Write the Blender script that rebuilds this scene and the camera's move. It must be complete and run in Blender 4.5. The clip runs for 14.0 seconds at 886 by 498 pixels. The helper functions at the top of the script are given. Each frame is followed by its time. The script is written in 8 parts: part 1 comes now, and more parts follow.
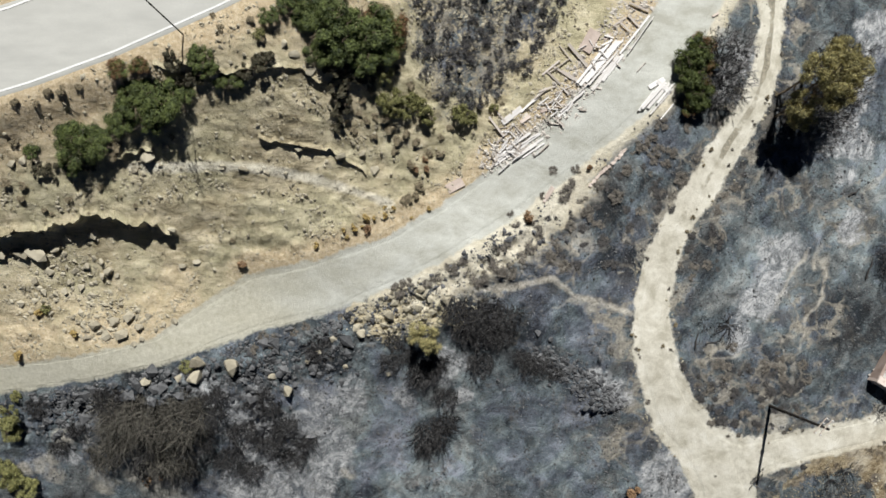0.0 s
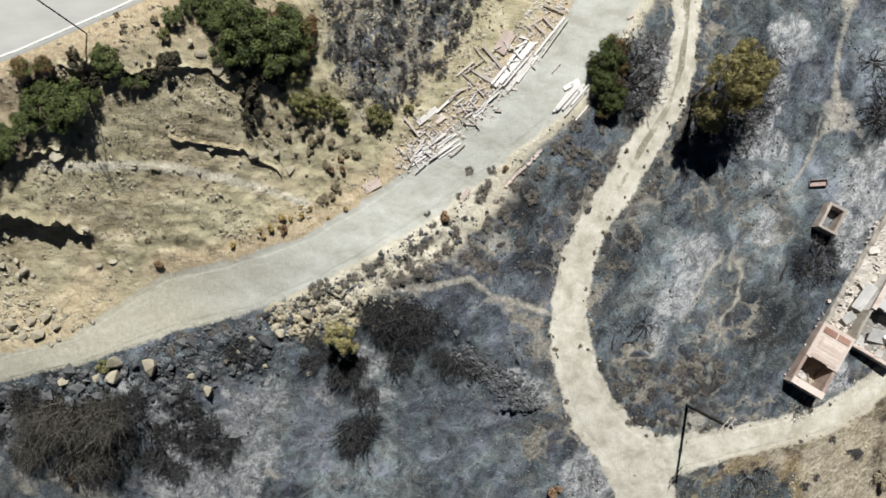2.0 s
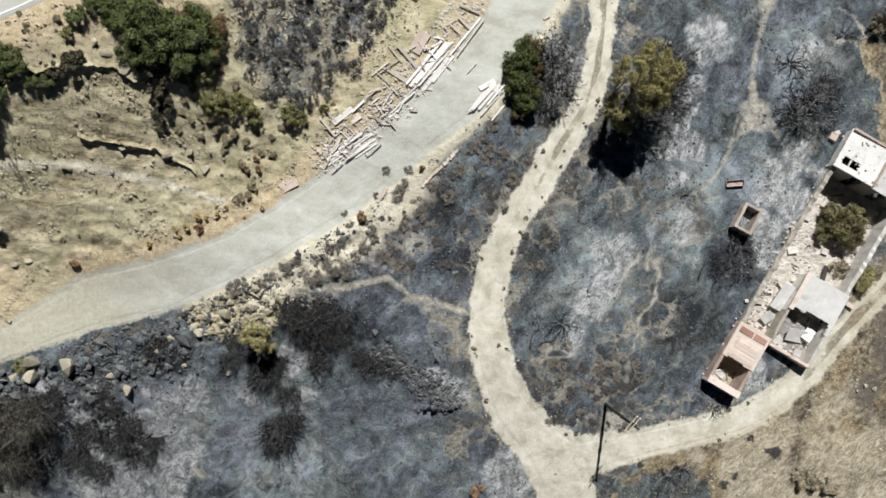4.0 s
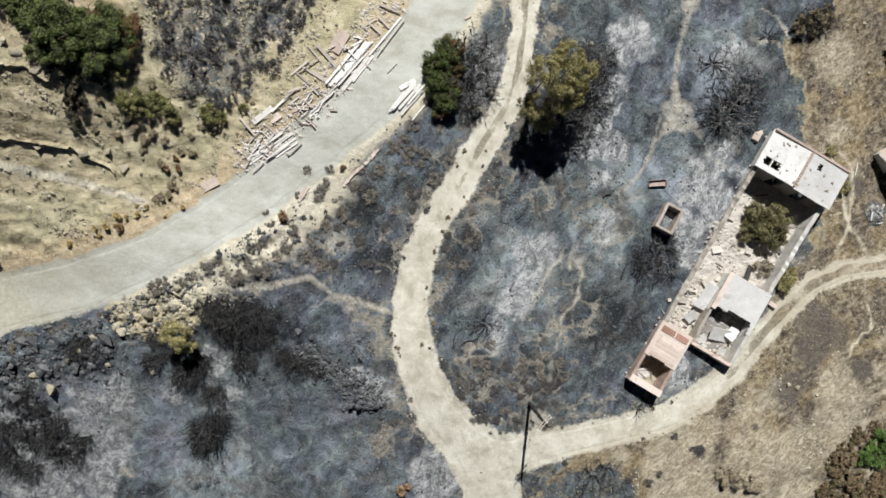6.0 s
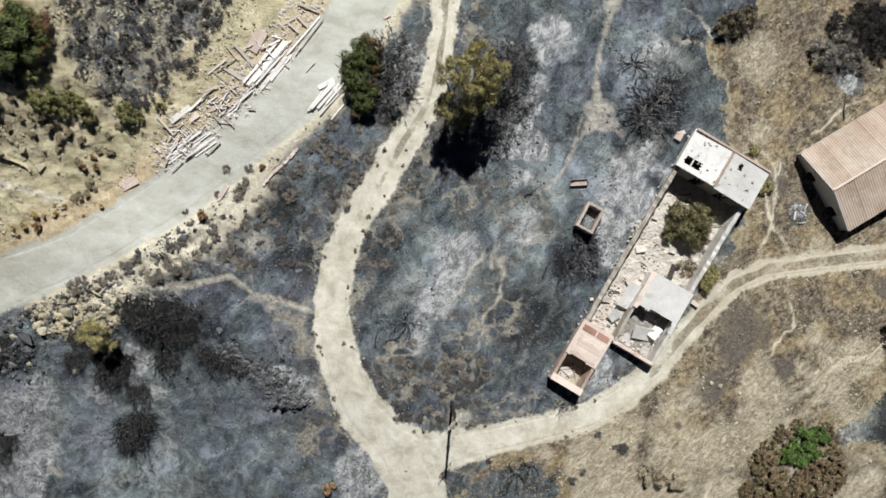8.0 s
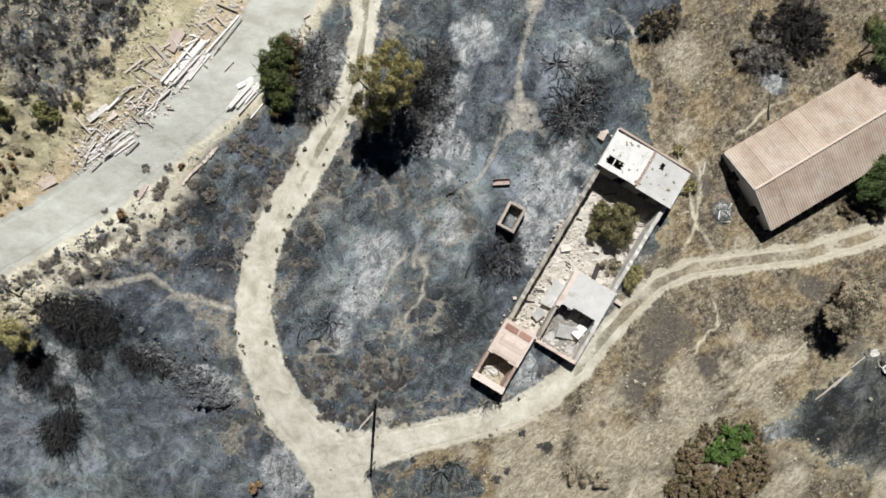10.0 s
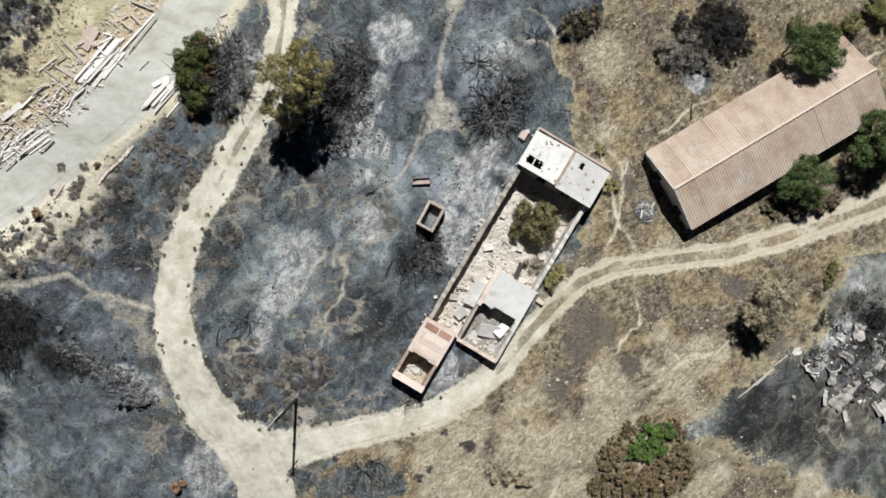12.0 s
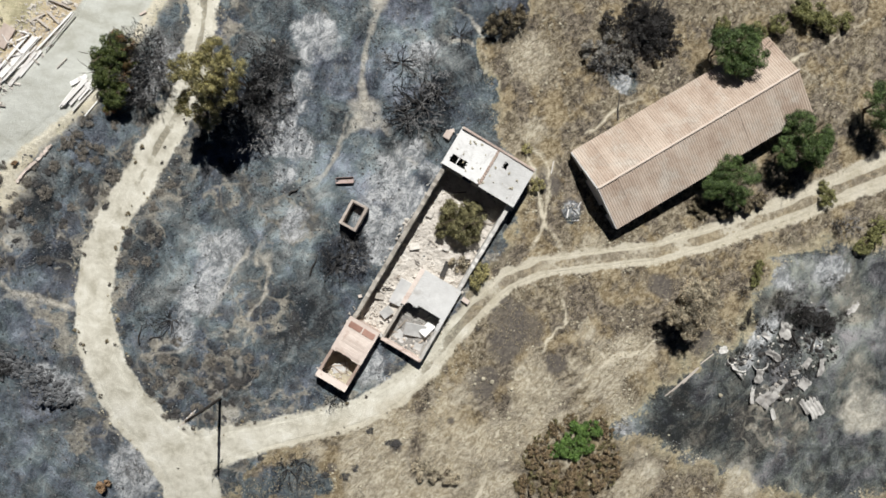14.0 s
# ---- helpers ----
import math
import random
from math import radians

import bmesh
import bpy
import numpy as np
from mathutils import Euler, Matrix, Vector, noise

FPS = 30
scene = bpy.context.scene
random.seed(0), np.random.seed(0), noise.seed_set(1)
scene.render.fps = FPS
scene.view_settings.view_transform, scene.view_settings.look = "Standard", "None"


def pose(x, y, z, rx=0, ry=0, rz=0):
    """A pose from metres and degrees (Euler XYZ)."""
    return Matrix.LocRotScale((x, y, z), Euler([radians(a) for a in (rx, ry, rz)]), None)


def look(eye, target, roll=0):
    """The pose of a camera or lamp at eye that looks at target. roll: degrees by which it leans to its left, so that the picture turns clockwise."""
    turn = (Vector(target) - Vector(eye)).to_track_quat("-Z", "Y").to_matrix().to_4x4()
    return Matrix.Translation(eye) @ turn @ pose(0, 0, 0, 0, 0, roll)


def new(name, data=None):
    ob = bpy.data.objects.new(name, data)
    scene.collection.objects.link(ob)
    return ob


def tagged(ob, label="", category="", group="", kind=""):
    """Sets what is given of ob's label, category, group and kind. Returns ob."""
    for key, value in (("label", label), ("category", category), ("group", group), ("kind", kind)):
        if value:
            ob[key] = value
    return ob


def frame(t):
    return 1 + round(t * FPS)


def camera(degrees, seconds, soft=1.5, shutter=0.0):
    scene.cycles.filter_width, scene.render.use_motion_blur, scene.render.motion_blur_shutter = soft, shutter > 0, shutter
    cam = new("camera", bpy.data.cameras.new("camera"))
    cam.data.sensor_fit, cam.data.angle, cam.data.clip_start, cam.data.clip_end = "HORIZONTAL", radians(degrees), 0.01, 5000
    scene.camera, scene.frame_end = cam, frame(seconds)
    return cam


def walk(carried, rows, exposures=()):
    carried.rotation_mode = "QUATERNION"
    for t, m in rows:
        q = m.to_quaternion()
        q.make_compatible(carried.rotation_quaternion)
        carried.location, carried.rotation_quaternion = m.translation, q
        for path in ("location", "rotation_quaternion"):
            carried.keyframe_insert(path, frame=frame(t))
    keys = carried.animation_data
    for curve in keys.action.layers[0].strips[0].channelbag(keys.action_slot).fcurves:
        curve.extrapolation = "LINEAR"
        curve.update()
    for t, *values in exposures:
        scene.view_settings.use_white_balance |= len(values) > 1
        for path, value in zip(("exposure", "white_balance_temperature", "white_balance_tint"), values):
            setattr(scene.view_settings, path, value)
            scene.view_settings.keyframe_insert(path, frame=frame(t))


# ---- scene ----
cam = camera(76.19, 14.0, 1.65)
PATH = [
    (0, -1.074, -0.021, 53.820, 2.716, 0.052, -0.161),
    (0.5, 0.697, -0.041, 53.863, 2.736, -0.095, -0.140),
    (1, 2.507, -0.056, 53.908, 2.748, -0.231, -0.120),
    (1.5, 4.348, -0.066, 53.954, 2.754, -0.359, -0.103),
    (2, 6.062, -0.073, 54.002, 2.753, -0.477, -0.088),
    (2.5, 7.792, -0.076, 54.052, 2.747, -0.588, -0.076),
    (3, 9.642, -0.076, 54.104, 2.735, -0.693, -0.065),
    (5.5, 18.531, -0.039, 54.391, 2.611, -1.139, -0.033),
    (6, 20.242, -0.027, 54.454, 2.577, -1.219, -0.031),
    (6.5, 22.081, -0.014, 54.520, 2.541, -1.298, -0.030),
    (7, 23.761, 0.000, 54.588, 2.504, -1.377, -0.029),
    (7.5, 25.786, 0.014, 54.659, 2.466, -1.457, -0.030),
    (8, 27.339, 0.027, 54.732, 2.427, -1.538, -0.031),
    (10.5, 36.283, 0.079, 55.134, 2.246, -1.993, -0.043),
    (11, 38.120, 0.084, 55.222, 2.215, -2.100, -0.046),
    (11.5, 39.806, 0.086, 55.313, 2.188, -2.214, -0.049),
    (12, 41.582, 0.086, 55.407, 2.164, -2.336, -0.052),
    (12.5, 43.232, 0.082, 55.504, 2.144, -2.467, -0.054),
    (13, 45.005, 0.074, 55.604, 2.128, -2.608, -0.056),
    (13.5, 46.763, 0.062, 55.707, 2.118, -2.759, -0.057),
    (14, 48.336, 0.047, 55.813, 2.113, -2.922, -0.058),
]
walk(cam, [(t, pose(x, y, z, rx, ry, rz)) for t, x, y, z, rx, ry, rz in PATH])

# ---- world, sun, exposure ----
SUN_ELEVATION = radians(51)
SUN_FROM = Vector((0.075, 1.0, 0.0)).normalized()
world = bpy.data.worlds.new("world")
scene.world = world
world.use_nodes = True
wn = world.node_tree.nodes
sky = wn.new("ShaderNodeTexSky")
sky.sky_type = "NISHITA"
sky.sun_disc = False
sky.sun_elevation = SUN_ELEVATION
sky.sun_rotation = math.atan2(SUN_FROM.x, SUN_FROM.y)
sky.air_density, sky.dust_density = 0.08, 0.0
wn["Background"].inputs["Strength"].default_value = 0.05
world.node_tree.links.new(sky.outputs[0], wn["Background"].inputs["Color"])
sun_data = bpy.data.lights.new("sun", "SUN")
sun_data.energy, sun_data.angle, sun_data.color = 5.0, radians(0.55), (1.0, 0.992, 0.968)
sun = new("sun", sun_data)
up = Vector((SUN_FROM.x * math.cos(SUN_ELEVATION), SUN_FROM.y * math.cos(SUN_ELEVATION), math.sin(SUN_ELEVATION)))
sun.matrix_world = look(up * 200, (0, 0, 0))
scene.view_settings.exposure = 0.15

# ---- noise and distance in the plan ----


def vnoise(x, y, seed=0):
    """Smooth value noise between -1 and 1."""
    x, y = np.asarray(x, float), np.asarray(y, float)
    i, j = np.floor(x).astype(np.int64), np.floor(y).astype(np.int64)
    u, v = x - i, y - j
    u, v = u * u * (3 - 2 * u), v * v * (3 - 2 * v)

    def corner(a, b):
        h = (a * 374761393 + b * 668265263 + seed * 1274126177) & 0x7FFFFFFF
        h = ((h ^ (h >> 13)) * 1103515245) & 0x7FFFFFFF
        h = ((h ^ (h >> 16)) * 69069) & 0x7FFFFFFF
        return (h >> 7) % 65536 / 32768.0 - 1.0
    return ((corner(i, j) * (1 - u) + corner(i + 1, j) * u) * (1 - v)
            + (corner(i, j + 1) * (1 - u) + corner(i + 1, j + 1) * u) * v)


def fbm(x, y, scale, octaves=4, seed=0):
    total, amp, norm = 0.0, 1.0, 0.0
    for k in range(octaves):
        total = total + amp * vnoise(np.asarray(x) * scale + 17.3 * k, np.asarray(y) * scale - 9.1 * k, seed + k)
        norm += amp
        amp, scale = amp * 0.5, scale * 2.03
    return total / norm


def smooth(a, b, v):
    u = np.clip((np.asarray(v, float) - a) / (b - a), 0, 1)
    return u * u * (3 - 2 * u)


def along(x, y, line):
    """Distance beyond the half width of a line of (x, y, half width), the distance from its middle, and the side (left positive)."""
    x, y = np.asarray(x, float), np.asarray(y, float)
    best, mid, side, where = np.full(x.shape, 1e9), np.full(x.shape, 1e9), np.zeros(x.shape), np.zeros(x.shape)
    for k, (p, q) in enumerate(zip(line, line[1:])):
        dx, dy = q[0] - p[0], q[1] - p[1]
        u = np.clip(((x - p[0]) * dx + (y - p[1]) * dy) / (dx * dx + dy * dy), 0, 1)
        d = np.hypot(x - p[0] - u * dx, y - p[1] - u * dy)
        w = (p[2] + u * (q[2] - p[2])) if len(p) > 2 else 0.0
        near = d - w < best
        best = np.where(near, d - w, best)
        mid = np.where(near, d, mid)
        where = np.where(near, k + u, where)
        side = np.where(near, np.sign(dx * (y - p[1]) - dy * (x - p[0])), side)
    return best, mid, side, where


def inside(x, y, poly):
    """Signed distance to a polygon's edge, positive inside."""
    x, y = np.asarray(x, float), np.asarray(y, float)
    odd, d = np.zeros(x.shape, bool), np.full(x.shape, 1e9)
    for p, q in zip(poly, poly[1:] + poly[:1]):
        dx, dy = q[0] - p[0], q[1] - p[1]
        u = np.clip(((x - p[0]) * dx + (y - p[1]) * dy) / (dx * dx + dy * dy), 0, 1)
        d = np.minimum(d, np.hypot(x - p[0] - u * dx, y - p[1] - u * dy))
        if dy:
            odd ^= ((p[1] > y) != (q[1] > y)) & (x < dx * (y - p[1]) / dy + p[0])
    return np.where(odd, d, -d)


def blobs(x, y, spots, ragged=0.35, seed=3):
    """Soft patches round (x, y, radius)."""
    n = fbm(x, y, 0.35, 4, seed)
    total = np.zeros(np.shape(x))
    for px, py, r in spots:
        d = np.hypot(x - px, y - py) / r
        total = np.maximum(total, 1 - smooth(0.35, 1.1, d + ragged * n))
    return total


# ---- the lie of the land ----
ROAD = [(-61.3, -11.9, 1.5), (-44.2, -10.0, 1.5), (-35.1, -8.7, 1.3), (-27.2, -6.9, 1.4), (-22.4, -4.3, 2.2),
        (-18.2, -2.3, 2.8), (-12.9, -1.2, 2.7), (-5.5, 1.5, 2.3), (-0.5, 4.3, 2.3), (4.6, 7.7, 2.5), (9.6, 11.7, 2.7),
        (13.6, 15.1, 2.8), (17.0, 18.1, 3.0), (19.7, 21.8, 2.8), (21.5, 25.1, 2.8), (23.2, 29.5, 2.8), (26.0, 40.0, 2.8)]
HIGHWAY = [(-75.0, 8.0, 3.6), (-45.3, 15.2, 3.6), (-34.5, 18.3, 3.6), (-28.0, 20.6, 3.6), (-20.0, 24.0, 3.6), (-6.0, 31.0, 3.6), (10.0, 40.0, 3.6)]
TRACK = [(29.7, 42.3, 1.1), (29.0, 25.7, 1.1), (28.8, 22.3, 1.1), (28.3, 19.0, 1.15), (27.2, 15.4, 1.25), (25.1, 12.3, 1.4),
         (23.1, 8.6, 1.4), (20.4, 4.5, 1.35), (18.8, 0.8, 1.5), (18.3, -2.9, 1.6), (18.4, -6.1, 1.7), (19.2, -9.4, 1.85),
         (20.9, -13.4, 2.2), (23.7, -16.5, 2.5), (27.0, -17.9, 2.2), (30.3, -17.0, 1.8)]
TRACK_EAST = [(30.3, -17.0, 1.8), (34.1, -16.1, 1.5), (38.5, -15.1, 1.4), (42.9, -14.1, 1.35), (46.3, -12.3, 1.3), (49.6, -9.4, 1.25),
              (52.3, -6.1, 1.1), (54.6, -3.6, 1.05), (57.5, -1.1, 1.05), (61.1, 0.4, 1.05), (67.1, 1.1, 1.05), (73.1, 1.8, 1.1),
              (79.2, 3.4, 1.25), (84.3, 5.2, 1.5), (88.1, 6.4, 1.5), (91.9, 8.0, 1.6), (99.0, 10.8, 1.8), (130.0, 24.0, 1.8)]
TRACK_SOUTH = [(24.2, -16.8, 2.7), (25.9, -20.3, 2.8), (27.1, -25.1, 2.8), (28.5, -45.0, 2.7)]
FOOTPATH = [(46.5, 29.7, 0.55), (45.3, 25.7, 0.6), (43.8, 21.8, 0.45), (43.3, 18.5, 0.4), (43.6, 15.8, 0.75), (42.6, 13.9, 0.8), (41.6, 12.6, 0.25)]
BENCH = [
    (-27.4, 9.2, .22), (-24.0, 9.3, .26), (-21.6, 9.4, .26), (-18.7, 9.4, .26), (-16.7, 9.2, .26), 
    (-14.3, 8.9, .26), (-11.8, 8.4, .26), (-9.2, 7.6, .26), (-7.6, 7.2, .26), (-6.0, 6.5, .22),]
BANK_PATH = [(-3.5, -0.6, 0.12), (-1.7, -1.3, 0.14), (1.6, -1.4, 0.14), (5.7, -1.0, 0.18), (9.1, -0.3, 0.20), (11.0, -1.9, 0.16), (13.6, -2.6, 0.30), (16.3, -3.6, 0.22)]
HILL_BURN = [(-3.6, 36.0), (9.7, 36.0), (9.5, 21.4), (5.2, 17.3), (0.8, 13.6), (-2.0, 16.0), (-4.1, 18.6)]
EAST_FIELD = [(59.4, 60.0), (60.0, 25.2), (56.8, 22.8), (54.8, 22.2), (55.7, 17.8), (56.3, 13.9), (60.2, 9.6), (58.2, 4.4), (54.0, -2.3),
              (50.4, -10.1), (42.1, -14.8), (34.3, -18.2), (31.5, -20.7), (29.6, -23.7), (28.0, -80.0), (300.0, -80.0), (300.0, 60.0)]
SOUTHEAST_BURN = [(68.8, -17.0), (72.6, -12.3), (77.4, -8.9), (81.8, -6.9), (83.6, -2.5), (86.1, 1.2), (93.3, 2.6), (99.1, 2.3),
                  (108.5, -5.1), (106.0, -16.0), (103.0, -24.0), (94.0, -26.0), (86.0, -24.0), (80.0, -20.5), (74.8, -18.8)]
ASH = [
    (36.5, 14.0, 2.0), (37.6, 11.5, 1.8), (36.4, 9.0, 1.5), (36.5, 4.0, 1.6),
    (-11.3, -12.8, 1.4), (-12.0, -16.0, 1.6), (-12.5, -19.2, 1.8), (-14.1, -21.1, 1.8), (0.8, -8.2, 1.0), (1.1, -11.7, 1.0),
    (-19.0, -20.5, 3.0), (-14.5, -18.0, 2.6), (-21.0, -16.0, 2.2),
    (84.5, -7.1, 2.4), (83.2, -9.5, 1.6), (86.7, -4.8, 1.4), (48.8, 6.8, 2.4), (46.5, 4.4, 2.0), (45.4, 2.2, 1.6), 
    (50.3, 9.4, 1.8),] + [
    (-17.1, -15.3, 1.8), (-19.4, -18.4, 1.8), (-16.2, -20.1, 1.8), (-22.7, -21.3, 1.5), (-12.7, -19.2, 1.8), 
    (-13.3, -13.4, 1.8), (-13.5, -11.6, 1.3),] + [(29.9, 1.6, 1.9), (28.8, -0.8, 2.4), (27.9, -3.2, 2.4), (26.7, -5.9, 1.9), (31.2, 2.9, 1.4)] + [
    (-13.3, -14.9, 1.9), (-14.4, -17.9, 1.6), (-20.3, -18.2, 2.0), (-18.6, -15.2, 1.4), (-39.1, -18.1, 1.4), 
    (-0.8, -7.5, .9), (15.2, -11.3, 1.3), (14.2, -10.3, 1.0), (13.1, -9.5, .8), (-0.3, -12.8, 1.0), 
    (19.2, -18.9, .9),] + [
    (47.2, 5.7, 3.0), (45.5, 8.2, 2.0), (48.5, 7.7, 1.8), (38.8, 22.6, 1.5), (38.6, 20.1, 1.6), (38.2, 17.6, 1.6), 
    (37.3, 15.2, 1.4), (25.6, 18.5, 2.2), (37.1, 16.0, 1.6), (31.8, 2.2, 1.6),] + [(-18.5, -11.5, 1.6), (-10.0, -11.5, 1.8), (-16.5, -17.0, 2.4), (-20.0, -16.5, 2.0), (-29.5, -13.5, 1.5), (-33.0, -15.5, 1.8), (-11.5, -17.5, 2.0), (-24.0, -10.0, 1.2), (-1.8, -10.2, 1.2), (0.5, -12.0, 1.0), (-4.5, -11.8, 1.2), (46.2, 8.0, 2.6), (44.6, 5.2, 1.8), (48.2, 11.2, 1.6), (20.9, -19.8, 2.6), (15.2, -11.2, 1.6), (39.6, 21.1, 2.2),
       (35.6, 12.4, 1.6), (37.6, 15.4, 1.5), (48.6, 20.9, 2.2), (-14.0, -14.6, 2.0), (-0.8, -8.4, 1.2), (-22.4, -13.9, 2.2), (-26.8, -17.0, 1.8),
       (87.4, -1.3, 2.8), (69.7, -16.1, 1.2), (63.6, 6.4, 1.3), (69.4, 18.9, 1.2), (92.6, -0.1, 2.4), (91.0, -8.0, 2.0), (44.2, -9.6, 1.8), (45.6, -11.4, 1.6),
       (25.6, 19.5, 1.8), (24.2, 16.8, 1.4)]
DARK_SOIL = [(58.6, -5.7, 4.0), (55.4, -11.3, 2.0), (62.0, 8.6, 2.2), (69.5, 12.5, 1.6), (64.1, 6.1, 1.7), (67.4, 20.8, 1.5)] + [(59.8, -6.0, 2.3), (73.7, -1.8, 1.9), (56.0, 1.8, 1.6), (46.5, -17.5, 0.9), (64.1, 6.5, 1.3), (56.5, 24.2, 2.2),
             (72.4, 24.1, 2.6), (77.6, -6.8, 2.4), (62.5, -9.5, 1.6), (40.2, -19.5, 0.9), (52.0, -15.0, 0.6)]
SANDY = [(-30.0, -22.0, 3.0), (-36.0, -21.5, 2.2), (-41.0, -19.8, 2.2), (-38.5, -16.0, 1.6), (39.0, -17.6, 2.0), (44.0, -21.0, 3.0), (51.0, -21.5, 3.0), (42.5, -18.6, 3.4), (47.0, -19.6, 3.6), (-42.2, -19.4, 1.3), (-30.8, -21.6, 2.2), (-36.8, -16.4, 1.0), (97.0, -15.5, 3.4), (-10.7, -20.7, 1.0), (-31.4, -20.8, 1.4), (-33.2, -20.2, 1.0), (-43.9, -19.5, 1.2)] + [(43.0, 15.4, 1.2), (43.3, 13.8, 1.5), (44.7, 25.6, 1.8)] + [(56.0, -16.5, 6.0), (61.0, -13.0, 6.0), (66.5, -10.5, 4.6), (50.0, -19.5, 5.0), (46.0, -17.0, 3.6), (71.0, -8.5, 3.4), (57.0, -22.0, 4.0), (60.5, 14.0, 1.6), (62.0, 10.0, 1.4), (72.0, -22.0, 3.0), (83.0, -23.0, 3.5), (60.0, 21.0, 3.0), (66.0, 1.5, 2.0), (43.5, 15.3, 1.5), (34.3, 1.3, 1.1), (11.3, 3.0, 1.7), (7.5, 3.2, 1.4), (22.5, -12.0, 0.9), (30.5, -14.0, 1.2), (-11.2, -20.4, 1.3), (-31.5, -20.0, 2.0), (12.6, -3.0, 0.9)]
VEINS = [(24.5, -9.0, 5.0), (30.5, -9.5, 5.0), (33.5, -3.0, 5.5), (37.0, 5.0, 4.0), (14.0, -4.0, 3.5), (16.0, -16.0, 3.5), (3.0, 21.0, 17.0), (22.0, 10.5, 2.5), (31.0, 8.0, 3.0), (9.0, 2.5, 5.0), (3.0, -0.5, 3.0), (87.0, -16.0, 6.0)]

FILM = [(36.5, 3.5, 4.0), (38.5, 8.5, 3.5), (1.7, -16.5, 9.0), (10.0, -17.5, 7.0), (-4.1, -20.3, 6.0), (-8.4, -14.0, 4.0), (13.3, -6.0, 4.0)] + [(70.5, -14.5, 3.0), (-4.0, -16.0, 8.0), (6.0, -17.0, 7.0), (13.0, -16.0, 5.0), (-12.0, -13.0, 5.0), (14.0, -3.0, 4.0), (44.0, 9.0, 4.0), (48.0, 20.0, 5.0),
        (28.0, 0.0, 6.0), (-26.0, -15.0, 6.0), (17.0, -21.0, 4.0), (88.0, -2.0, 6.0), (94.0, -7.0, 6.0), (43.0, -11.0, 3.0), (25.0, 20.0, 3.0)]
# blacker char; spots under brush and bare trees also paint in their shade
BLACK_AND_SHADE = [(88.5, -5.0, 2.6), (85.0, -4.0, 2.0), (91.5, -6.2, 1.8), (43.0, 2.3, 1.7), (82.2, -5.9, 1.8)] + [(-29.9, -14.4, 3.6), (-26.6, -15.7, 2.2)] + [
    (24.3, 18.9, 2.6), (24.1, 16.8, 2.2), (35.5, 18.7, 2.6), (34.9, 16.1, 2.6), (49.3, 16.0, 4.0), 
    (50.6, 18.2, 3.0),] + [(-19.0, -10.0, 2.6), (-12.0, -8.6, 2.2), (-28.0, -11.5, 3.5), (-36.0, -12.0, 2.2), (2.0, -6.0, 3.5), (7.0, -6.0, 3.0), (-2.0, -10.0, 2.0), (-1.5, -15.5, 2.0), (31.0, 15.0, 3.5), (41.0, 1.0, 3.0), (37.0, -5.0, 4.5), (24.0, 2.0, 3.0),
         (13.0, 6.0, 3.0), (15.0, 1.5, 3.0), (49.5, 16.0, 3.0), (43.0, -13.0, 1.5), (76.0, -14.0, 5.0), (82.0, -17.0, 5.0), (31.0, -9.0, 3.0)]

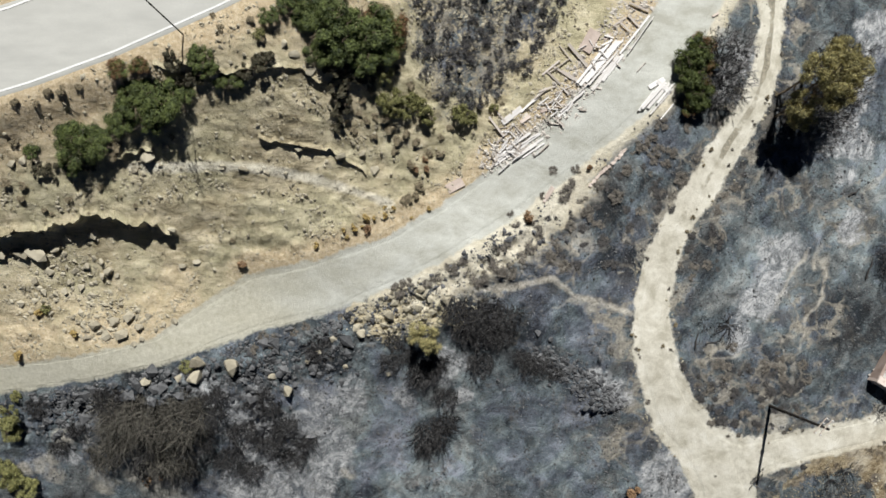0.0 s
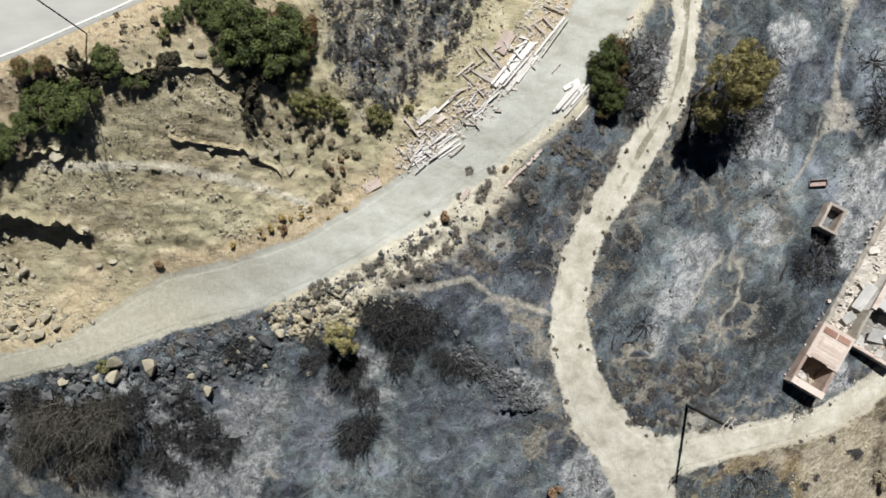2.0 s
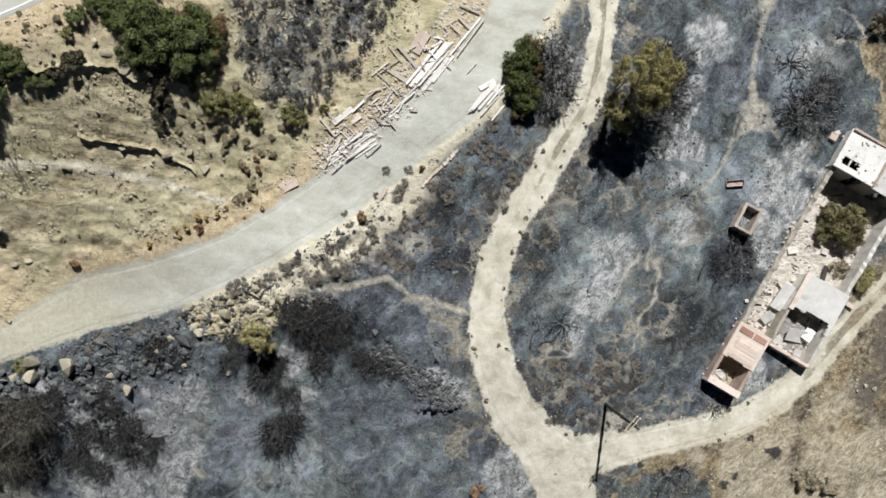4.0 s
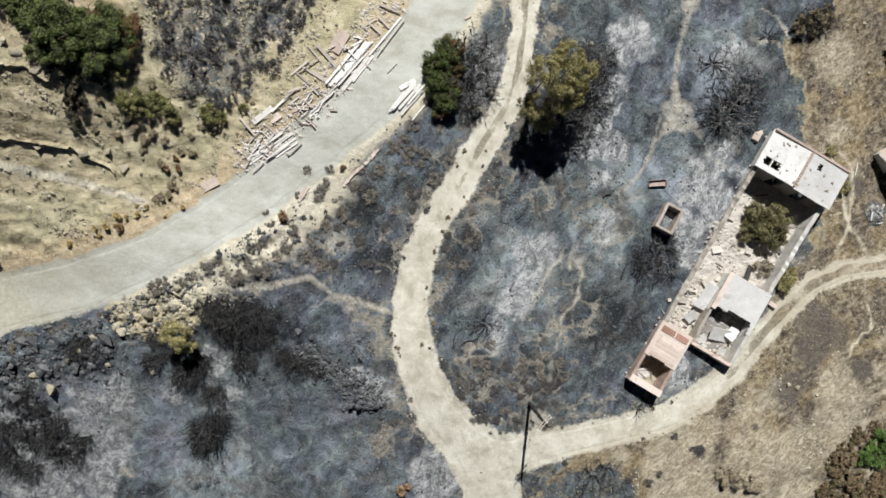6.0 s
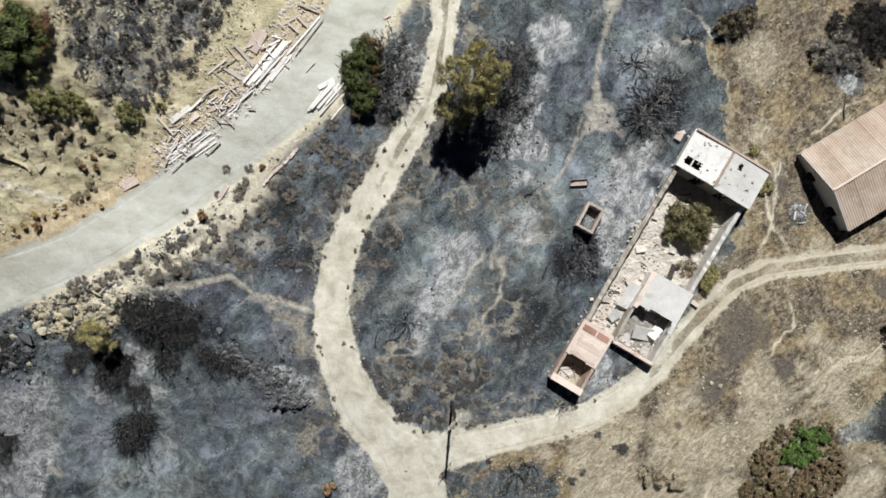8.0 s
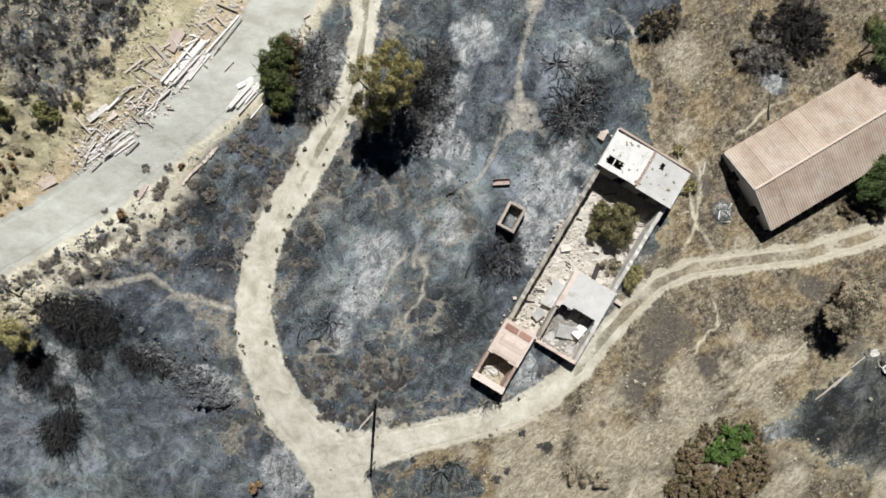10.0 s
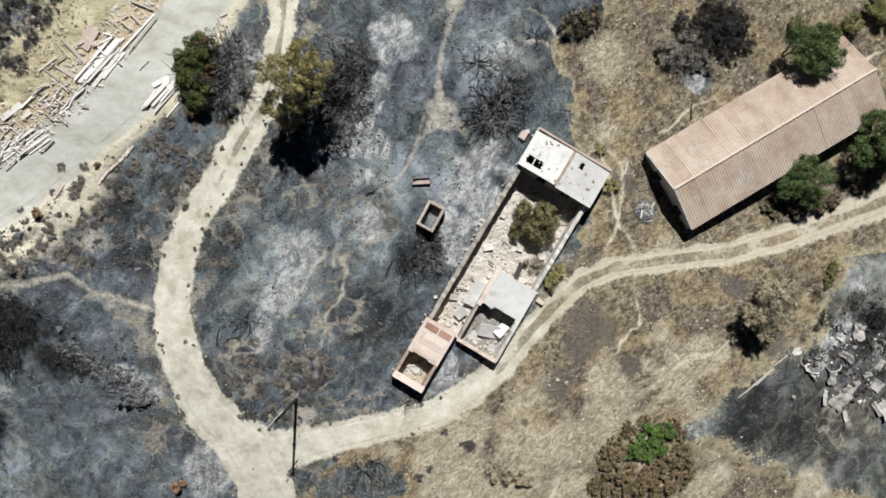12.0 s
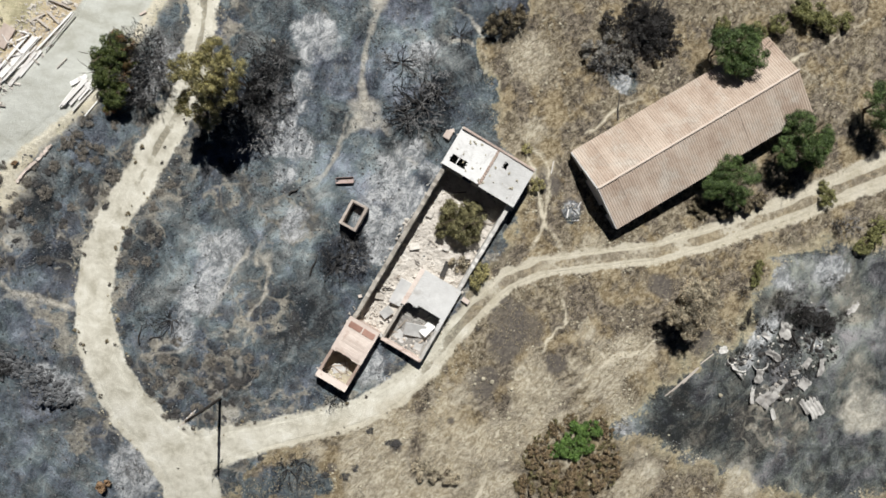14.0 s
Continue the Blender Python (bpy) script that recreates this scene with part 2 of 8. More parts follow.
TRAILS = [[(60.0, 15.0, 0.18), (59.6, 11.5, 0.2), (60.6, 8.0, 0.2), (61.6, 4.0, 0.2), (63.5, 1.8, 0.2)], [(58.6, 14.0, 0.15), (61.4, 10.5, 0.15), (62.2, 6.5, 0.18), (60.2, 2.2, 0.2)],
          [(61.0, 0.2, 0.1), (63.2, -2.0, 0.1), (63.4, -5.5, 0.1), (61.0, -9.0, 0.08), (58.5, -11.0, 0.08)], [(55.1, -23.1, 0.3), (56.7, -19.5, 0.3), (59.6, -16.0, 0.3), (63.6, -12.7, 0.3), (69.5, -9.3, 0.3), (74.3, -6.5, 0.3)],
          [(56.7, -23.4, 0.3), (58.2, -19.9, 0.3), (61.0, -16.8, 0.3), (65.0, -13.7, 0.3), (70.3, -10.3, 0.3)], [(88.0, 22.0, 0.06), (92.0, 24.0, 0.08), (97.0, 27.0, 0.06)], [(66.0, 14.0, 0.08), (69.5, 16.5, 0.1), (72.0, 17.5, 0.08)],
          [(45.5, 24.5, 0.3), (50.0, 22.4, 0.25), (54.0, 22.0, 0.2)], [(43.6, 15.8, 0.3), (45.5, 13.5, 0.3), (47.0, 11.5, 0.2)],
          [(8.5, -2.9, .12), (10.7, -2.6, .15), (12.4, -2.3, .25), (14.9, -3.2, .12), (16.5, -3.9, .12)], [(17.1, -14.9, .08), (18.6, -14.0, .1)], [(18.0, -14.9, .1), (20.2, -16.2, .1)], [(16.5, -15.6, .08), (16.7, -17.8, .08)],
          [(12.9, -15.8, .1), (15.8, -15.4, .08), (17.8, -15.1, .1)], [(15.9, -5.5, .1), (16.1, -4.0, .1)], [(11.3, -2.1, .1), (10.1, -0.6, .08)], [(-23.2, 2.5, .15), (-20.9, 2.4, .15), (-18.7, 2.1, .12)],
          [(33.8, 2.2, .12), (34.2, -0.7, .1), (32.6, -5.5, .1), (31.7, -10.3, .1)], [(32.6, -5.5, .08), (29.4, -6.0, .1), (26.8, -6.6, .12), (23.6, -8.1, .15)], [(34.8, 4.3, .1), (31.4, 0.4, .08), (29.6, -2.3, .1), (28.9, -5.5, .08)],
          [(43.8, 16.8, .2), (44.5, 15.4, .2), (45.3, 14.0, .2), (46.4, 11.9, .15), (48.3, 10.4, .12)], [
    (42.9, 16.2, .2), (41.7, 14.3, .2), (41.2, 11.4, .2), (40.2, 9.9, .2), (37.6, 7.3, .15), (35.8, 5.2, .15), 
    (34.4, 3.0, .15), (33.3, 0.6, .12),],
          [(51.6, 26.1, .1), (53.9, 25.1, .12), (54.9, 22.9, .12), (55.0, 19.9, .1)], [(38.7, 8.9, .1), (37.3, 7.3, .1), (36.0, 7.0, .08), (31.8, 4.3, .1)]]
for shift in (-1.5, 1.4, 2.7, 4.1):
    TRAILS.append([(px + 0.8 * shift, py - 0.55 * shift + 0.3 * math.sin(px), 0.10) for px, py in ((54.6, -22.0), (56.2, -19.3), (59.1, -16.4), (62.8, -13.4), (67.5, -10.6))])

LAT_X = np.arange(-45.0, 106.0, 15.0)
LAT_Y = np.array([-28.0, -18.0, -9.0, 0.0, 9.0, 18.0, 28.0])
SLOPES = np.array([
    [-8.0, -4.3, -1.3, 1.7, 7.0, 10.5, 12.0], [-8.2, -3.9, 0.4, 1.8, 6.7, 10.0, 11.5], [-7.9, -4.6, -0.3, 1.5, 4.9, 9.8, 11.0],
    [-6.5, -4.5, -0.8, 2.0, 2.7, 5.2, 7.5], [-4.8, -2.5, 0.1, 1.5, 2.8, 4.0, 4.2], [-3.3, -1.2, 0.4, 1.3, 2.2, 3.2, 3.4],
    [-2.5, -1.2, -0.3, 0.6, 1.3, 2.0, 2.2], [-2.8, -1.6, -0.6, -0.3, 0.0, 0.5, 1.1], [-3.8, -2.7, -1.4, -1.1, -1.1, -0.5, 0.1],
    [-5.2, -4.1, -2.7, -2.0, -1.7, -1.3, -0.8], [-6.6, -5.4, -4.1, -3.1, -2.4, -2.0, -1.6]])
# rock ledges: line, drop, half length of the fall
LEDGES = [([(10.8, -12.9), (12.5, -13.0), (15.9, -12.9)], 0.42, 0.10),
          ([(-60.0, 3.0), (-44.0, 3.9), (-39.0, 4.0), (-34.5, 4.4), (-31.5, 5.2), (-27.0, 4.8), (-24.6, 3.4)], 0.95, 0.12),
          ([(-33.0, 9.3), (-29.4, 9.9), (-26.3, 10.4), (-24.6, 10.2)], 0.30, 0.10),
          ([(-22.0, 9.3), (-19.0, 8.8), (-16.3, 8.5), (-14.6, 8.4)], 0.08, 0.08),
          ([(-17.2, 11.9), (-14.0, 11.2), (-10.6, 10.9), (-8.6, 9.6), (-7.2, 8.6)], 0.16, 0.10),
          ([(-24.5, 17.0), (-19.5, 16.2), (-16.5, 16.6), (-12.6, 16.8), (-10.4, 15.4)], 0.22, 0.14)]


HIGHWAY_Z = [8.6, 9.6, 10.0, 10.2, 10.5, 10.8, 11.0]


def lattice(x, y):
    """Smooth cubic surface over the coarse slopes."""
    u = np.clip((x - LAT_X[0]) / 15.0, 0, len(LAT_X) - 1.001)
    v = np.interp(y, LAT_Y, np.arange(len(LAT_Y)))
    v = np.clip(v, 0, len(LAT_Y) - 1.001)
    i, j = u.astype(int), v.astype(int)
    a, b = u - i, v - j

    def weights(s):
        s2, s3 = s * s, s * s * s
        return [(-s3 + 2 * s2 - s) / 2, (3 * s3 - 5 * s2 + 2) / 2, (-3 * s3 + 4 * s2 + s) / 2, (s3 - s2) / 2]
    wa, wb = weights(a), weights(b)
    total = np.zeros(np.shape(x))
    for m in range(4):
        for n in range(4):
            total += wa[m] * wb[n] * SLOPES[np.clip(i + m - 1, 0, len(LAT_X) - 1), np.clip(j + n - 1, 0, len(LAT_Y) - 1)]
    return total


def ways(x, y):
    """How far each place is inside the roads, for levelling."""
    road = along(x, y, ROAD)[0]
    track = np.minimum(np.minimum(along(x, y, TRACK)[0], along(x, y, TRACK_EAST)[0]), along(x, y, TRACK_SOUTH)[0])
    high = along(x, y, HIGHWAY)[0]
    return road, track, high


def ledge_line(x, line, drop):
    """The jagged edge of a rock ledge."""
    zero = np.zeros(np.shape(x))
    yc = np.interp(x, [p[0] for p in line], [p[1] for p in line]) + 0.32 * vnoise(x * 0.7, zero + 3.0, 5) + 0.20 * vnoise(x * 2.3, zero + 8.0, 6)
    return yc + 0.55 * min(drop, 1.2) * (np.abs((x * 0.37 + 0.35 * vnoise(x * 0.5, zero, 9)) % 1.0 - 0.7) - 0.4)


def height(x, y):
    x, y = np.atleast_1d(np.asarray(x, float)), np.atleast_1d(np.asarray(y, float))
    z = lattice(x, y)
    road, track, high = ways(x, y)
    near = np.minimum(np.minimum(road, track), high)
    rough = smooth(-0.2, 1.8, near)
    hill = smooth(2.0, 5.0, z) * smooth(8.0, -2.0, x) * rough
    bank = smooth(-0.5, 0.6, z * 0 + (along(x, y, ROAD)[2] < 0)) * (1 - smooth(2.5, 9.0, road)) * smooth(12.0, 2.0, x)
    for line, drop, wide in LEDGES:
        lx = np.array([p[0] for p in line])
        yc = ledge_line(x, line, drop)
        s = y - yc
        ends = smooth(lx[0] - 0.5, lx[0] + 1.5, x) * smooth(lx[-1] + 0.5, lx[-1] - 1.5, x)
        z = z + ends * drop * (smooth(-wide, wide, s) - np.clip(s / 9.0 + 0.5, 0, 1))
    # level bed of the asphalt road
    bed, _, _, at = along(x, y, HIGHWAY)
    z = z + (1 - smooth(0.0, 3.2, bed)) * (np.interp(at, np.arange(len(HIGHWAY)), HIGHWAY_Z) - z)
    # strata on the slope, lumps everywhere
    lump = fbm(x, y, 0.22, 5, 11)
    fine = fbm(x, y, 1.1, 4, 23)
    terrace = vnoise(x * 0.16 + 0.5 * lump, y * 1.5 + 0.25 * x + 2.0 * lump, 31)
    crag = fbm(x, y, 2.4, 3, 37)
    z = z + hill * (0.11 * lump + 0.11 * fine + 0.13 * np.abs(crag) + 0.035 * np.sign(terrace) * np.abs(terrace) ** 0.4)
    z = z + bank * rough * (0.25 * lump + 0.50 * fine + 0.30 * np.abs(crag))
    z = z + rough * (0.10 * lump + 0.075 * fine)
    z = z - 0.05 * (1 - smooth(-0.8, 0.3, track)) + 0.03 * fine * (1 - rough)
    return dug(x, y, z)


def dug(x, y, z):
    """The ground is dug out level inside the ruined farmhouse."""
    c, s = math.cos(radians(30.8)), math.sin(radians(30.8))
    u, v = c * (x - 42.36) - s * (y + 4.53), s * (x - 42.36) + c * (y + 4.53)
    hall = (u > 0.2) & (u < 7.6) & (v > -0.2) & (v < 20.9)
    annex = (u > 0.0) & (u < 2.95) & (v > -6.2) & (v <= -0.1)
    return np.where(hall | annex, -0.95 + 0.018 * np.clip(v, 0, 17), z)


def hgt(x, y):
    return float(height(x, y)[0])


def ruts(x, y):
    """The worn middle strip between two wheel tracks."""
    _, m1, _, w1 = along(x, y, TRACK)
    _, m2, _, w2 = along(x, y, TRACK_EAST)
    strip = smooth(0.42, 0.12, np.abs(m1 + 0.25 * fbm(x, y, 0.6, 2, 41))) 
    strip = np.maximum(strip * smooth(9.5, 5.5, w1), 0.35 * strip)
    east = smooth(0.66, 0.38, np.abs(m2 + 0.2 * fbm(x, y, 0.6, 2, 42))) * smooth(3.0, 6.0, w2)
    return np.maximum(strip, east) * (0.62 + 0.38 * fbm(x, y, 0.5, 3, 43))


def zones(x, y):
    """Nine masks of what the ground is made of, the last also painted shade."""
    edge = fbm(x, y, 0.8, 4, 51)
    big = fbm(x, y, 0.18, 4, 52)
    road, track, high = ways(x, y)
    _, _, side, _ = along(x, y, ROAD)
    gravel = 1 - smooth(-0.75, 0.65, road + 0.35 * edge)
    dirt = 1 - smooth(-0.55, 0.65, track - 0.05 + 0.40 * edge)
    path = (0.92 + 0.4 * big) * (1 - smooth(-0.35, 0.25, along(x, y, FOOTPATH)[0] + 0.12 + 0.45 * edge))
    path = np.maximum(path, 0.95 * (1 - smooth(-0.1, 0.3, along(x, y, BANK_PATH)[0] + 0.2 * edge)))
    path = np.maximum(path, 1.0 * (1 - smooth(-0.1, 0.4, along(x, y, BENCH)[0] + 0.2 * edge)))
    wx, wy = x + 0.9 * fbm(x, y, 0.45, 3, 55), y + 0.9 * fbm(x, y, 0.45, 3, 56)
    for trail in TRAILS:
        path = np.maximum(path, (np.where(x > 52, 0.9, 0.60) + 0.8 * big) * (1 - smooth(-0.12, 0.25, along(wx, wy, trail)[0] + 0.2 * edge)))
    east = smooth(-1.1, 1.1, inside(x, y, EAST_FIELD) + 1.3 * edge + 0.9 * big)
    hillburn = 0.60 * smooth(-2.2, 1.8, inside(x, y, HILL_BURN) + 1.8 * edge + 1.5 * big)
    south = smooth(np.where(x < -8.0, -1.0, 0.2), np.where(x < -8.0, -0.1, 1.7), road + 0.8 * edge) * (side < 0)
    burn = np.where(side > 0, hillburn, south * (1 - east))
    # strip of unburnt verge below the road
    verge = (side < 0) * (1 - smooth(2.2, 4.2, road + 1.6 * big + 0.6 * edge)) * smooth(-8.0, -3.0, x) * smooth(15.5, 11.0, x)
    rocky = (side < 0) * blobs(x, y, [(-6.5, -4.4, 2.6), (-3.4, -3.4, 3.2), (-9.0, -3.6, 1.6)])
    burn = burn * (1 - 0.75 * verge) * (1 - 0.85 * rocky)
    se = smooth(-2.0, 1.6, inside(x, y, SOUTHEAST_BURN) + 1.8 * edge + 2.2 * big)
    burn = np.maximum(burn, 0.95 * blobs(x, y, [(34.5, -20.6, 2.4), (32.8, -21.8, 2.0), (37.3, -19.7, 2.0), (36.7, -22.1, 2.4), (39.5, -21.2, 1.8), (69.7, 19.4, 2.0), (64.1, 6.0, 1.8), (69.4, -16.4, 1.4), (72.0, 24.5, 2.6)], 0.5, 68))
    dark = blobs(x, y, DARK_SOIL, 0.4, 61)
    burn = np.maximum(burn, 0.80 * se)
    sand = np.maximum(np.maximum(0.78 * blobs(x, y, SANDY, 0.9, 62) * (1 - 0.85 * dark), path), np.maximum(0.9 * verge, (side < 0) * 0.8 * smooth(-14.0, -4.0, x) * (1 - smooth(0.4, 2.2, road + 0.5 * edge)) * (1 - east)))
    ash = blobs(x, y, [(px, py, (1.35 if px < -8 else 0.8 if px > 80 else 1.1) * r) for px, py, r in ASH], 0.9, 63)
    vein = np.maximum(blobs(x, y, VEINS, 0.3, 64), 0.95 * (1 - smooth(0.6, 4.2, track + 2.2 * big)))
    # dust beside the gravel road on the hill side
    ochre = (side > 0) * (1 - smooth(0.3, 3.4, road + 0.8 * big)) * smooth(-24.0, -18.0, x) * smooth(26.0, 20.0, x)
    ochre = np.maximum(ochre, 0.7 * (side > 0) * (1 - smooth(2.0, 8.0, road)) * smooth(-21.0, -26.0, x))
    ochre = np.maximum(ochre, (side > 0) * (1 - smooth(0.8, 7.5, high + 2.0 * big)) * smooth(0.0, -6.0, x))
    return np.stack([gravel, dirt, burn, ash, vein, east * (1 - se), np.maximum(sand, 0.0), np.maximum(dark, 0), np.clip(ruts(x, y), 0, 1) * dirt,
                     np.clip(ochre, 0, 1), blobs(x, y, FILM, 0.5, 66) * np.where((x > 2) & (x < 24), 0.5, 1.0), blobs(x, y, BLACK_AND_SHADE, 0.5, 67)], -1)


# ---- materials ----
class Nodes:
    """Short hand for building a node material."""

    def __init__(self, name):
        self.mat = bpy.data.materials.new(name)
        self.mat.use_nodes = True
        self.tree = self.mat.node_tree
        self.bsdf = self.tree.nodes["Principled BSDF"]
        self.bsdf.inputs["Specular IOR Level"].default_value = 0.25

    def put(self, socket, value):
        if isinstance(value, bpy.types.NodeSocket):
            self.tree.links.new(value, socket)
        elif isinstance(value, (tuple, list)):
            socket.default_value = (*value, 1.0) if len(value) == 3 and socket.type == "RGBA" else value
        else:
            socket.default_value = value

    def coords(self, kind="Object"):
        return self.tree.nodes.new("ShaderNodeTexCoord").outputs[kind]

    def place(self):
        return self.tree.nodes.new("ShaderNodeNewGeometry").outputs["Position"]

    def island(self):
        return self.tree.nodes.new("ShaderNodeNewGeometry").outputs["Random Per Island"]

    def chance(self):
        return self.tree.nodes.new("ShaderNodeObjectInfo").outputs["Random"]

    def stretch(self, vec, scale, turn=(0, 0, 0)):
        n = self.tree.nodes.new("ShaderNodeMapping")
        self.put(n.inputs["Vector"], vec)
        n.inputs["Scale"].default_value = scale
        n.inputs["Rotation"].default_value = turn
        return n.outputs[0]

    def fibre(self, vec, angle, long_, wide):
        """Space drawn out along one direction of the plan."""
        n = self.tree.nodes.new("ShaderNodeMapping")
        n.vector_type = "TEXTURE"
        self.put(n.inputs["Vector"], vec)
        n.inputs["Scale"].default_value = (long_, wide, 1.0)
        n.inputs["Rotation"].default_value = (0, 0, angle)
        return n.outputs[0]

    def noise(self, vec, scale, detail=6, rough=0.6, warp=0.0):
        n = self.tree.nodes.new("ShaderNodeTexNoise")
        self.put(n.inputs["Vector"], vec)
        n.inputs["Scale"].default_value, n.inputs["Detail"].default_value = scale, detail
        n.inputs["Roughness"].default_value, n.inputs["Distortion"].default_value = rough, warp
        return n.outputs["Fac"]

    def cells(self, vec, scale, feature="F1", out="Distance", random_=1.0, flat=False):
        n = self.tree.nodes.new("ShaderNodeTexVoronoi")
        if flat:
            n.voronoi_dimensions = "2D"
        n.feature = feature
        self.put(n.inputs["Vector"], vec)
        n.inputs["Scale"].default_value = scale
        n.inputs["Randomness"].default_value = random_
        return n.outputs[out]

    def ramp(self, fac, *stops):
        n = self.tree.nodes.new("ShaderNodeValToRGB")
        self.put(n.inputs["Fac"], fac)
        els = n.color_ramp.elements
        while len(els) < len(stops):
            els.new(0.5)
        for el, (at, col) in zip(els, stops):
            el.position = at
            el.color = (*col, 1) if isinstance(col, (tuple, list)) else (col, col, col, 1)
        return n.outputs["Color"]

    def mix(self, fac, a, b, blend="MIX"):
        n = self.tree.nodes.new("ShaderNodeMix")
        n.data_type, n.blend_type = "RGBA", blend
        self.put(n.inputs["Factor"], fac)
        self.put(n.inputs["A"], a)
        self.put(n.inputs["B"], b)
        return n.outputs["Result"]

    def math(self, op, a, b=0.0, clamp=False):
        n = self.tree.nodes.new("ShaderNodeMath")
        n.operation, n.use_clamp = op, clamp
        self.put(n.inputs[0], a)
        self.put(n.inputs[1], b)
        return n.outputs[0]

    def attribute(self, name):
        n = self.tree.nodes.new("ShaderNodeAttribute")
        n.attribute_name = name
        s = self.tree.nodes.new("ShaderNodeSeparateColor")
        self.tree.links.new(n.outputs["Color"], s.inputs[0])
        return s.outputs

    def finish(self, colour, rough=0.9, bump=None, strength=0.4, distance=0.02, metal=0.0):
        self.put(self.bsdf.inputs["Base Color"], colour)
        self.put(self.bsdf.inputs["Roughness"], rough)
        self.put(self.bsdf.inputs["Metallic"], metal)
        if bump is not None:
            n = self.tree.nodes.new("ShaderNodeBump")
            n.inputs["Strength"].default_value, n.inputs["Distance"].default_value = strength, distance
            self.put(n.inputs["Height"], bump)
            self.tree.links.new(n.outputs[0], self.bsdf.inputs["Normal"])
        return self.mat


def ground_material():
    n = Nodes("burnt_hillside")
    pos = n.place()
    a, b, c, d = n.attribute("zone_a"), n.attribute("zone_b"), n.attribute("zone_c"), n.attribute("zone_d")
    wide = n.noise(pos, 0.13, 12, 0.62, 0.4)
    mid = n.noise(pos, 0.55, 12, 0.70, 0.3)
    fine, grit = n.noise(pos, 2.6, 10, 0.75), n.noise(pos, 8.0, 8, 0.8)
    speck = n.noise(pos, 19.0, 4, 0.8)
    streak = n.noise(n.stretch(pos, (0.55, 1.7, 1.0), (0, 0, 0.30)), 0.7, 13, 0.72, 0.7)

    def around(tex, amount):
        return n.math("MULTIPLY", n.math("SUBTRACT", tex, 0.5), amount)

    def sharp(mask, spread=1.1, tex=None, lo=0.40, hi=0.60):
        return n.ramp(n.math("ADD", mask, around(fine if tex is None else tex, spread)), (lo, 0.0), (hi, 1.0))
    # bare rock of the cut slope
    col = n.ramp(streak, (0.36, (0.229, 0.191, 0.116)), (0.45, (0.405, 0.348, 0.223)), (0.54, (0.536, 0.466, 0.316)), (0.66, (0.735, 0.653, 0.469)))
    col = n.mix(n.ramp(wide, (0.44, 0.0), (0.58, 0.75)), col, n.ramp(mid, (0.38, (0.290, 0.270, 0.166)), (0.5, (0.466, 0.435, 0.282)), (0.64, (0.643, 0.595, 0.414))))
    col = n.mix(n.ramp(grit, (0.35, 0.6), (0.45, 0.0)), col, (0.161, 0.142, 0.096))
    col = n.mix(n.math("MULTIPLY", sharp(d["Red"], 1.3, mid, 0.25, 0.85), 0.85), col, n.ramp(fine, (0.36, (0.400, 0.300, 0.180)), (0.5, (0.540, 0.435, 0.285)), (0.66, (0.680, 0.590, 0.430))))
    col = n.mix(1.0, col, (1.065, 1.06, 1.07), "MULTIPLY")
    # dry grass
    straw = n.noise(n.fibre(pos, 0.65, 1.15, 0.85), 1.7, 13, 0.82, 0.5)
    strand = n.noise(n.fibre(pos, 0.68, 1.3, 0.7), 1.3, 13, 0.82, 1.6)
    grass = n.ramp(straw, (0.41, (0.050, 0.039, 0.028)), (0.46, (0.130, 0.106, 0.072)), (0.51, (0.196, 0.163, 0.114)), (0.57, (0.375, 0.330, 0.248)))
    patch = n.noise(pos, 0.20, 13, 0.74, 0.2)
    grass = n.mix(n.ramp(patch, (0.47, 0.0), (0.53, 0.9)), grass,
                  n.ramp(straw, (0.41, (0.032, 0.027, 0.023)), (0.49, (0.098, 0.081, 0.064)), (0.57, (0.25, 0.212, 0.162))))
    grass = n.mix(n.ramp(n.noise(n.stretch(pos, (1, 1, 1), (0, 0, 1.0)), 0.24, 13, 0.74, 0.2), (0.50, 0.0), (0.57, 0.75)), grass,
                  n.ramp(straw, (0.40, (0.130, 0.094, 0.050)), (0.48, (0.240, 0.183, 0.104)), (0.57, (0.41, 0.343, 0.222))))
    col = n.mix(b["Blue"], col, grass)
    soil = n.ramp(fine, (0.38, (0.040, 0.036, 0.034)), (0.50, (0.105, 0.092, 0.080)), (0.64, (0.25, 0.215, 0.17)))
    col = n.mix(n.math("MULTIPLY", sharp(c["Green"], 1.2, mid, 0.25, 0.70), 0.8), col, n.mix(0.5, soil, (0.106, 0.094, 0.086)))
    # charred ground with ash
    smear = n.noise(n.fibre(pos, 0.9, 1.15, 0.9), 0.55, 14, 0.70, 0.7)
    grain = n.noise(pos, 5.5, 6, 0.9)
    # zone_d blue: blacker char, and the shade painted under plants
    level = n.math("ADD", n.math("ADD", n.math("MULTIPLY", smear, 0.55), n.math("MULTIPLY", n.mix(n.math("MULTIPLY", d["Green"], 0.65), grain, (0.5, 0.5, 0.5)), 0.45)), n.math("SUBTRACT", n.math("MULTIPLY", d["Green"], 0.090), n.math("MULTIPLY", d["Blue"], 0.070)))
    char = n.ramp(level, (0.41, (0.018, 0.020, 0.023)), (0.465, (0.057, 0.062, 0.068)), (0.51, (0.106, 0.115, 0.122)), (0.56, (0.165, 0.176, 0.183)), (0.63, (0.32, 0.332, 0.337)))
    tint = n.ramp(n.noise(pos, 0.20, 10, 0.65, 0.4), (0.40, (1.10, 1.02, 0.93)), (0.48, (0.98, 1.02, 0.98)), (0.54, (0.98, 1.0, 1.05)), (0.62, (1.05, 0.99, 1.08)))
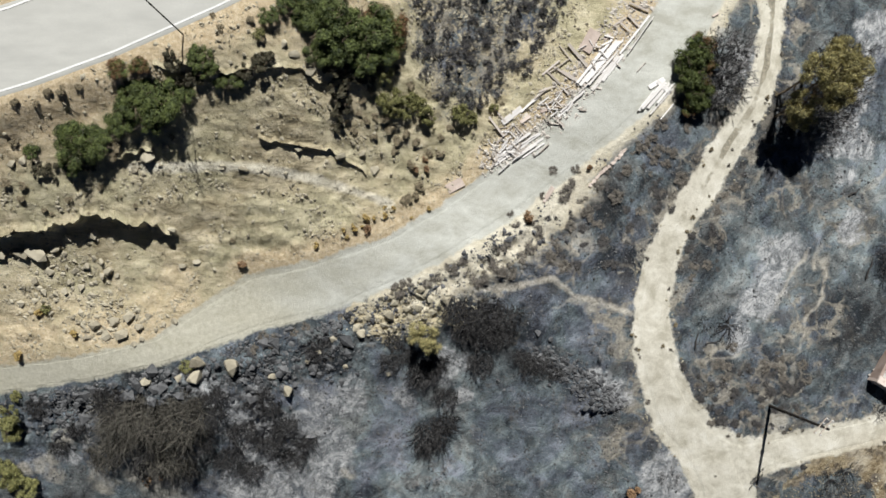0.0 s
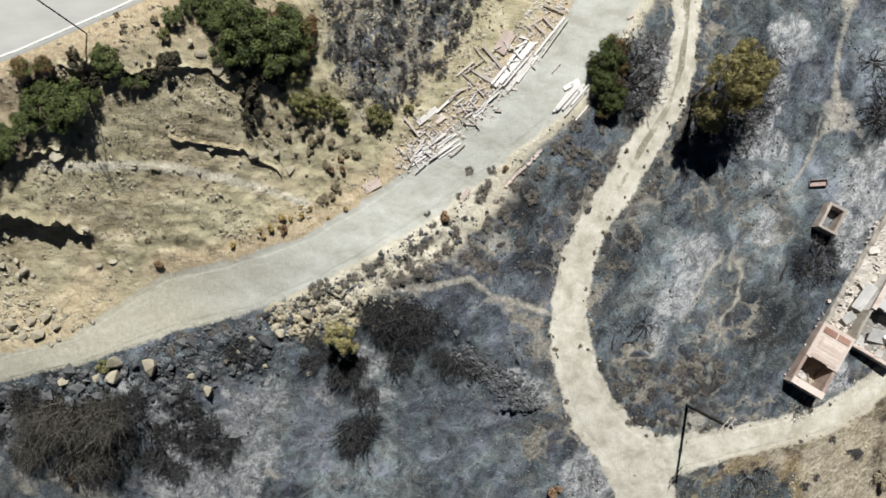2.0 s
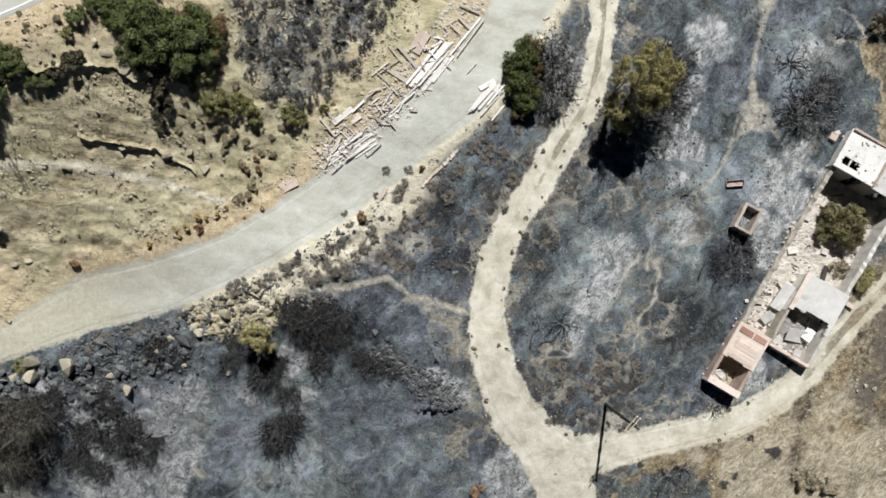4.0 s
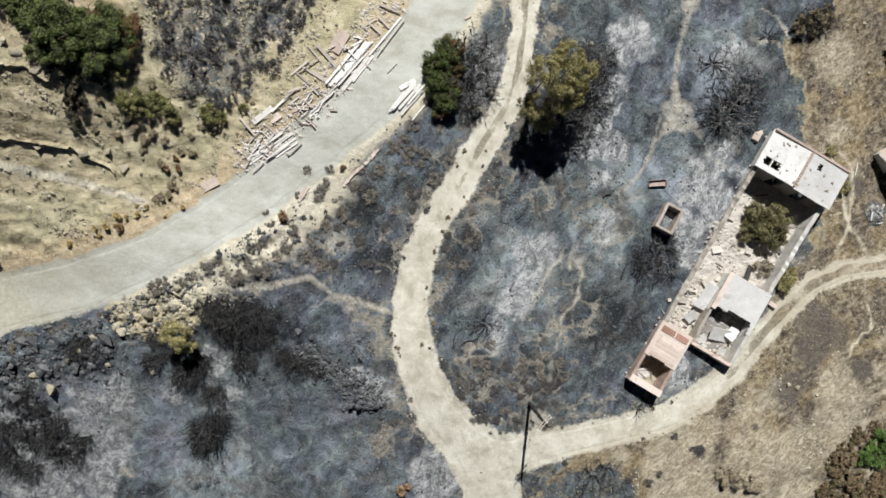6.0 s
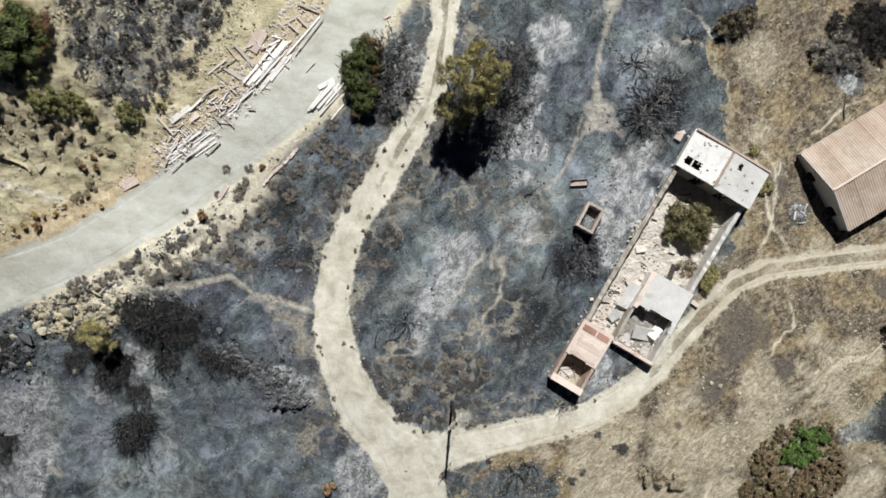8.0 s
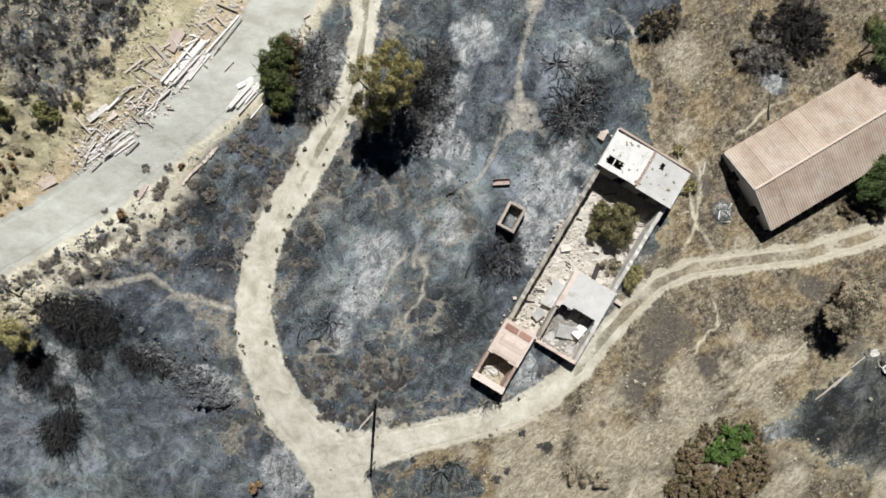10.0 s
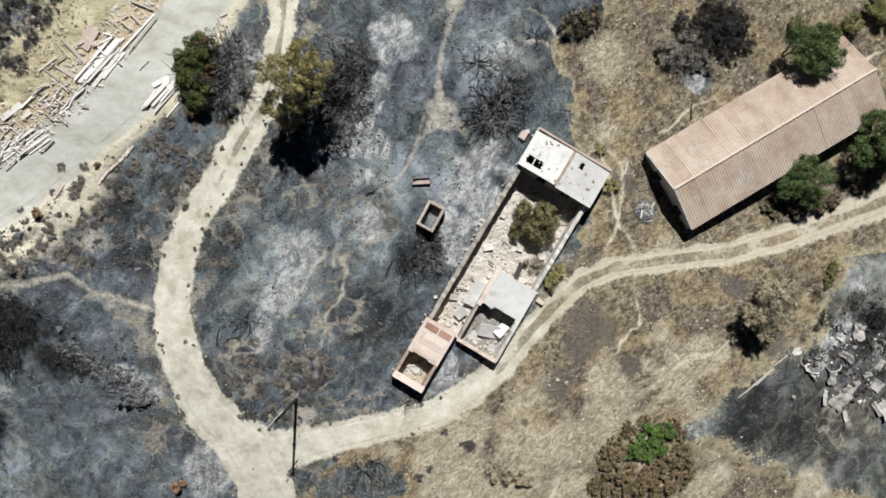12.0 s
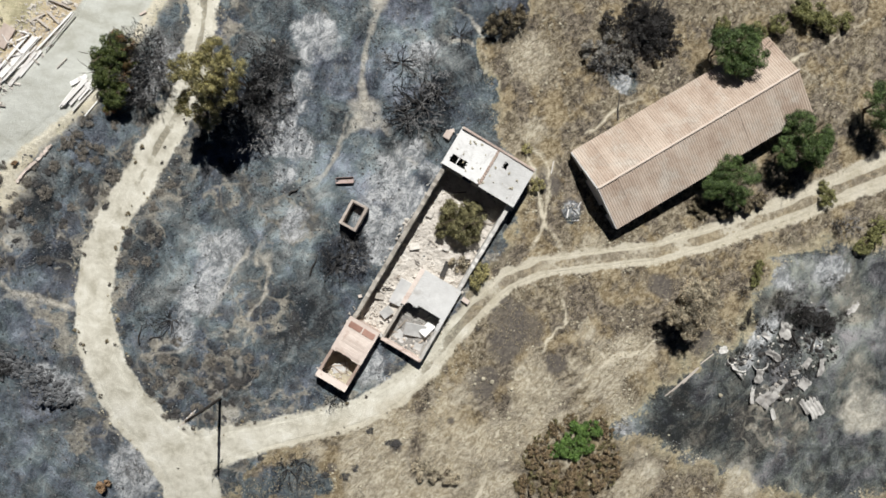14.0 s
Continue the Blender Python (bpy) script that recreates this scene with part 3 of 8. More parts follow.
    char = n.mix(1.0, char, n.mix(1.0, tint, (1.02, 1.06, 1.05), "MULTIPLY"), "MULTIPLY")
    char = n.mix(n.ramp(speck, (0.37, 0.75), (0.45, 0.0)), char, (0.014, 0.014, 0.016))
    east_west = n.tree.nodes.new("ShaderNodeSeparateXYZ")
    n.put(east_west.inputs[0], pos)
    char = n.mix(1.0, char, n.ramp(n.math("MULTIPLY", east_west.outputs["X"], 0.01), (0.62, (0.97, 1.02, 1.08)), (0.76, (1.02, 0.96, 0.88))), "MULTIPLY")
    # tan soil showing through the soot
    bared = n.ramp(n.noise(pos, 0.42, 12, 0.75, 0.5), (0.56, 0.0), (0.66, 0.5))
    char = n.mix(bared, char, (0.20, 0.178, 0.142))
    # pale soil left between the round scars of cushion shrubs
    warp = n.tree.nodes.new("ShaderNodeTexNoise")
    n.put(warp.inputs["Vector"], pos)
    warp.inputs["Scale"].default_value, warp.inputs["Detail"].default_value = 0.9, 6
    bent = n.mix(1.0, pos, n.mix(1.0, warp.outputs["Color"], (1.5, 1.5, 0.0), "MULTIPLY"), "ADD")
    pale = n.ramp(fine, (0.38, (0.17, 0.155, 0.127)), (0.50, (0.285, 0.262, 0.215)), (0.62, (0.43, 0.40, 0.335)))
    reach = n.math("ADD", n.math("MULTIPLY", b["Green"], 0.42), n.math("MULTIPLY", around(n.noise(pos, 0.33, 5, 0.6), 1.3), b["Green"]))
    for size, deep, reach_ in ((0.50, 0.97, 1.0), (0.86, 0.98, 0.9)):
        scar = n.cells(bent, size, "F1", "Distance", 1.0, True)
        open_ = n.math("ADD", n.math("SUBTRACT", n.math("ADD", scar, n.math("MULTIPLY", reach, reach_)), deep), around(fine, 0.35))
        soft_edge = n.ramp(open_, (0.0, 0.0), (0.17, 0.80))
        char = n.mix(n.math("MULTIPLY", soft_edge, n.ramp(b["Green"], (0.05, 0.0), (0.4, 1.0))), char, pale)
    # thin pale seams between the scars
    seam = n.math("ADD", n.cells(bent, 0.44, "DISTANCE_TO_EDGE", "Distance", 1.0, True), around(fine, 0.10))
    where = n.ramp(n.math("ADD", b["Green"], around(n.noise(pos, 0.30, 6, 0.65), 2.6)), (0.50, 0.0), (1.0, 0.80))
    char = n.mix(n.math("MULTIPLY", n.ramp(seam, (0.0, 1.0), (0.09, 0.0)), where), char, pale)
    # dark brownish hearts of the scars
    which = n.tree.nodes.new("ShaderNodeSeparateColor")
    n.put(which.inputs[0], n.cells(bent, 0.50, "F1", "Color", 1.0, True))
    heart = n.ramp(n.math("ADD", n.cells(bent, 0.50, "F1", "Distance", 1.0, True), around(fine, 0.2)), (0.30, 0.8), (0.48, 0.0))
    heart = n.math("MULTIPLY", heart, n.ramp(n.math("ADD", n.math("MULTIPLY", which.outputs["Red"], 0.5), n.math("MULTIPLY", b["Green"], 0.6)), (0.52, 0.0), (0.74, 0.65)))
    char = n.mix(heart, char, n.ramp(grain, (0.40, (0.026, 0.024, 0.024)), (0.60, (0.082, 0.074, 0.068))))
    flecks = n.cells(pos, 3.1, "F1", "Distance")
    lit = n.cells(pos, 3.1, "F1", "Color")
    sep = n.tree.nodes.new("ShaderNodeSeparateColor")
    n.put(sep.inputs[0], lit)
    char = n.mix(n.math("MULTIPLY", n.ramp(flecks, (0.10, 0.9), (0.22, 0.0)), n.ramp(sep.outputs["Red"], (0.74, 0.0), (0.82, 1.0))), char, (0.36, 0.37, 0.375))
    char = n.mix(n.math("MULTIPLY", n.ramp(flecks, (0.16, 0.9), (0.30, 0.0)), n.ramp(sep.outputs["Green"], (0.68, 0.0), (0.76, 1.0))), char, (0.014, 0.014, 0.016))
    feather = n.noise(n.fibre(pos, 1.0, 1.2, 0.85), 0.85, 14, 0.84, 0.8)
    ash = n.ramp(n.math("ADD", n.math("MULTIPLY", feather, 0.72), n.math("MULTIPLY", grain, 0.28)), (0.42, (0.10, 0.107, 0.114)), (0.49, (0.27, 0.282, 0.29)), (0.56, (0.62, 0.624, 0.622)))
    ashy = n.ramp(n.math("ADD", n.math("MULTIPLY", b["Red"], 0.85), n.math("ADD", around(feather, 2.4), around(mid, 1.0))), (0.15, 0.0), (0.80, 0.9))
    char = n.mix(n.math("MULTIPLY", ashy, n.ramp(b["Red"], (0.0, 0.0), (0.35, 1.0))), char, ash)
    col = n.mix(sharp(a["Blue"], 1.5), col, char)
    # trodden sand, gravel road, dirt track
    sand = n.ramp(fine, (0.40, (0.30, 0.275, 0.228)), (0.49, (0.45, 0.42, 0.355)), (0.60, (0.62, 0.585, 0.505)))
    sand = n.mix(b["Blue"], sand, n.ramp(strand, (0.40, (0.23, 0.192, 0.130)), (0.48, (0.385, 0.335, 0.245)), (0.56, (0.62, 0.565, 0.445))))
    sand = n.mix(n.math("MULTIPLY", b["Blue"], n.ramp(c["Red"], (0.78, 0.0), (0.92, 0.8))), sand, (0.66, 0.60, 0.475))
    sand = n.mix(n.math("MAXIMUM", a["Blue"], b["Blue"]), n.ramp(fine, (0.40, (0.56, 0.52, 0.42)), (0.60, (0.76, 0.72, 0.60))), sand)
    loose = n.mix(b["Blue"], mid, n.mix(0.6, mid, strand))
    col = n.mix(n.math("MULTIPLY", sharp(c["Red"], 1.9, loose, 0.15, 1.05), 0.9), col, sand)
    gravel = n.ramp(n.noise(n.stretch(pos, (0.8, 1.3, 1), (0, 0, 0.62)), 0.40, 13, 0.70, 0.2),
                    (0.38, (0.43, 0.415, 0.375)), (0.47, (0.505, 0.495, 0.462)), (0.55, (0.555, 0.547, 0.52)), (0.66, (0.64, 0.63, 0.60)))
    dusty = n.math("ADD", n.math("MULTIPLY", east_west.outputs["X"], -0.045), around(wide, 1.5))
    gravel = n.mix(n.ramp(dusty, (0.25, 0.0), (1.0, 0.8)), gravel, n.ramp(fine, (0.38, (0.40, 0.365, 0.29)), (0.62, (0.56, 0.525, 0.445))))
    gravel = n.mix(n.ramp(grit, (0.33, 0.45), (0.43, 0.0)), gravel, (0.29, 0.272, 0.24))
    gravel = n.mix(1.0, gravel, (0.975, 1.0, 0.955), "MULTIPLY")
    col = n.mix(sharp(a["Red"], 1.1, None, 0.36, 0.64), col, gravel)
    dirt = n.ramp(mid, (0.38, (0.46, 0.430, 0.345)), (0.47, (0.575, 0.545, 0.455)), (0.55, (0.655, 0.625, 0.530)), (0.66, (0.75, 0.725, 0.640)))
    dirt = n.mix(n.ramp(grit, (0.34, 0.55), (0.43, 0.0)), dirt, (0.29, 0.25, 0.175))
    middle = n.mix(b["Blue"], n.ramp(fine, (0.38, (0.165, 0.150, 0.115)), (0.62, (0.42, 0.385, 0.30))), grass)
    middle = n.mix(n.math("MULTIPLY", b["Blue"], 0.28), middle, (0.40, 0.345, 0.25))
    dirt = n.mix(n.math("MULTIPLY", b["Blue"], 0.55), dirt, n.ramp(fine, (0.38, (0.33, 0.28, 0.195)), (0.62, (0.52, 0.46, 0.345))))
    dirt = n.mix(sharp(c["Blue"], 1.2), dirt, middle)
    col = n.mix(sharp(a["Green"], 1.2, None, 0.36, 0.64), col, dirt)
    bare = n.math("SUBTRACT", 1.0, n.math("MAXIMUM", n.math("MAXIMUM", a["Red"], a["Green"]), n.math("MAXIMUM", a["Blue"], b["Blue"])), True)
    relief = n.math("ADD", n.math("ADD", fine, n.math("MULTIPLY", grit, 0.6)), n.math("MULTIPLY", speck, 0.25))
    relief = n.math("ADD", relief, n.math("MULTIPLY", bare, n.math("ADD", n.math("MULTIPLY", n.noise(pos, 1.3, 12, 0.72), 2.6), n.math("MULTIPLY", streak, 2.0))))
    return n.finish(col, 0.95, relief, 0.6, 0.10)


def plain(name, dark, light, scale=4.0, rough=0.85, bump=0.3, distance=0.01, per="object", metal=0.0, stretch_=None, spots=None):
    """A worn surface between two colours, varied at two scales and from piece to piece."""
    n = Nodes(name)
    vec = n.coords("Object")
    if stretch_:
        vec = n.stretch(vec, stretch_)
    coarse, fine = n.noise(vec, scale * 0.22, 5), n.noise(vec, scale, 8, 0.7)
    vary = n.island() if per == "island" else n.chance()
    fac = n.math("ADD", n.math("ADD", n.math("MULTIPLY", coarse, 0.45), n.math("MULTIPLY", fine, 0.45)), n.math("MULTIPLY", n.math("SUBTRACT", vary, 0.35), 0.35))
    col = n.ramp(fac, (0.22, dark), (0.72, light))
    if spots:
        col = n.mix(n.ramp(n.noise(vec, scale * 0.5, 8, 0.7, 0.6), (0.56, 0.0), (0.68, 0.85)), col, spots)
    return n.finish(col, rough, fine, bump, distance, metal)


def twig_material(name, dark, light):
    """Bare twigs, each of its own tone."""
    n = Nodes(name)
    fac = n.math("ADD", n.math("MULTIPLY", n.island(), 0.75), n.math("MULTIPLY", n.noise(n.coords("Object"), 6.0, 4), 0.4))
    return n.finish(n.ramp(fac, (0.25, dark), (0.95, light)), 0.9)


def leaf_material(name, dark, light, dry=None, share=0.0):
    n = Nodes(name)
    r = n.island()
    clump = n.noise(n.coords("Object"), 3.0, 3)
    fac = n.math("ADD", n.math("MULTIPLY", r, 0.40), n.math("MULTIPLY", n.math("SUBTRACT", clump, 0.30), 1.55))
    col = n.ramp(fac, (0.15, dark), (0.85, light))
    if dry:
        at = n.math("ADD", n.noise(n.coords("Object"), 0.55, 3), n.math("MULTIPLY", r, 0.18))
        col = n.mix(n.ramp(at, (0.62 - share, 0.0), (0.70 - share, 1.0)), col, dry)
    n.bsdf.inputs["Specular IOR Level"].default_value = 0.35
    return n.finish(col, 0.62)


GROUND = ground_material()
ROCK = plain("pale_limestone", (0.23, 0.205, 0.150), (0.49, 0.445, 0.340), 3.0, 0.9, 0.6, 0.03)
CHARRED_ROCK = plain("sooty_rock", (0.035, 0.037, 0.041), (0.165, 0.167, 0.172), 3.0, 0.9, 0.6, 0.03)
RUBBLE = plain("rubble", (0.22, 0.195, 0.14), (0.52, 0.475, 0.365), 4.0, 0.95, 0.4, 0.02, "island")
SOOT_RUBBLE = plain("sooty_rubble", (0.028, 0.030, 0.033), (0.175, 0.177, 0.18), 4.0, 0.95, 0.4, 0.02, "island")
CHAR = plain("charred_wood", (0.016, 0.015, 0.015), (0.065, 0.060, 0.056), 6.0, 0.8, 0.3, 0.01)
SCORCHED = twig_material("scorched_twig", (0.018, 0.018, 0.017), (0.150, 0.138, 0.116))
DARK_TWIG = twig_material("sooty_twig", (0.006, 0.006, 0.007), (0.085, 0.082, 0.080))
DRY_TWIG = twig_material("dry_twig", (0.007, 0.007, 0.006), (0.215, 0.200, 0.168))
GREY_TWIG = plain("ashen_twig", (0.07, 0.069, 0.068), (0.30, 0.293, 0.288), 6.0, 0.9, 0.2, 0.01, "island")
BARK = plain("bark", (0.06, 0.045, 0.032), (0.18, 0.14, 0.10), 8.0, 0.9, 0.5, 0.02)
TIMBER = plain("bleached_timber", (0.58, 0.55, 0.52), (0.87, 0.85, 0.82), 5.0, 0.8, 0.3, 0.006, stretch_=(0.4, 6, 6))
FADED_TIMBER = plain("faded_timber", (0.33, 0.285, 0.245), (0.66, 0.60, 0.54), 5.0, 0.85, 0.4, 0.008, stretch_=(0.4, 6, 6))
OLD_TIMBER = plain("weathered_timber", (0.22, 0.18, 0.14), (0.50, 0.43, 0.36), 5.0, 0.85, 0.4, 0.008, stretch_=(0.4, 6, 6))
POLE_WOOD = plain("creosoted_pole", (0.010, 0.009, 0.008), (0.034, 0.029, 0.025), 6.0, 0.85, 0.4, 0.01, stretch_=(4, 4, 0.4))
GREEN = leaf_material("mastic_leaf", (0.012, 0.023, 0.008), (0.175, 0.215, 0.060))
BRIGHT = leaf_material("fresh_leaf", (0.030, 0.062, 0.012), (0.135, 0.225, 0.050))
HALF_BURNT = leaf_material("half_scorched_leaf", (0.024, 0.046, 0.014), (0.190, 0.265, 0.060), (0.200, 0.105, 0.050), 0.10)
OLIVE = leaf_material("olive_leaf", (0.080, 0.085, 0.032), (0.385, 0.375, 0.150))
YELLOWED = leaf_material("yellowed_leaf", (0.075, 0.072, 0.030), (0.640, 0.570, 0.265))
PINE = leaf_material("pine_needle", (0.014, 0.030, 0.011), (0.175, 0.255, 0.078))
COURT = leaf_material("dusty_olive_leaf", (0.060, 0.056, 0.026), (0.350, 0.320, 0.155))
BRAMBLE = leaf_material("dead_bramble_leaf", (0.055, 0.040, 0.023), (0.330, 0.238, 0.135), (0.13, 0.12, 0.05), 0.02)
BROWN = leaf_material("dead_leaf", (0.115, 0.098, 0.068), (0.620, 0.545, 0.405), (0.512, 0.426, 0.295), 0.04)
RUST = leaf_material("rusty_tuft", (0.15, 0.095, 0.055), (0.42, 0.275, 0.155))
OCHRE = leaf_material("straw_tuft", (0.248, 0.178, 0.070), (0.651, 0.496, 0.202))
SCRUB = leaf_material("scorched_scrub", (0.020, 0.019, 0.019), (0.105, 0.098, 0.092))
GREY_SCRUB = leaf_material("grey_scrub", (0.060, 0.054, 0.046), (0.240, 0.214, 0.178))
DUN = leaf_material("dun_scrub", (0.120, 0.098, 0.060), (0.34, 0.285, 0.185))


def part(name, mesh, material, parent=None, label="", at=None):
    """A bmesh or mesh as one object, under a thing or by itself."""
    if isinstance(mesh, bmesh.types.BMesh):
        data = bpy.data.meshes.new(name)
        mesh.to_mesh(data)
        mesh.free()
    else:
        data = mesh
    if not data.materials:
        data.materials.append(material)
    ob = new(name, data)
    if at is not None:
        ob.matrix_basis = at
    if parent is not None:
        ob.parent = parent
    if label:
        ob["label"] = label
    return ob


def arrays(name, verts, faces, material=None, smooth_=False):
    data = bpy.data.meshes.new(name)
    data.from_pydata([tuple(v) for v in verts], [], faces if isinstance(faces, list) else faces.tolist())
    if material:
        data.materials.append(material)
    if smooth_:
        data.shade_smooth()
    return data


# ---- ground, road and tracks ----
def stretch_axis(lo, hi, step, far):
    """Even steps over the seen part, ever longer ones out to the horizon."""
    inner = list(np.arange(lo, hi + step / 2, step))
    out, s, v = [], step, hi
    while v < far:
        s *= 1.35
        v += s
        out.append(v)
    return np.array([lo - (o - hi) for o in reversed(out)] + inner + out)


def paint(data, x, y):
    z = zones(x, y)
    for k, nm in enumerate(("zone_a", "zone_b", "zone_c", "zone_d")):
        layer = data.attributes.new(nm, "FLOAT_COLOR", "POINT")
        cols = np.ones((len(x), 4), np.float32)
        cols[:, :3] = np.clip(z[:, 3 * k:3 * k + 3], 0, 1)
        layer.data.foreach_set("color", cols.ravel())


gx, gy = stretch_axis(-50.0, 106.0, 0.2, 2500.0), stretch_axis(-32.0, 34.0, 0.2, 2500.0)
mx, my = np.meshgrid(gx, gy, indexing="ij")
fx, fy = mx.ravel(), my.ravel()
nx, ny = len(gx), len(gy)
idx = np.arange(nx * ny).reshape(nx, ny)
quads = np.stack([idx[:-1, :-1], idx[1:, :-1], idx[1:, 1:], idx[:-1, 1:]], -1).reshape(-1, 4)
ground_mesh = bpy.data.meshes.new("ground")
ground_mesh.vertices.add(nx * ny)
ground_mesh.vertices.foreach_set("co", np.stack([fx, fy, height(fx, fy)], -1).astype(np.float32).ravel())
ground_mesh.loops.add(len(quads) * 4)
ground_mesh.loops.foreach_set("vertex_index", quads.ravel().astype(np.int32))
ground_mesh.polygons.add(len(quads))
ground_mesh.polygons.foreach_set("loop_start", np.arange(0, len(quads) * 4, 4, dtype=np.int32))
ground_mesh.update(calc_edges=True)
ground_mesh.shade_smooth()
paint(ground_mesh, fx, fy)
tagged(part("ground", ground_mesh, GROUND), "fire-blackened hillside with ash, bare tan rock and dry grass", "ground", kind="structure")


def ribbon(name, line, share, rise, lanes, material, label, category, masks=True, step=0.25):
    """A draped strip along a line of (x, y, half width)."""
    pts = [Vector(p) for p in line]
    path = []
    for p, q in zip(pts, pts[1:]):
        k = max(2, int((q - p).xy.length / step))
        path += [p.lerp(q, i / k) for i in range(k)]
    path.append(pts[-1])
    co = np.array(path)
    for _ in range(14):
        co[1:-1] = (co[:-2] + co[1:-1] * 2 + co[2:]) / 4
    t = np.gradient(co[:, :2], axis=0)
    t /= np.linalg.norm(t, axis=1)[:, None]
    nrm = np.stack([-t[:, 1], t[:, 0]], 1)
    u = np.linspace(-1, 1, lanes)
    wob = 1 + 0.10 * fbm(co[:, 0], co[:, 1], 0.9, 3, 71)
    xy = co[:, None, :2] + nrm[:, None, :] * (u[None, :, None] * (co[:, 2] * share * (wob if masks else 1))[:, None, None])
    x, y = xy[..., 0].ravel(), xy[..., 1].ravel()
    z = height(x, y).reshape(len(co), lanes) + rise
    z[:, 0] -= rise + 0.02
    z[:, -1] -= rise + 0.02
    rows, n = len(co), lanes
    ids = np.arange(rows * n).reshape(rows, n)
    f = np.stack([ids[:-1, :-1], ids[:-1, 1:], ids[1:, 1:], ids[1:, :-1]], -1).reshape(-1, 4)[:, ::-1]
    data = arrays(name, np.stack([x, y, z.ravel()], -1), f, material, True)
    if masks:
        paint(data, x, y)
    return tagged(part(name, data, material), label, category, kind="structure")


def ledge_lip(line, drop, seed):
    """The broken rim of a rock ledge, jutting over its drop."""
    rng = random.Random(seed)
    lo, hi = line[0][0] + 0.6, line[-1][0] - 0.6
    knots, x = [], lo
    while x < hi:
        knots += [(x, rng.uniform(-0.05, 0.12)), (x + 0.12, rng.uniform(0.12, 0.42))]
        x += rng.uniform(0.5, 1.9)
    xs = np.arange(lo, hi, 0.11)
    jut = np.interp(xs, [k[0] for k in knots], [k[1] for k in knots]) * min(1.0, 0.22 + 0.5 * drop)
    yc = ledge_line(xs, line, drop)
    rows = []
    for k, (dy, base, down) in enumerate(((0.95, 0.95, 0.10), (0.35, 0.5, -0.02), (0.0, 0.45, -0.04), (0.0, 0.45, 0.08 + 0.18 * drop), (0.5, 0.45, 0.2 + 0.4 * drop))):
        y = yc + dy - (jut if k in (2, 3) else 0)
        z = height(xs, yc + (base if k == 0 else base * min(1.0, 0.50 + 0.6 * drop))) - down + 0.04 * vnoise(xs * 3.0, xs * 0 + k, seed)
        rows.append(np.stack([xs, y, z], -1))
    n = len(xs)
    ids = np.arange(5 * n).reshape(5, n)
    f = np.concatenate([np.stack([ids[r, :-1], ids[r, 1:], ids[r + 1, 1:], ids[r + 1, :-1]], -1).reshape(-1, 4) for r in range(4)])[:, ::-1]
    return arrays("rock_ledge", np.concatenate(rows), f, GROUND)


for k, (line, drop, wide) in enumerate(LEDGES[1:]):
    if drop < 0.1:
        continue
    tagged(part("rock_ledge", ledge_lip(line, drop, 60 + k), GROUND), "broken rim of a tan rock ledge on the cut slope", "rock ledge", kind="structure")
ribbon("gravel_road", ROAD, 0.78, 0.025, 25, GROUND, "pale grey compacted gravel road across the burnt slope", "road")
ribbon("dirt_track", TRACK, 0.72, 0.022, 17, GROUND, "pale sandy dirt track curving through burnt ground", "track")
ribbon("dirt_track", TRACK_EAST, 0.75, 0.026, 15, GROUND, "rutted dirt track with a grassy middle strip", "track")
ribbon("dirt_track", TRACK_SOUTH, 0.70, 0.030, 17, GROUND, "pale wide dirt track junction", "track")
asphalt = Nodes("sunbleached_asphalt")
ap = asphalt.place()
asphalt.finish(asphalt.mix(asphalt.ramp(asphalt.noise(ap, 9.0, 6, 0.7), (0.4, 0.0), (0.7, 0.5)),
                           asphalt.ramp(asphalt.noise(asphalt.stretch(ap, (0.4, 1.6, 1), (0, 0, 0.35)), 0.5, 6), (0.3, (0.43, 0.428, 0.395)), (0.7, (0.53, 0.527, 0.485))),
                           (0.42, 0.42, 0.41)), 0.85, asphalt.noise(ap, 40.0, 4), 0.2, 0.005)
PAINT = plain("worn_road_paint", (0.60, 0.60, 0.58), (0.86, 0.86, 0.84), 3.0, 0.7, 0.1)
ribbon("asphalt_road", HIGHWAY, 1.0, 0.06, 41, asphalt.mat, "sun-bleached grey asphalt road on the hill", "road", masks=False)


def offset_line(line, by, half):
    out = []
    for k, p in enumerate(line):
        a, b = line[max(k - 1, 0)], line[min(k + 1, len(line) - 1)]
        d = Vector((b[0] - a[0], b[1] - a[1])).normalized()
        out.append((p[0] - d.y * by, p[1] + d.x * by, half))
    return out


def road_line(by):
    """A painted edge line on the asphalt."""
    bm = bmesh.new()
    pts = offset_line(HIGHWAY, by, 0)
    mid = offset_line(HIGHWAY, 0, 0)
    rows = []
    for (p, q), (c, e) in zip(zip(pts, pts[1:]), zip(mid, mid[1:])):
        k = int(math.hypot(q[0] - p[0], q[1] - p[1]) / 0.8)
        d = Vector((q[0] - p[0], q[1] - p[1])).normalized() * 0.085
        for i in range(k):
            x, y = p[0] + (q[0] - p[0]) * i / k, p[1] + (q[1] - p[1]) * i / k
            z = hgt(x, y) + 0.085
            rows.append([bm.verts.new((x - d.y * s, y + d.x * s, z)) for s in (-1, 1)])
    for a, b in zip(rows, rows[1:]):
        bm.faces.new((a[0], b[0], b[1], a[1]))
    return part("road_marking", bm, PAINT)


for by in (-3.15, 3.15):
    tagged(road_line(by), "worn white edge line on grey asphalt", "road marking", kind="structure")


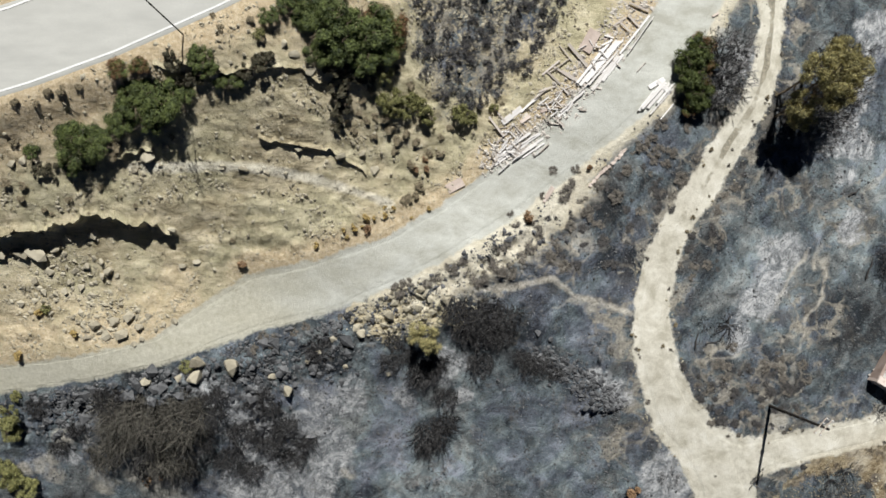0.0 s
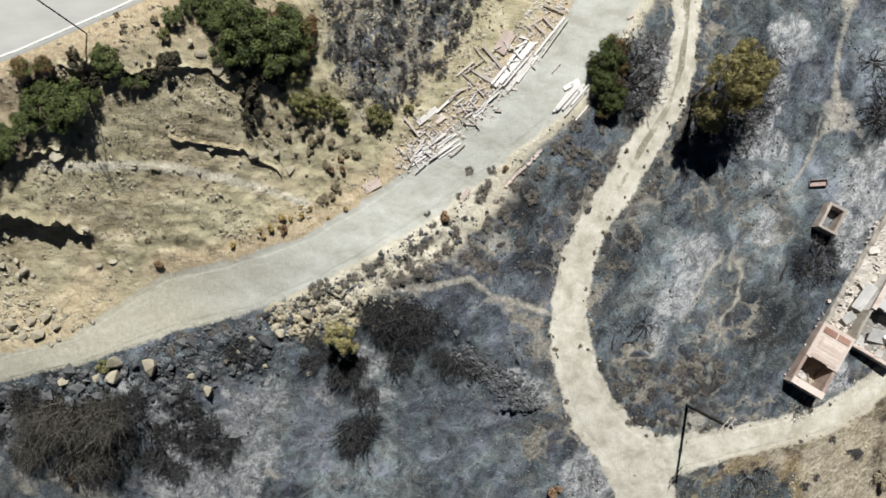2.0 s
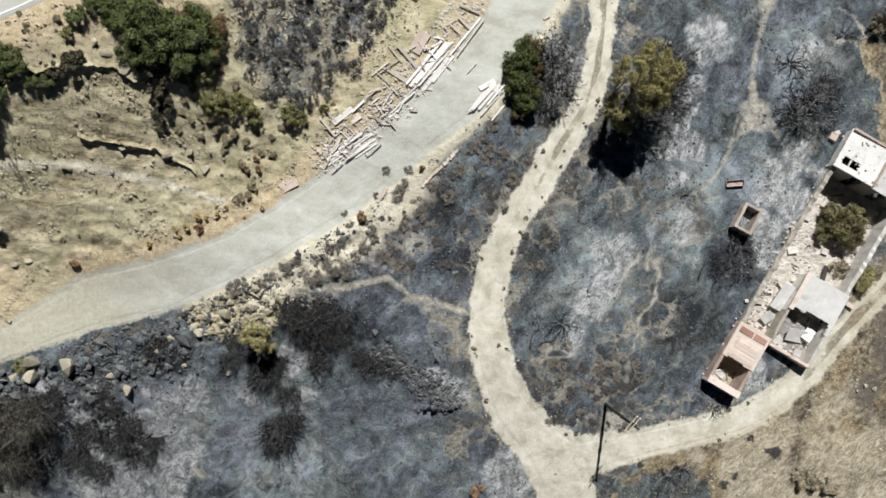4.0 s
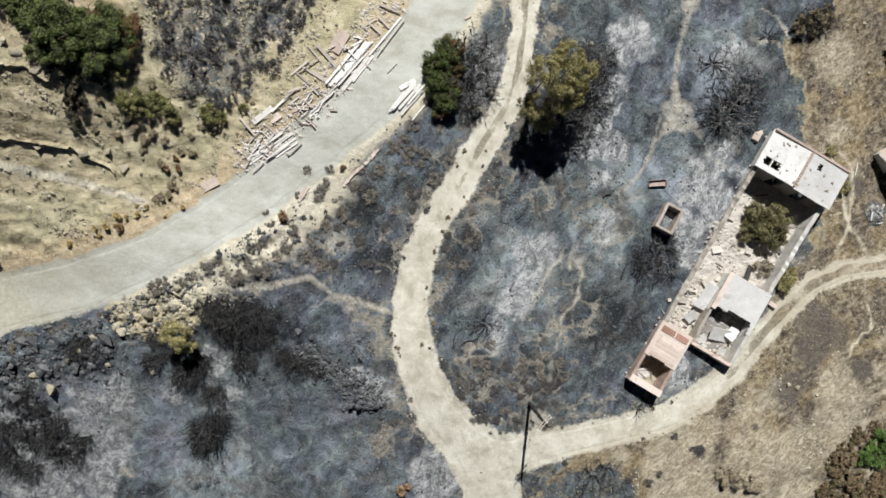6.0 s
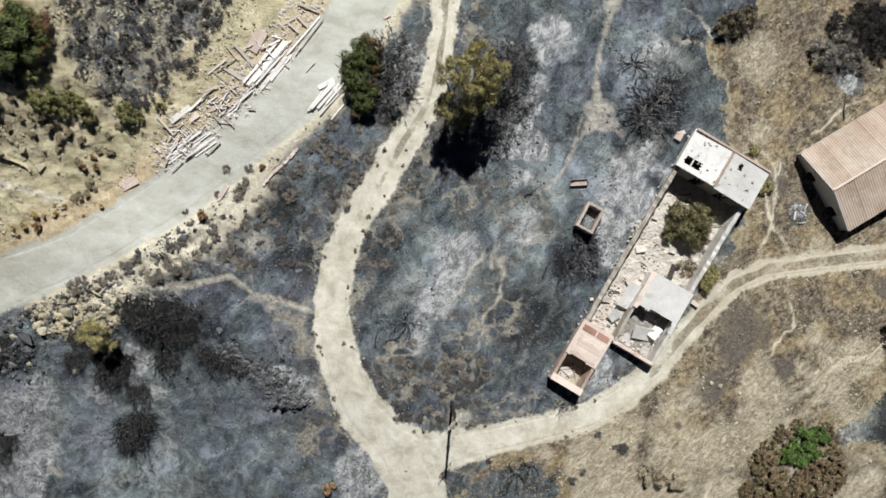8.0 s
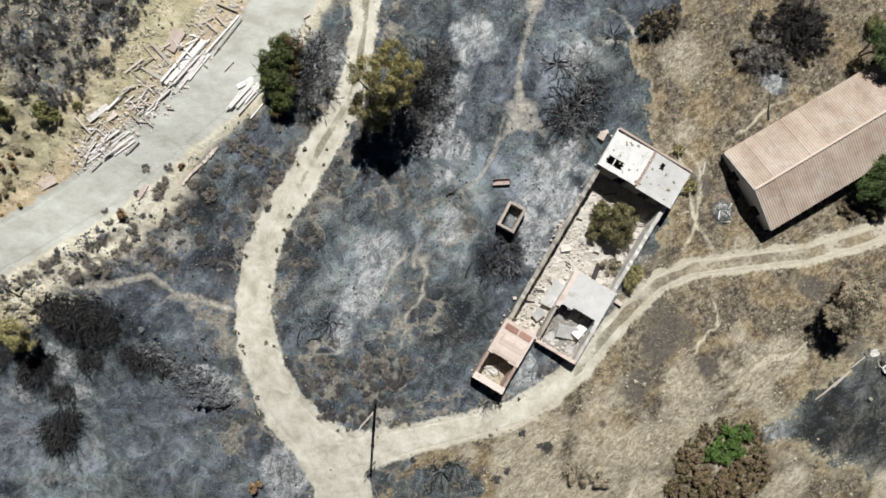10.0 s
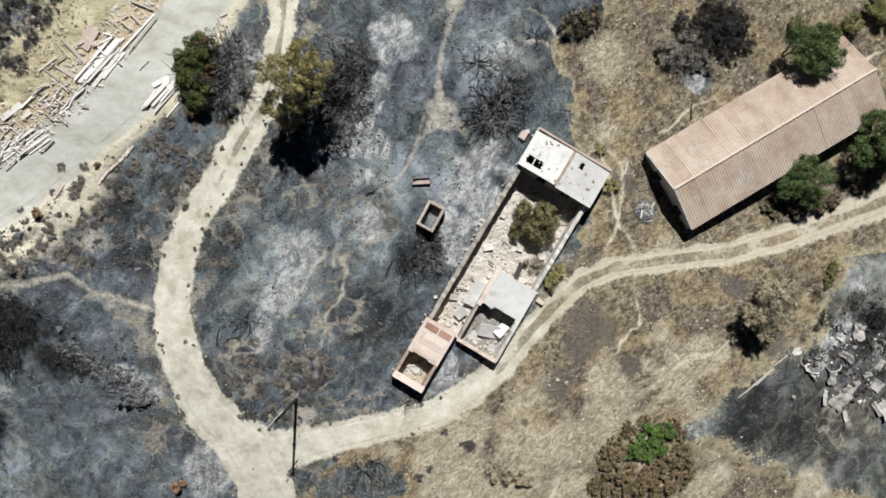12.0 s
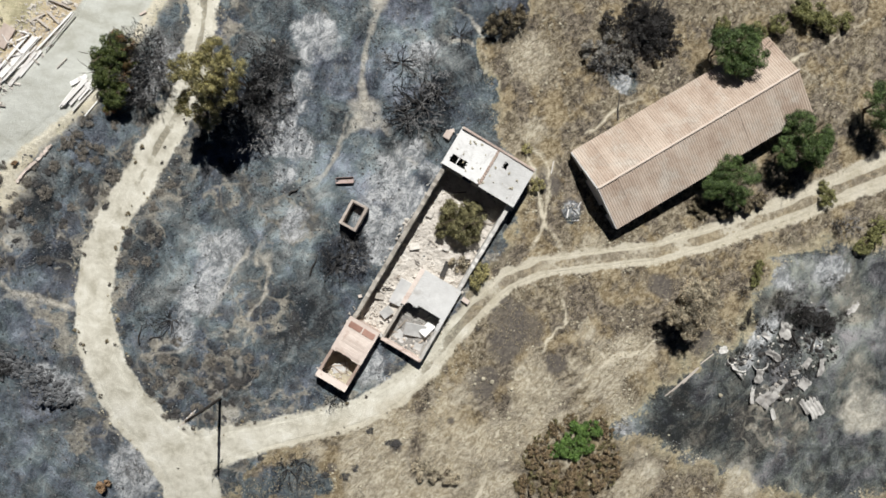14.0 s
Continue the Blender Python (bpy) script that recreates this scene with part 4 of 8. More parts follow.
# ---- shapes ----
def block(bm, lo, hi, bevel=0.0, m=None):
    """A box between two corners, added to a bmesh."""
    r = bmesh.ops.create_cube(bm, size=1.0)
    vs = r["verts"]
    size = [b - a for a, b in zip(lo, hi)]
    mid = [(a + b) / 2 for a, b in zip(lo, hi)]
    for v in vs:
        v.co = Vector([c * s + o for c, s, o in zip(v.co, size, mid)])
    if bevel:
        es = list({e for v in vs for e in v.link_edges})
        vs = list({v for f in bmesh.ops.bevel(bm, geom=es, offset=bevel, segments=1, affect="EDGES")["faces"] for v in f.verts} | {v for v in vs if v.is_valid})
    if m is not None:
        bmesh.ops.transform(bm, matrix=m, verts=[v for v in vs if v.is_valid])
    return vs


def tube(bm, path, radii, sides=6):
    """A tapered round bar through points."""
    rings = []
    for k, p in enumerate(path):
        a, b = Vector(path[max(k - 1, 0)]), Vector(path[min(k + 1, len(path) - 1)])
        q = (b - a).to_track_quat("Z", "Y")
        rings.append([bm.verts.new(Vector(p) + q @ Vector((math.cos(6.2832 * i / sides) * radii[k], math.sin(6.2832 * i / sides) * radii[k], 0))) for i in range(sides)])
    for r, s in zip(rings, rings[1:]):
        for i in range(sides):
            bm.faces.new((r[i], r[(i + 1) % sides], s[(i + 1) % sides], s[i]))
    bm.faces.new(rings[0][::-1])
    bm.faces.new(rings[-1])


def old_wall(length, thick, bottom, tops, seed, step=0.35, broken=0.12):
    """A masonry wall along x from 0, with a crumbled top; tops gives its height from end to end."""
    rng = random.Random(seed)
    n = max(2, int(length / step))
    bm = bmesh.new()
    rings = []
    for i in range(n + 1):
        x = length * i / n
        h = float(np.interp(i / n, np.linspace(0, 1, len(tops)), tops)) + rng.uniform(-broken, broken * 0.5)
        w = thick / 2
        j = lambda: rng.uniform(-0.02, 0.02)
        rings.append([bm.verts.new(c) for c in ((x, -w + j(), bottom), (x, -w + j(), h - 0.05), (x, -w * 0.7, h + j()), (x, w * 0.7, h + j()), (x, w + j(), h - 0.05), (x, w + j(), bottom))])
    for r, s in zip(rings, rings[1:]):
        for i in range(5):
            bm.faces.new((r[i], r[i + 1], s[i + 1], s[i]))
    bm.faces.new(rings[0])
    bm.faces.new(rings[-1][::-1])
    bmesh.ops.recalc_face_normals(bm, faces=bm.faces)
    return bm


def wall_between(parent, p, q, thick, bottom, tops, material, seed, name="wall", broken=0.12):
    d = Vector((q[0] - p[0], q[1] - p[1]))
    return part(name, old_wall(d.length, thick, bottom, tops, seed, broken=broken), material, parent, at=pose(p[0], p[1], 0, 0, 0, math.degrees(math.atan2(d.y, d.x))))


def roof_slab(u0, u1, v0, v1, z, thick, holes, seed, fall=(0, 0), ragged=0.0, cell=0.11):
    """A thin slab with rough holes, as a grid with cells left out. holes: (u, v, half u, half v)."""
    rng = random.Random(seed)
    nu, nv = max(2, int((u1 - u0) / cell)), max(2, int((v1 - v0) / cell))
    keep = set()
    for i in range(nu):
        for j in range(nv):
            u, v = u0 + (i + 0.5) * (u1 - u0) / nu, v0 + (j + 0.5) * (v1 - v0) / nv
            gone = any(max(abs(u - h[0]) / h[2], abs(v - h[1]) / h[3]) < 1 + 0.04 * rng.uniform(-1, 1) for h in holes)
            if ragged and min(v - v0, 9) < ragged * rng.random():
                gone = True
            if not gone:
                keep.add((i, j))
    bm = bmesh.new()
    made = {}

    def vert(i, j, top):
        if (i, j, top) not in made:
            u, v = u0 + i * (u1 - u0) / nu, v0 + j * (v1 - v0) / nv
            edge = 0 < i < nu and 0 < j < nv
            g = random.Random(seed * 7919 + i * 131 + j)
            k = 0.022 if edge else 0.012
            zz = z + fall[0] * (u - u0) + fall[1] * (v - v0) + 0.005 * g.uniform(-1, 1)
            made[i, j, top] = bm.verts.new((u + g.uniform(-k, k), v + g.uniform(-k, k), zz if top else zz - thick))
        return made[i, j, top]
    for i, j in keep:
        bm.faces.new([vert(a, b, True) for a, b in ((i, j), (i + 1, j), (i + 1, j + 1), (i, j + 1))])
        bm.faces.new([vert(a, b, False) for a, b in ((i, j), (i, j + 1), (i + 1, j + 1), (i + 1, j))])
        for (di, dj), (a, b) in {(-1, 0): ((i, j + 1), (i, j)), (1, 0): ((i + 1, j), (i + 1, j + 1)), (0, -1): ((i, j), (i + 1, j)), (0, 1): ((i + 1, j + 1), (i, j + 1))}.items():
            if (i + di, j + dj) not in keep:
                bm.faces.new([vert(*a, True), vert(*a, False), vert(*b, False), vert(*b, True)])
    return bm


PLASTER = plain("lime_washed_render", (0.42, 0.40, 0.365), (0.74, 0.725, 0.69), 1.6, 0.9, 0.3, 0.01, spots=(0.36, 0.34, 0.31))
WHITE_ROOF = plain("whitewashed_slab", (0.40, 0.395, 0.38), (0.74, 0.735, 0.72), 1.3, 0.85, 0.25, 0.01, spots=(0.42, 0.40, 0.375))
STONE_WALL = plain("rubble_masonry", (0.22, 0.195, 0.16), (0.62, 0.58, 0.52), 3.2, 0.95, 0.8, 0.04)
PINK_WALL = plain("pinkish_render", (0.30, 0.22, 0.18), (0.66, 0.55, 0.48), 1.4, 0.9, 0.3, 0.01, spots=(0.36, 0.25, 0.20))
PINK_ROOF = plain("pinkish_slab", (0.44, 0.355, 0.305), (0.74, 0.645, 0.575), 1.5, 0.88, 0.3, 0.01, spots=(0.45, 0.32, 0.26))
TERRACOTTA = plain("terracotta", (0.24, 0.13, 0.10), (0.46, 0.28, 0.22), 3.0, 0.85, 0.3, 0.01)
PALE_RUBBLE = plain("plaster_rubble", (0.28, 0.235, 0.19), (0.74, 0.70, 0.64), 3.2, 0.95, 0.8, 0.05, "object", spots=(0.24, 0.195, 0.165))
SHEET = plain("scorched_tin", (0.20, 0.188, 0.175), (0.62, 0.60, 0.565), 1.6, 0.7, 0.3, 0.01, spots=(0.20, 0.165, 0.145))
PORCELAIN = plain("porcelain", (0.70, 0.70, 0.70), (0.86, 0.86, 0.86), 4.0, 0.3, 0.0)

# ---- the long ruined farmhouse ----
FARM = pose(42.36, -4.53, 0, 0, 0, -30.8)
farm = new("ruined_farmhouse")
farm.matrix_basis = FARM
tagged(farm, "long burnt-out farmhouse, whitewashed roof slabs, roofless rubble-filled middle", "ruin")


def to_plan(u, v):
    p = FARM @ Vector((u, v, 0))
    return p.x, p.y


# side walls of the roofless middle
wall_between(farm, (0.2, 0.0), (0.2, 17.4), 0.42, -1.7, [0.95, 0.8, 1.0, 1.15, 1.5], STONE_WALL, 1)
wall_between(farm, (7.55, 7.2), (7.55, 17.4), 0.40, -1.7, [0.75, 0.95, 1.1, 1.5], PLASTER, 2)
# north block
wall_between(farm, (0.05, 17.3), (0.05, 21.1), 0.4, -1.7, [1.80], PLASTER, 3, broken=0.02)
wall_between(farm, (7.6, 17.3), (7.6, 21.1), 0.4, -1.7, [1.80], PLASTER, 4, broken=0.02)
wall_between(farm, (-0.15, 21.0), (7.8, 21.0), 0.4, -1.7, [1.82], PLASTER, 5, broken=0.02)
wall_between(farm, (0.2, 17.45), (2.2, 17.45), 0.35, -1.7, [1.75], STONE_WALL, 6, broken=0.03)
wall_between(farm, (3.2, 17.45), (5.0, 17.45), 0.35, -1.7, [1.75], STONE_WALL, 7, broken=0.03)
wall_between(farm, (6.0, 17.45), (7.5, 17.45), 0.35, -1.7, [1.75], STONE_WALL, 8, broken=0.03)
wall_between(farm, (3.9, 17.6), (3.9, 20.8), 0.3, -1.7, [1.8], STONE_WALL, 9, broken=0.03)
part("roof", roof_slab(-0.25, 3.85, 17.15, 21.2, 1.96, 0.14, [(0.62, 18.1, 0.36, 0.42), (1.5, 18.1, 0.42, 0.40)], 11, (0.035, 0.0), 0.0), WHITE_ROOF, farm)
part("roof", roof_slab(3.95, 7.9, 17.0, 21.2, 2.12, 0.14, [(5.2, 20.1, 0.18, 0.3)], 12, (-0.02, 0.0), 0.0), WHITE_ROOF, farm)
ridge = bmesh.new()
for k in range(14):
    block(ridge, (3.78 + 0.02 * (k % 2), 17.2 + k * 0.285, 2.02), (4.06 + 0.015 * (k % 3), 17.46 + k * 0.285, 2.17 + 0.01 * (k % 2)), 0.03)
part("ridge_tiles", ridge, PINK_WALL, farm, "pinkish terracotta ridge tiles")
eave = bmesh.new()
for k in range(26):
    block(eave, (-0.2 + k * 0.312, 21.02, 1.99 + 0.012 * (k % 3)), (0.09 + k * 0.312, 21.26, 2.2 + 0.014 * (k % 2)), 0.03)
part("eave_tiles", eave, PINK_WALL, farm, "dull pinkish eave tiles")
# south wing, half roofed
wall_between(farm, (7.75, -0.4), (7.75, 7.4), 0.34, -1.7, [0.62, 0.70, 0.62], PLASTER, 21, broken=0.03)
wall_between(farm, (3.45, -0.3), (7.85, -0.3), 0.34, -1.7, [0.66], PINK_WALL, 22, broken=0.02)
wall_between(farm, (3.55, -0.1), (3.55, 3.4), 0.28, -1.7, [0.62, 0.5], STONE_WALL, 23, broken=0.08)
wall_between(farm, (3.55, 3.4), (3.55, 7.4), 0.28, -1.7, [0.55], PLASTER, 24, broken=0.03)
wall_between(farm, (3.6, 7.35), (7.7, 7.35), 0.3, -1.7, [0.55], STONE_WALL, 25, broken=0.03)
wall_between(farm, (2.9, -0.1), (3.5, -0.2), 0.25, -1.7, [0.55], PLASTER, 26, broken=0.03)
part("roof", roof_slab(3.5, 7.85, 3.0, 7.55, 0.72, 0.13, [(4.2, 3.2, 0.95, 0.75), (6.2, 3.35, 1.25, 0.85)], 27, (0.01, 0.0), 0.0), WHITE_ROOF, farm)
part("roof_lip", roof_slab(3.3, 3.75, 3.6, 7.5, 0.78, 0.1, [], 28), PINK_ROOF, farm, "raised pinkish slab edge")
# south-west annex
wall_between(farm, (-0.05, -6.2), (-0.05, 0.0), 0.3, -1.7, [1.02], PINK_WALL, 31, broken=0.02)
wall_between(farm, (2.95, -6.2), (2.95, 0.0), 0.3, -1.7, [1.02], PINK_WALL, 32, broken=0.02)
wall_between(farm, (-0.2, -6.25), (3.1, -6.25), 0.3, -1.7, [1.04], PINK_WALL, 33, broken=0.02)
wall_between(farm, (-0.2, -0.1), (3.1, -0.1), 0.3, -1.7, [1.04], PINK_WALL, 34, broken=0.02)
part("roof", roof_slab(-0.2, 3.1, -3.5, 0.1, 1.12, 0.13, [(1.2, -3.7, 0.8, 0.35)], 35, (0, 0.01), 0.0), PINK_ROOF, farm, "pinkish concrete roof slab")
part("roof", roof_slab(-0.2, 3.1, -6.4, -5.75, 1.13, 0.13, [], 36), PINK_ROOF, farm, "pinkish concrete roof slab")
for k in range(2):
    b = bmesh.new()
    block(b, (0.1 + 1.5 * k, -0.85, 1.13), (1.45 + 1.4 * k, -0.25, 1.20), 0.02)
    part("tile_panel", b, TERRACOTTA, farm, "dull red tile panel")
for k in range(7):
    b = bmesh.new()
    y = -1.1 - 0.33 * k
    block(b, (0.15 + 0.1 * (k % 2), y - 0.28, 1.125), (2.8 - 0.12 * (k % 3), y, 1.150 + 0.006 * (k % 2)), 0.01)
    part("roof_board", b, PINK_ROOF, farm)
# fallen pieces inside
# dark floor rubble, with the room's shade put into its colour
ROOM_RUBBLE = plain("shaded_rubble", (0.09, 0.085, 0.08), (0.42, 0.40, 0.37), 3.2, 0.95, 0.8, 0.05, "object", spots=(0.06, 0.055, 0.05))
rng = random.Random(5)
for (u, v, z, ln, wd, turn, tip) in ((5.0, 1.0, -0.75, 2.2, 0.14, 20, 6), (6.2, 1.6, -0.7, 1.8, 0.12, -35, 10), (6.9, 1.0, -0.7, 1.7, 0.16, 60, 4), (4.6, 2.0, -0.7, 1.6, 0.1, 75, 8),
                                      (1.2, -4.9, -0.65, 1.9, 0.13, 30, 9), (1.9, -4.6, -0.65, 1.6, 0.1, -50, 7), (1.3, -5.3, -0.65, 1.3, 0.12, -10, 5)):
    b = bmesh.new()
    block(b, (-ln / 2, -wd / 2, -0.05), (ln / 2, wd / 2, 0.05), 0.012)
    part("fallen_beam", b, OLD_TIMBER, farm, at=pose(u, v, z, 0, tip, turn))
for (u, v, z, sx, sy, turn, tip) in ((2.75, 4.4, -0.05, 1.2, 2.7, 4, 14), (5.9, 1.9, -0.35, 2.1, 1.3, 18, 16), (6.9, 2.6, -0.4, 0.9, 1.5, -12, -18), (2.6, 2.0, -0.35, 0.9, 1.2, -20, 9), (5.0, 0.6, -0.75, 1.3, 0.9, -20, 8), (7.0, 0.6, -0.7, 0.8, 0.7, 10, 12), (1.5, -5.0, -0.75, 1.5, 0.9, 40, 10)):
    b = bmesh.new()
    block(b, (-sx / 2, -sy / 2, -0.05), (sx / 2, sy / 2, 0.05), 0.02)
    part("fallen_slab", b, WHITE_ROOF, farm, at=pose(u, v, z, tip, tip * 0.6, turn))


def rubble_floor(u0, u1, v0, v1, seed, rise, amp, material=PALE_RUBBLE, cell=0.14):
    nu, nv = int((u1 - u0) / cell), int((v1 - v0) / cell)
    us, vs = np.meshgrid(np.linspace(u0, u1, nu), np.linspace(v0, v1, nv), indexing="ij")
    c, s = math.cos(radians(-30.8)), math.sin(radians(-30.8))
    px, py = 42.36 + c * us - s * vs, -4.53 + s * us + c * vs
    z = -0.95 + 0.018 * np.clip(vs, 0, 17) + 0 * px + rise + amp * (0.6 * fbm(us, vs, 0.7, 3, seed) + 0.5 * np.abs(fbm(us, vs, 2.6, 3, seed + 4)))
    ids = np.arange(nu * nv).reshape(nu, nv)
    f = np.stack([ids[:-1, :-1], ids[1:, :-1], ids[1:, 1:], ids[:-1, 1:]], -1).reshape(-1, 4)
    return arrays("rubble_floor", np.stack([us.ravel(), vs.ravel(), z.ravel()], -1), f, material)


part("rubble_floor", rubble_floor(0.35, 7.6, -0.15, 17.3, 81, 0.08, 0.30), PALE_RUBBLE, farm, "floor buried under pale plaster rubble")
part("rubble_floor", rubble_floor(0.1, 2.85, -6.1, -0.2, 83, 0.10, 0.25, RUBBLE), RUBBLE, farm)
part("rubble_floor", rubble_floor(3.7, 7.6, -0.1, 4.2, 85, 0.16, 0.30, ROOM_RUBBLE), ROOM_RUBBLE, farm, "dark rubble in the unroofed room, coloured partly for its shade")


for k in range(18):
    b = bmesh.new()
    ln, wd = rng.uniform(0.4, 1.5), rng.uniform(0.05, 0.11)
    block(b, (-ln / 2, -wd / 2, -0.04), (ln / 2, wd / 2, 0.04), 0.01)
    u, v = rng.uniform(0.9, 7.0), rng.uniform(0.6, 16.5)
    if v < 7.6:
        u = rng.uniform(0.8, 3.2)
    part("fallen_beam", b, OLD_TIMBER if k % 2 else CHAR, farm, at=pose(u, v, -0.62 + 0.018 * v, rng.uniform(-8, 8), rng.uniform(-9, 9), rng.uniform(0, 180)))
for (u, v, sx, sy, turn) in ((5.4, 8.6, 0.5, 1.6, 8), (1.2, 3.0, 0.9, 0.6, 20), (2.4, 5.6, 0.8, 0.7, -30), (1.6, 9.0, 1.0, 0.7, 40), (3.0, 12.0, 0.9, 0.8, 10), (2.2, 14.5, 0.8, 0.6, 70), (4.4, 10.5, 0.7, 0.6, 15), (1.3, 12.6, 0.6, 0.8, 5), (6.6, 11.0, 0.7, 0.9, 33), (4.8, 14.8, 1.0, 0.6, -12)):
    b = bmesh.new()
    block(b, (-sx / 2, -sy / 2, -0.06), (sx / 2, sy / 2, 0.06), 0.025)
    part("fallen_slab", b, CHAR if v == 8.6 else PALE_RUBBLE, farm, at=pose(u, v, -0.6 + 0.018 * v, rng.uniform(-10, 10), rng.uniform(-10, 10), turn))


# ---- stones ----
def stone_mesh(name, seed, material, flat=1.0, cuts=18):
    """An angular block: the hull of a few points, its faces left sharp."""
    rng = random.Random(seed)
    bm = bmesh.new()
    for _ in range(cuts):
        d = Vector((rng.gauss(0, 1), rng.gauss(0, 1), rng.gauss(0, 1))).normalized()
        far = max(abs(d.x), abs(d.y), abs(d.z))
        bm.verts.new(d / far ** 0.6 * rng.uniform(0.72, 1.0) * 0.85)
    hull = bmesh.ops.convex_hull(bm, input=bm.verts)
    bmesh.ops.delete(bm, geom=[v for v in hull["geom_interior"] if isinstance(v, bmesh.types.BMVert)], context="VERTS")
    for v in bm.verts:
        v.co.z *= flat
    bmesh.ops.recalc_face_normals(bm, faces=bm.faces)
    data = bpy.data.meshes.new(name)
    bm.to_mesh(data)
    bm.free()
    data.materials.append(material)
    return data


STONES = [stone_mesh("boulder", 100 + k, ROCK, 0.75) for k in range(6)]
SLABS = [stone_mesh("rock_slab", 120 + k, ROCK, 0.38, 13) for k in range(7)]
SOOTY = [stone_mesh("charred_boulder", 140 + k, CHARRED_ROCK, 0.75) for k in range(6)]


def set_stone(name, meshes, x, y, r, label, group, rng, sink=0.35, category="rock"):
    ob = new(name, rng.choice(meshes))
    s = r * rng.uniform(0.6, 0.9)
    ob.matrix_basis = pose(x, y, hgt(x, y) + s * (0.55 - sink) * 0.7, rng.uniform(-18, 18), rng.uniform(-18, 18), rng.uniform(0, 360)) @ Matrix.Diagonal((s * rng.uniform(0.8, 1.3), s, s, 1))
    return tagged(ob, label, category, group)


rng = random.Random(17)
for x, y, r in [
    (-21.0, -8.5, 1.2), (-24.0, -8.1, .9), (-24.4, -9.3, .9), (-29.1, -9.9, .7), (-25.8, -9.5, .6), 
    (-16.0, -11.0, .8), (-13.9, -8.0, .5), (-11.4, -5.9, .5), (-8.7, -5.4, .6), (-6.1, -3.7, .6), 
    (-17.4, -9.6, .6), (-6.3, -9.4, .5), (-12.8, -7.2, .5), (-10.4, -8.6, .45),]:
    set_stone("boulder", STONES, x, y, 1.15 * r, "pale weathered limestone boulder on the road bank", "boulders on the bank", rng)
for x, y, r in [
    (-33.4, -4.5, .9), (-31.7, -4.2, .8), (-30.2, -3.7, .7), (-31.0, -5.4, .7), (-32.6, -5.4, .9), 
    (-29.3, -4.7, .6), (-28.4, -3.7, .5), (-34.3, -5.7, .6), (-29.1, -5.8, .5), (-27.8, -5.0, .4), 
    (-34.8, 0.5, .6), (-33.6, 1.0, .7), (-32.3, 1.3, .8), (-31.7, 0.5, .7), (-35.6, -0.5, .6), (-36.2, -1.3, .5), 
    (-34.6, -1.0, .7), (-33.2, -0.5, .5), (-31.1, 0.1, .6), (-33.6, -1.8, .5), (-32.4, -0.0, .5), 
    (-37.1, -2.1, .4), (-38.7, -0.4, .5), (-37.2, 0.5, .5), (-27.0, -4.5, .45), (-26.1, -4.2, .5), 
    (-29.9, -6.3, .4), (-37.6, -3.4, .4),]:
    set_stone("rock_slab", SLABS if rng.random() < 0.6 else STONES, x, y, r, "fallen angular slab of pale layered rock", "scree slabs below the cliff", rng, 0.2)
for x, y, r in [
    (-26.1, 10.3, 1.3), (-35.1, 4.4, .9), (-37.1, 3.7, .9), (-32.6, 4.0, 1.0), (-29.4, 4.7, .9), (-38.9, 4.0, .9), 
    (-26.9, 4.4, .8), (-25.2, 4.2, .7), (-13.3, 11.1, .8), (-10.1, 10.6, .9), (-8.2, 10.8, .8), (-7.3, 9.5, .7), 
    (-14.7, 11.2, .6), (-18.3, 9.2, .6), (-20.1, 9.3, .6), (-16.4, 9.0, .5), (-19.2, 16.1, .9), (-17.9, 15.7, .9), 
    (-16.6, 16.1, .8), (-13.7, 18.6, .8), (-13.0, 17.7, .8), (-11.8, 16.7, .7), (-10.7, 17.0, .7), 
    (-20.4, 16.4, .7), (-24.5, 10.7, .7), (-36.0, 9.7, .8), (-34.9, 9.3, .7), (-37.0, 9.5, .7), (-27.3, 9.0, .7), 
    (-23.6, 1.4, .6), (-41.2, 2.4, 1.5), (-39.4, 2.3, 1.5), (-37.8, 2.3, 1.4), (-36.2, 2.8, 1.0), (-43.0, 1.9, 1.2), (-25.0, 1.0, 0.7)]:
    set_stone("ledge_rock", SLABS, x, y, 1.05 * r, "weathered tan ledge of layered rock", "ledge rocks", rng, 0.45)
for x, y, r in [
    (7.7, -5.4, .5), (9.0, -6.0, .4), (11.1, -8.6, .45), (11.9, -9.0, .5), (10.6, -8.2, .4), (12.8, -9.5, .45), 
    (13.6, -10.1, .5), (14.1, -10.9, .45), (14.9, -11.8, .5), (15.5, -12.5, .55), (14.4, -12.3, .5), 
    (13.3, -12.8, .55), (12.5, -12.7, .45), (12.0, -11.5, .4), (11.2, -11.0, .4), (10.3, -9.8, .4), 
    (9.5, -9.3, .35), (9.0, -10.4, .3), (10.9, -9.5, .35), (13.9, -11.8, .4), (13.0, -11.2, .4), (4.1, -10.0, .3), 
    (2.2, -9.3, .4), (-6.1, -9.3, .45), (-21.4, -11.8, .5), (-18.6, -10.9, .4), (-15.3, -10.4, .45), 
    (-13.8, -7.0, .6), (-12.2, -5.9, .6), (-10.8, -8.1, .5), (-16.1, -11.5, .4), (-16.6, -9.2, .6), 
    (-13.5, -9.2, .5), (-19.1, -8.6, .5), (-9.3, -9.3, .4),]:
    set_stone("charred_boulder", SOOTY, x, y, r, "soot-blackened rock on burnt ground", "sooty rocks", rng, 0.3)
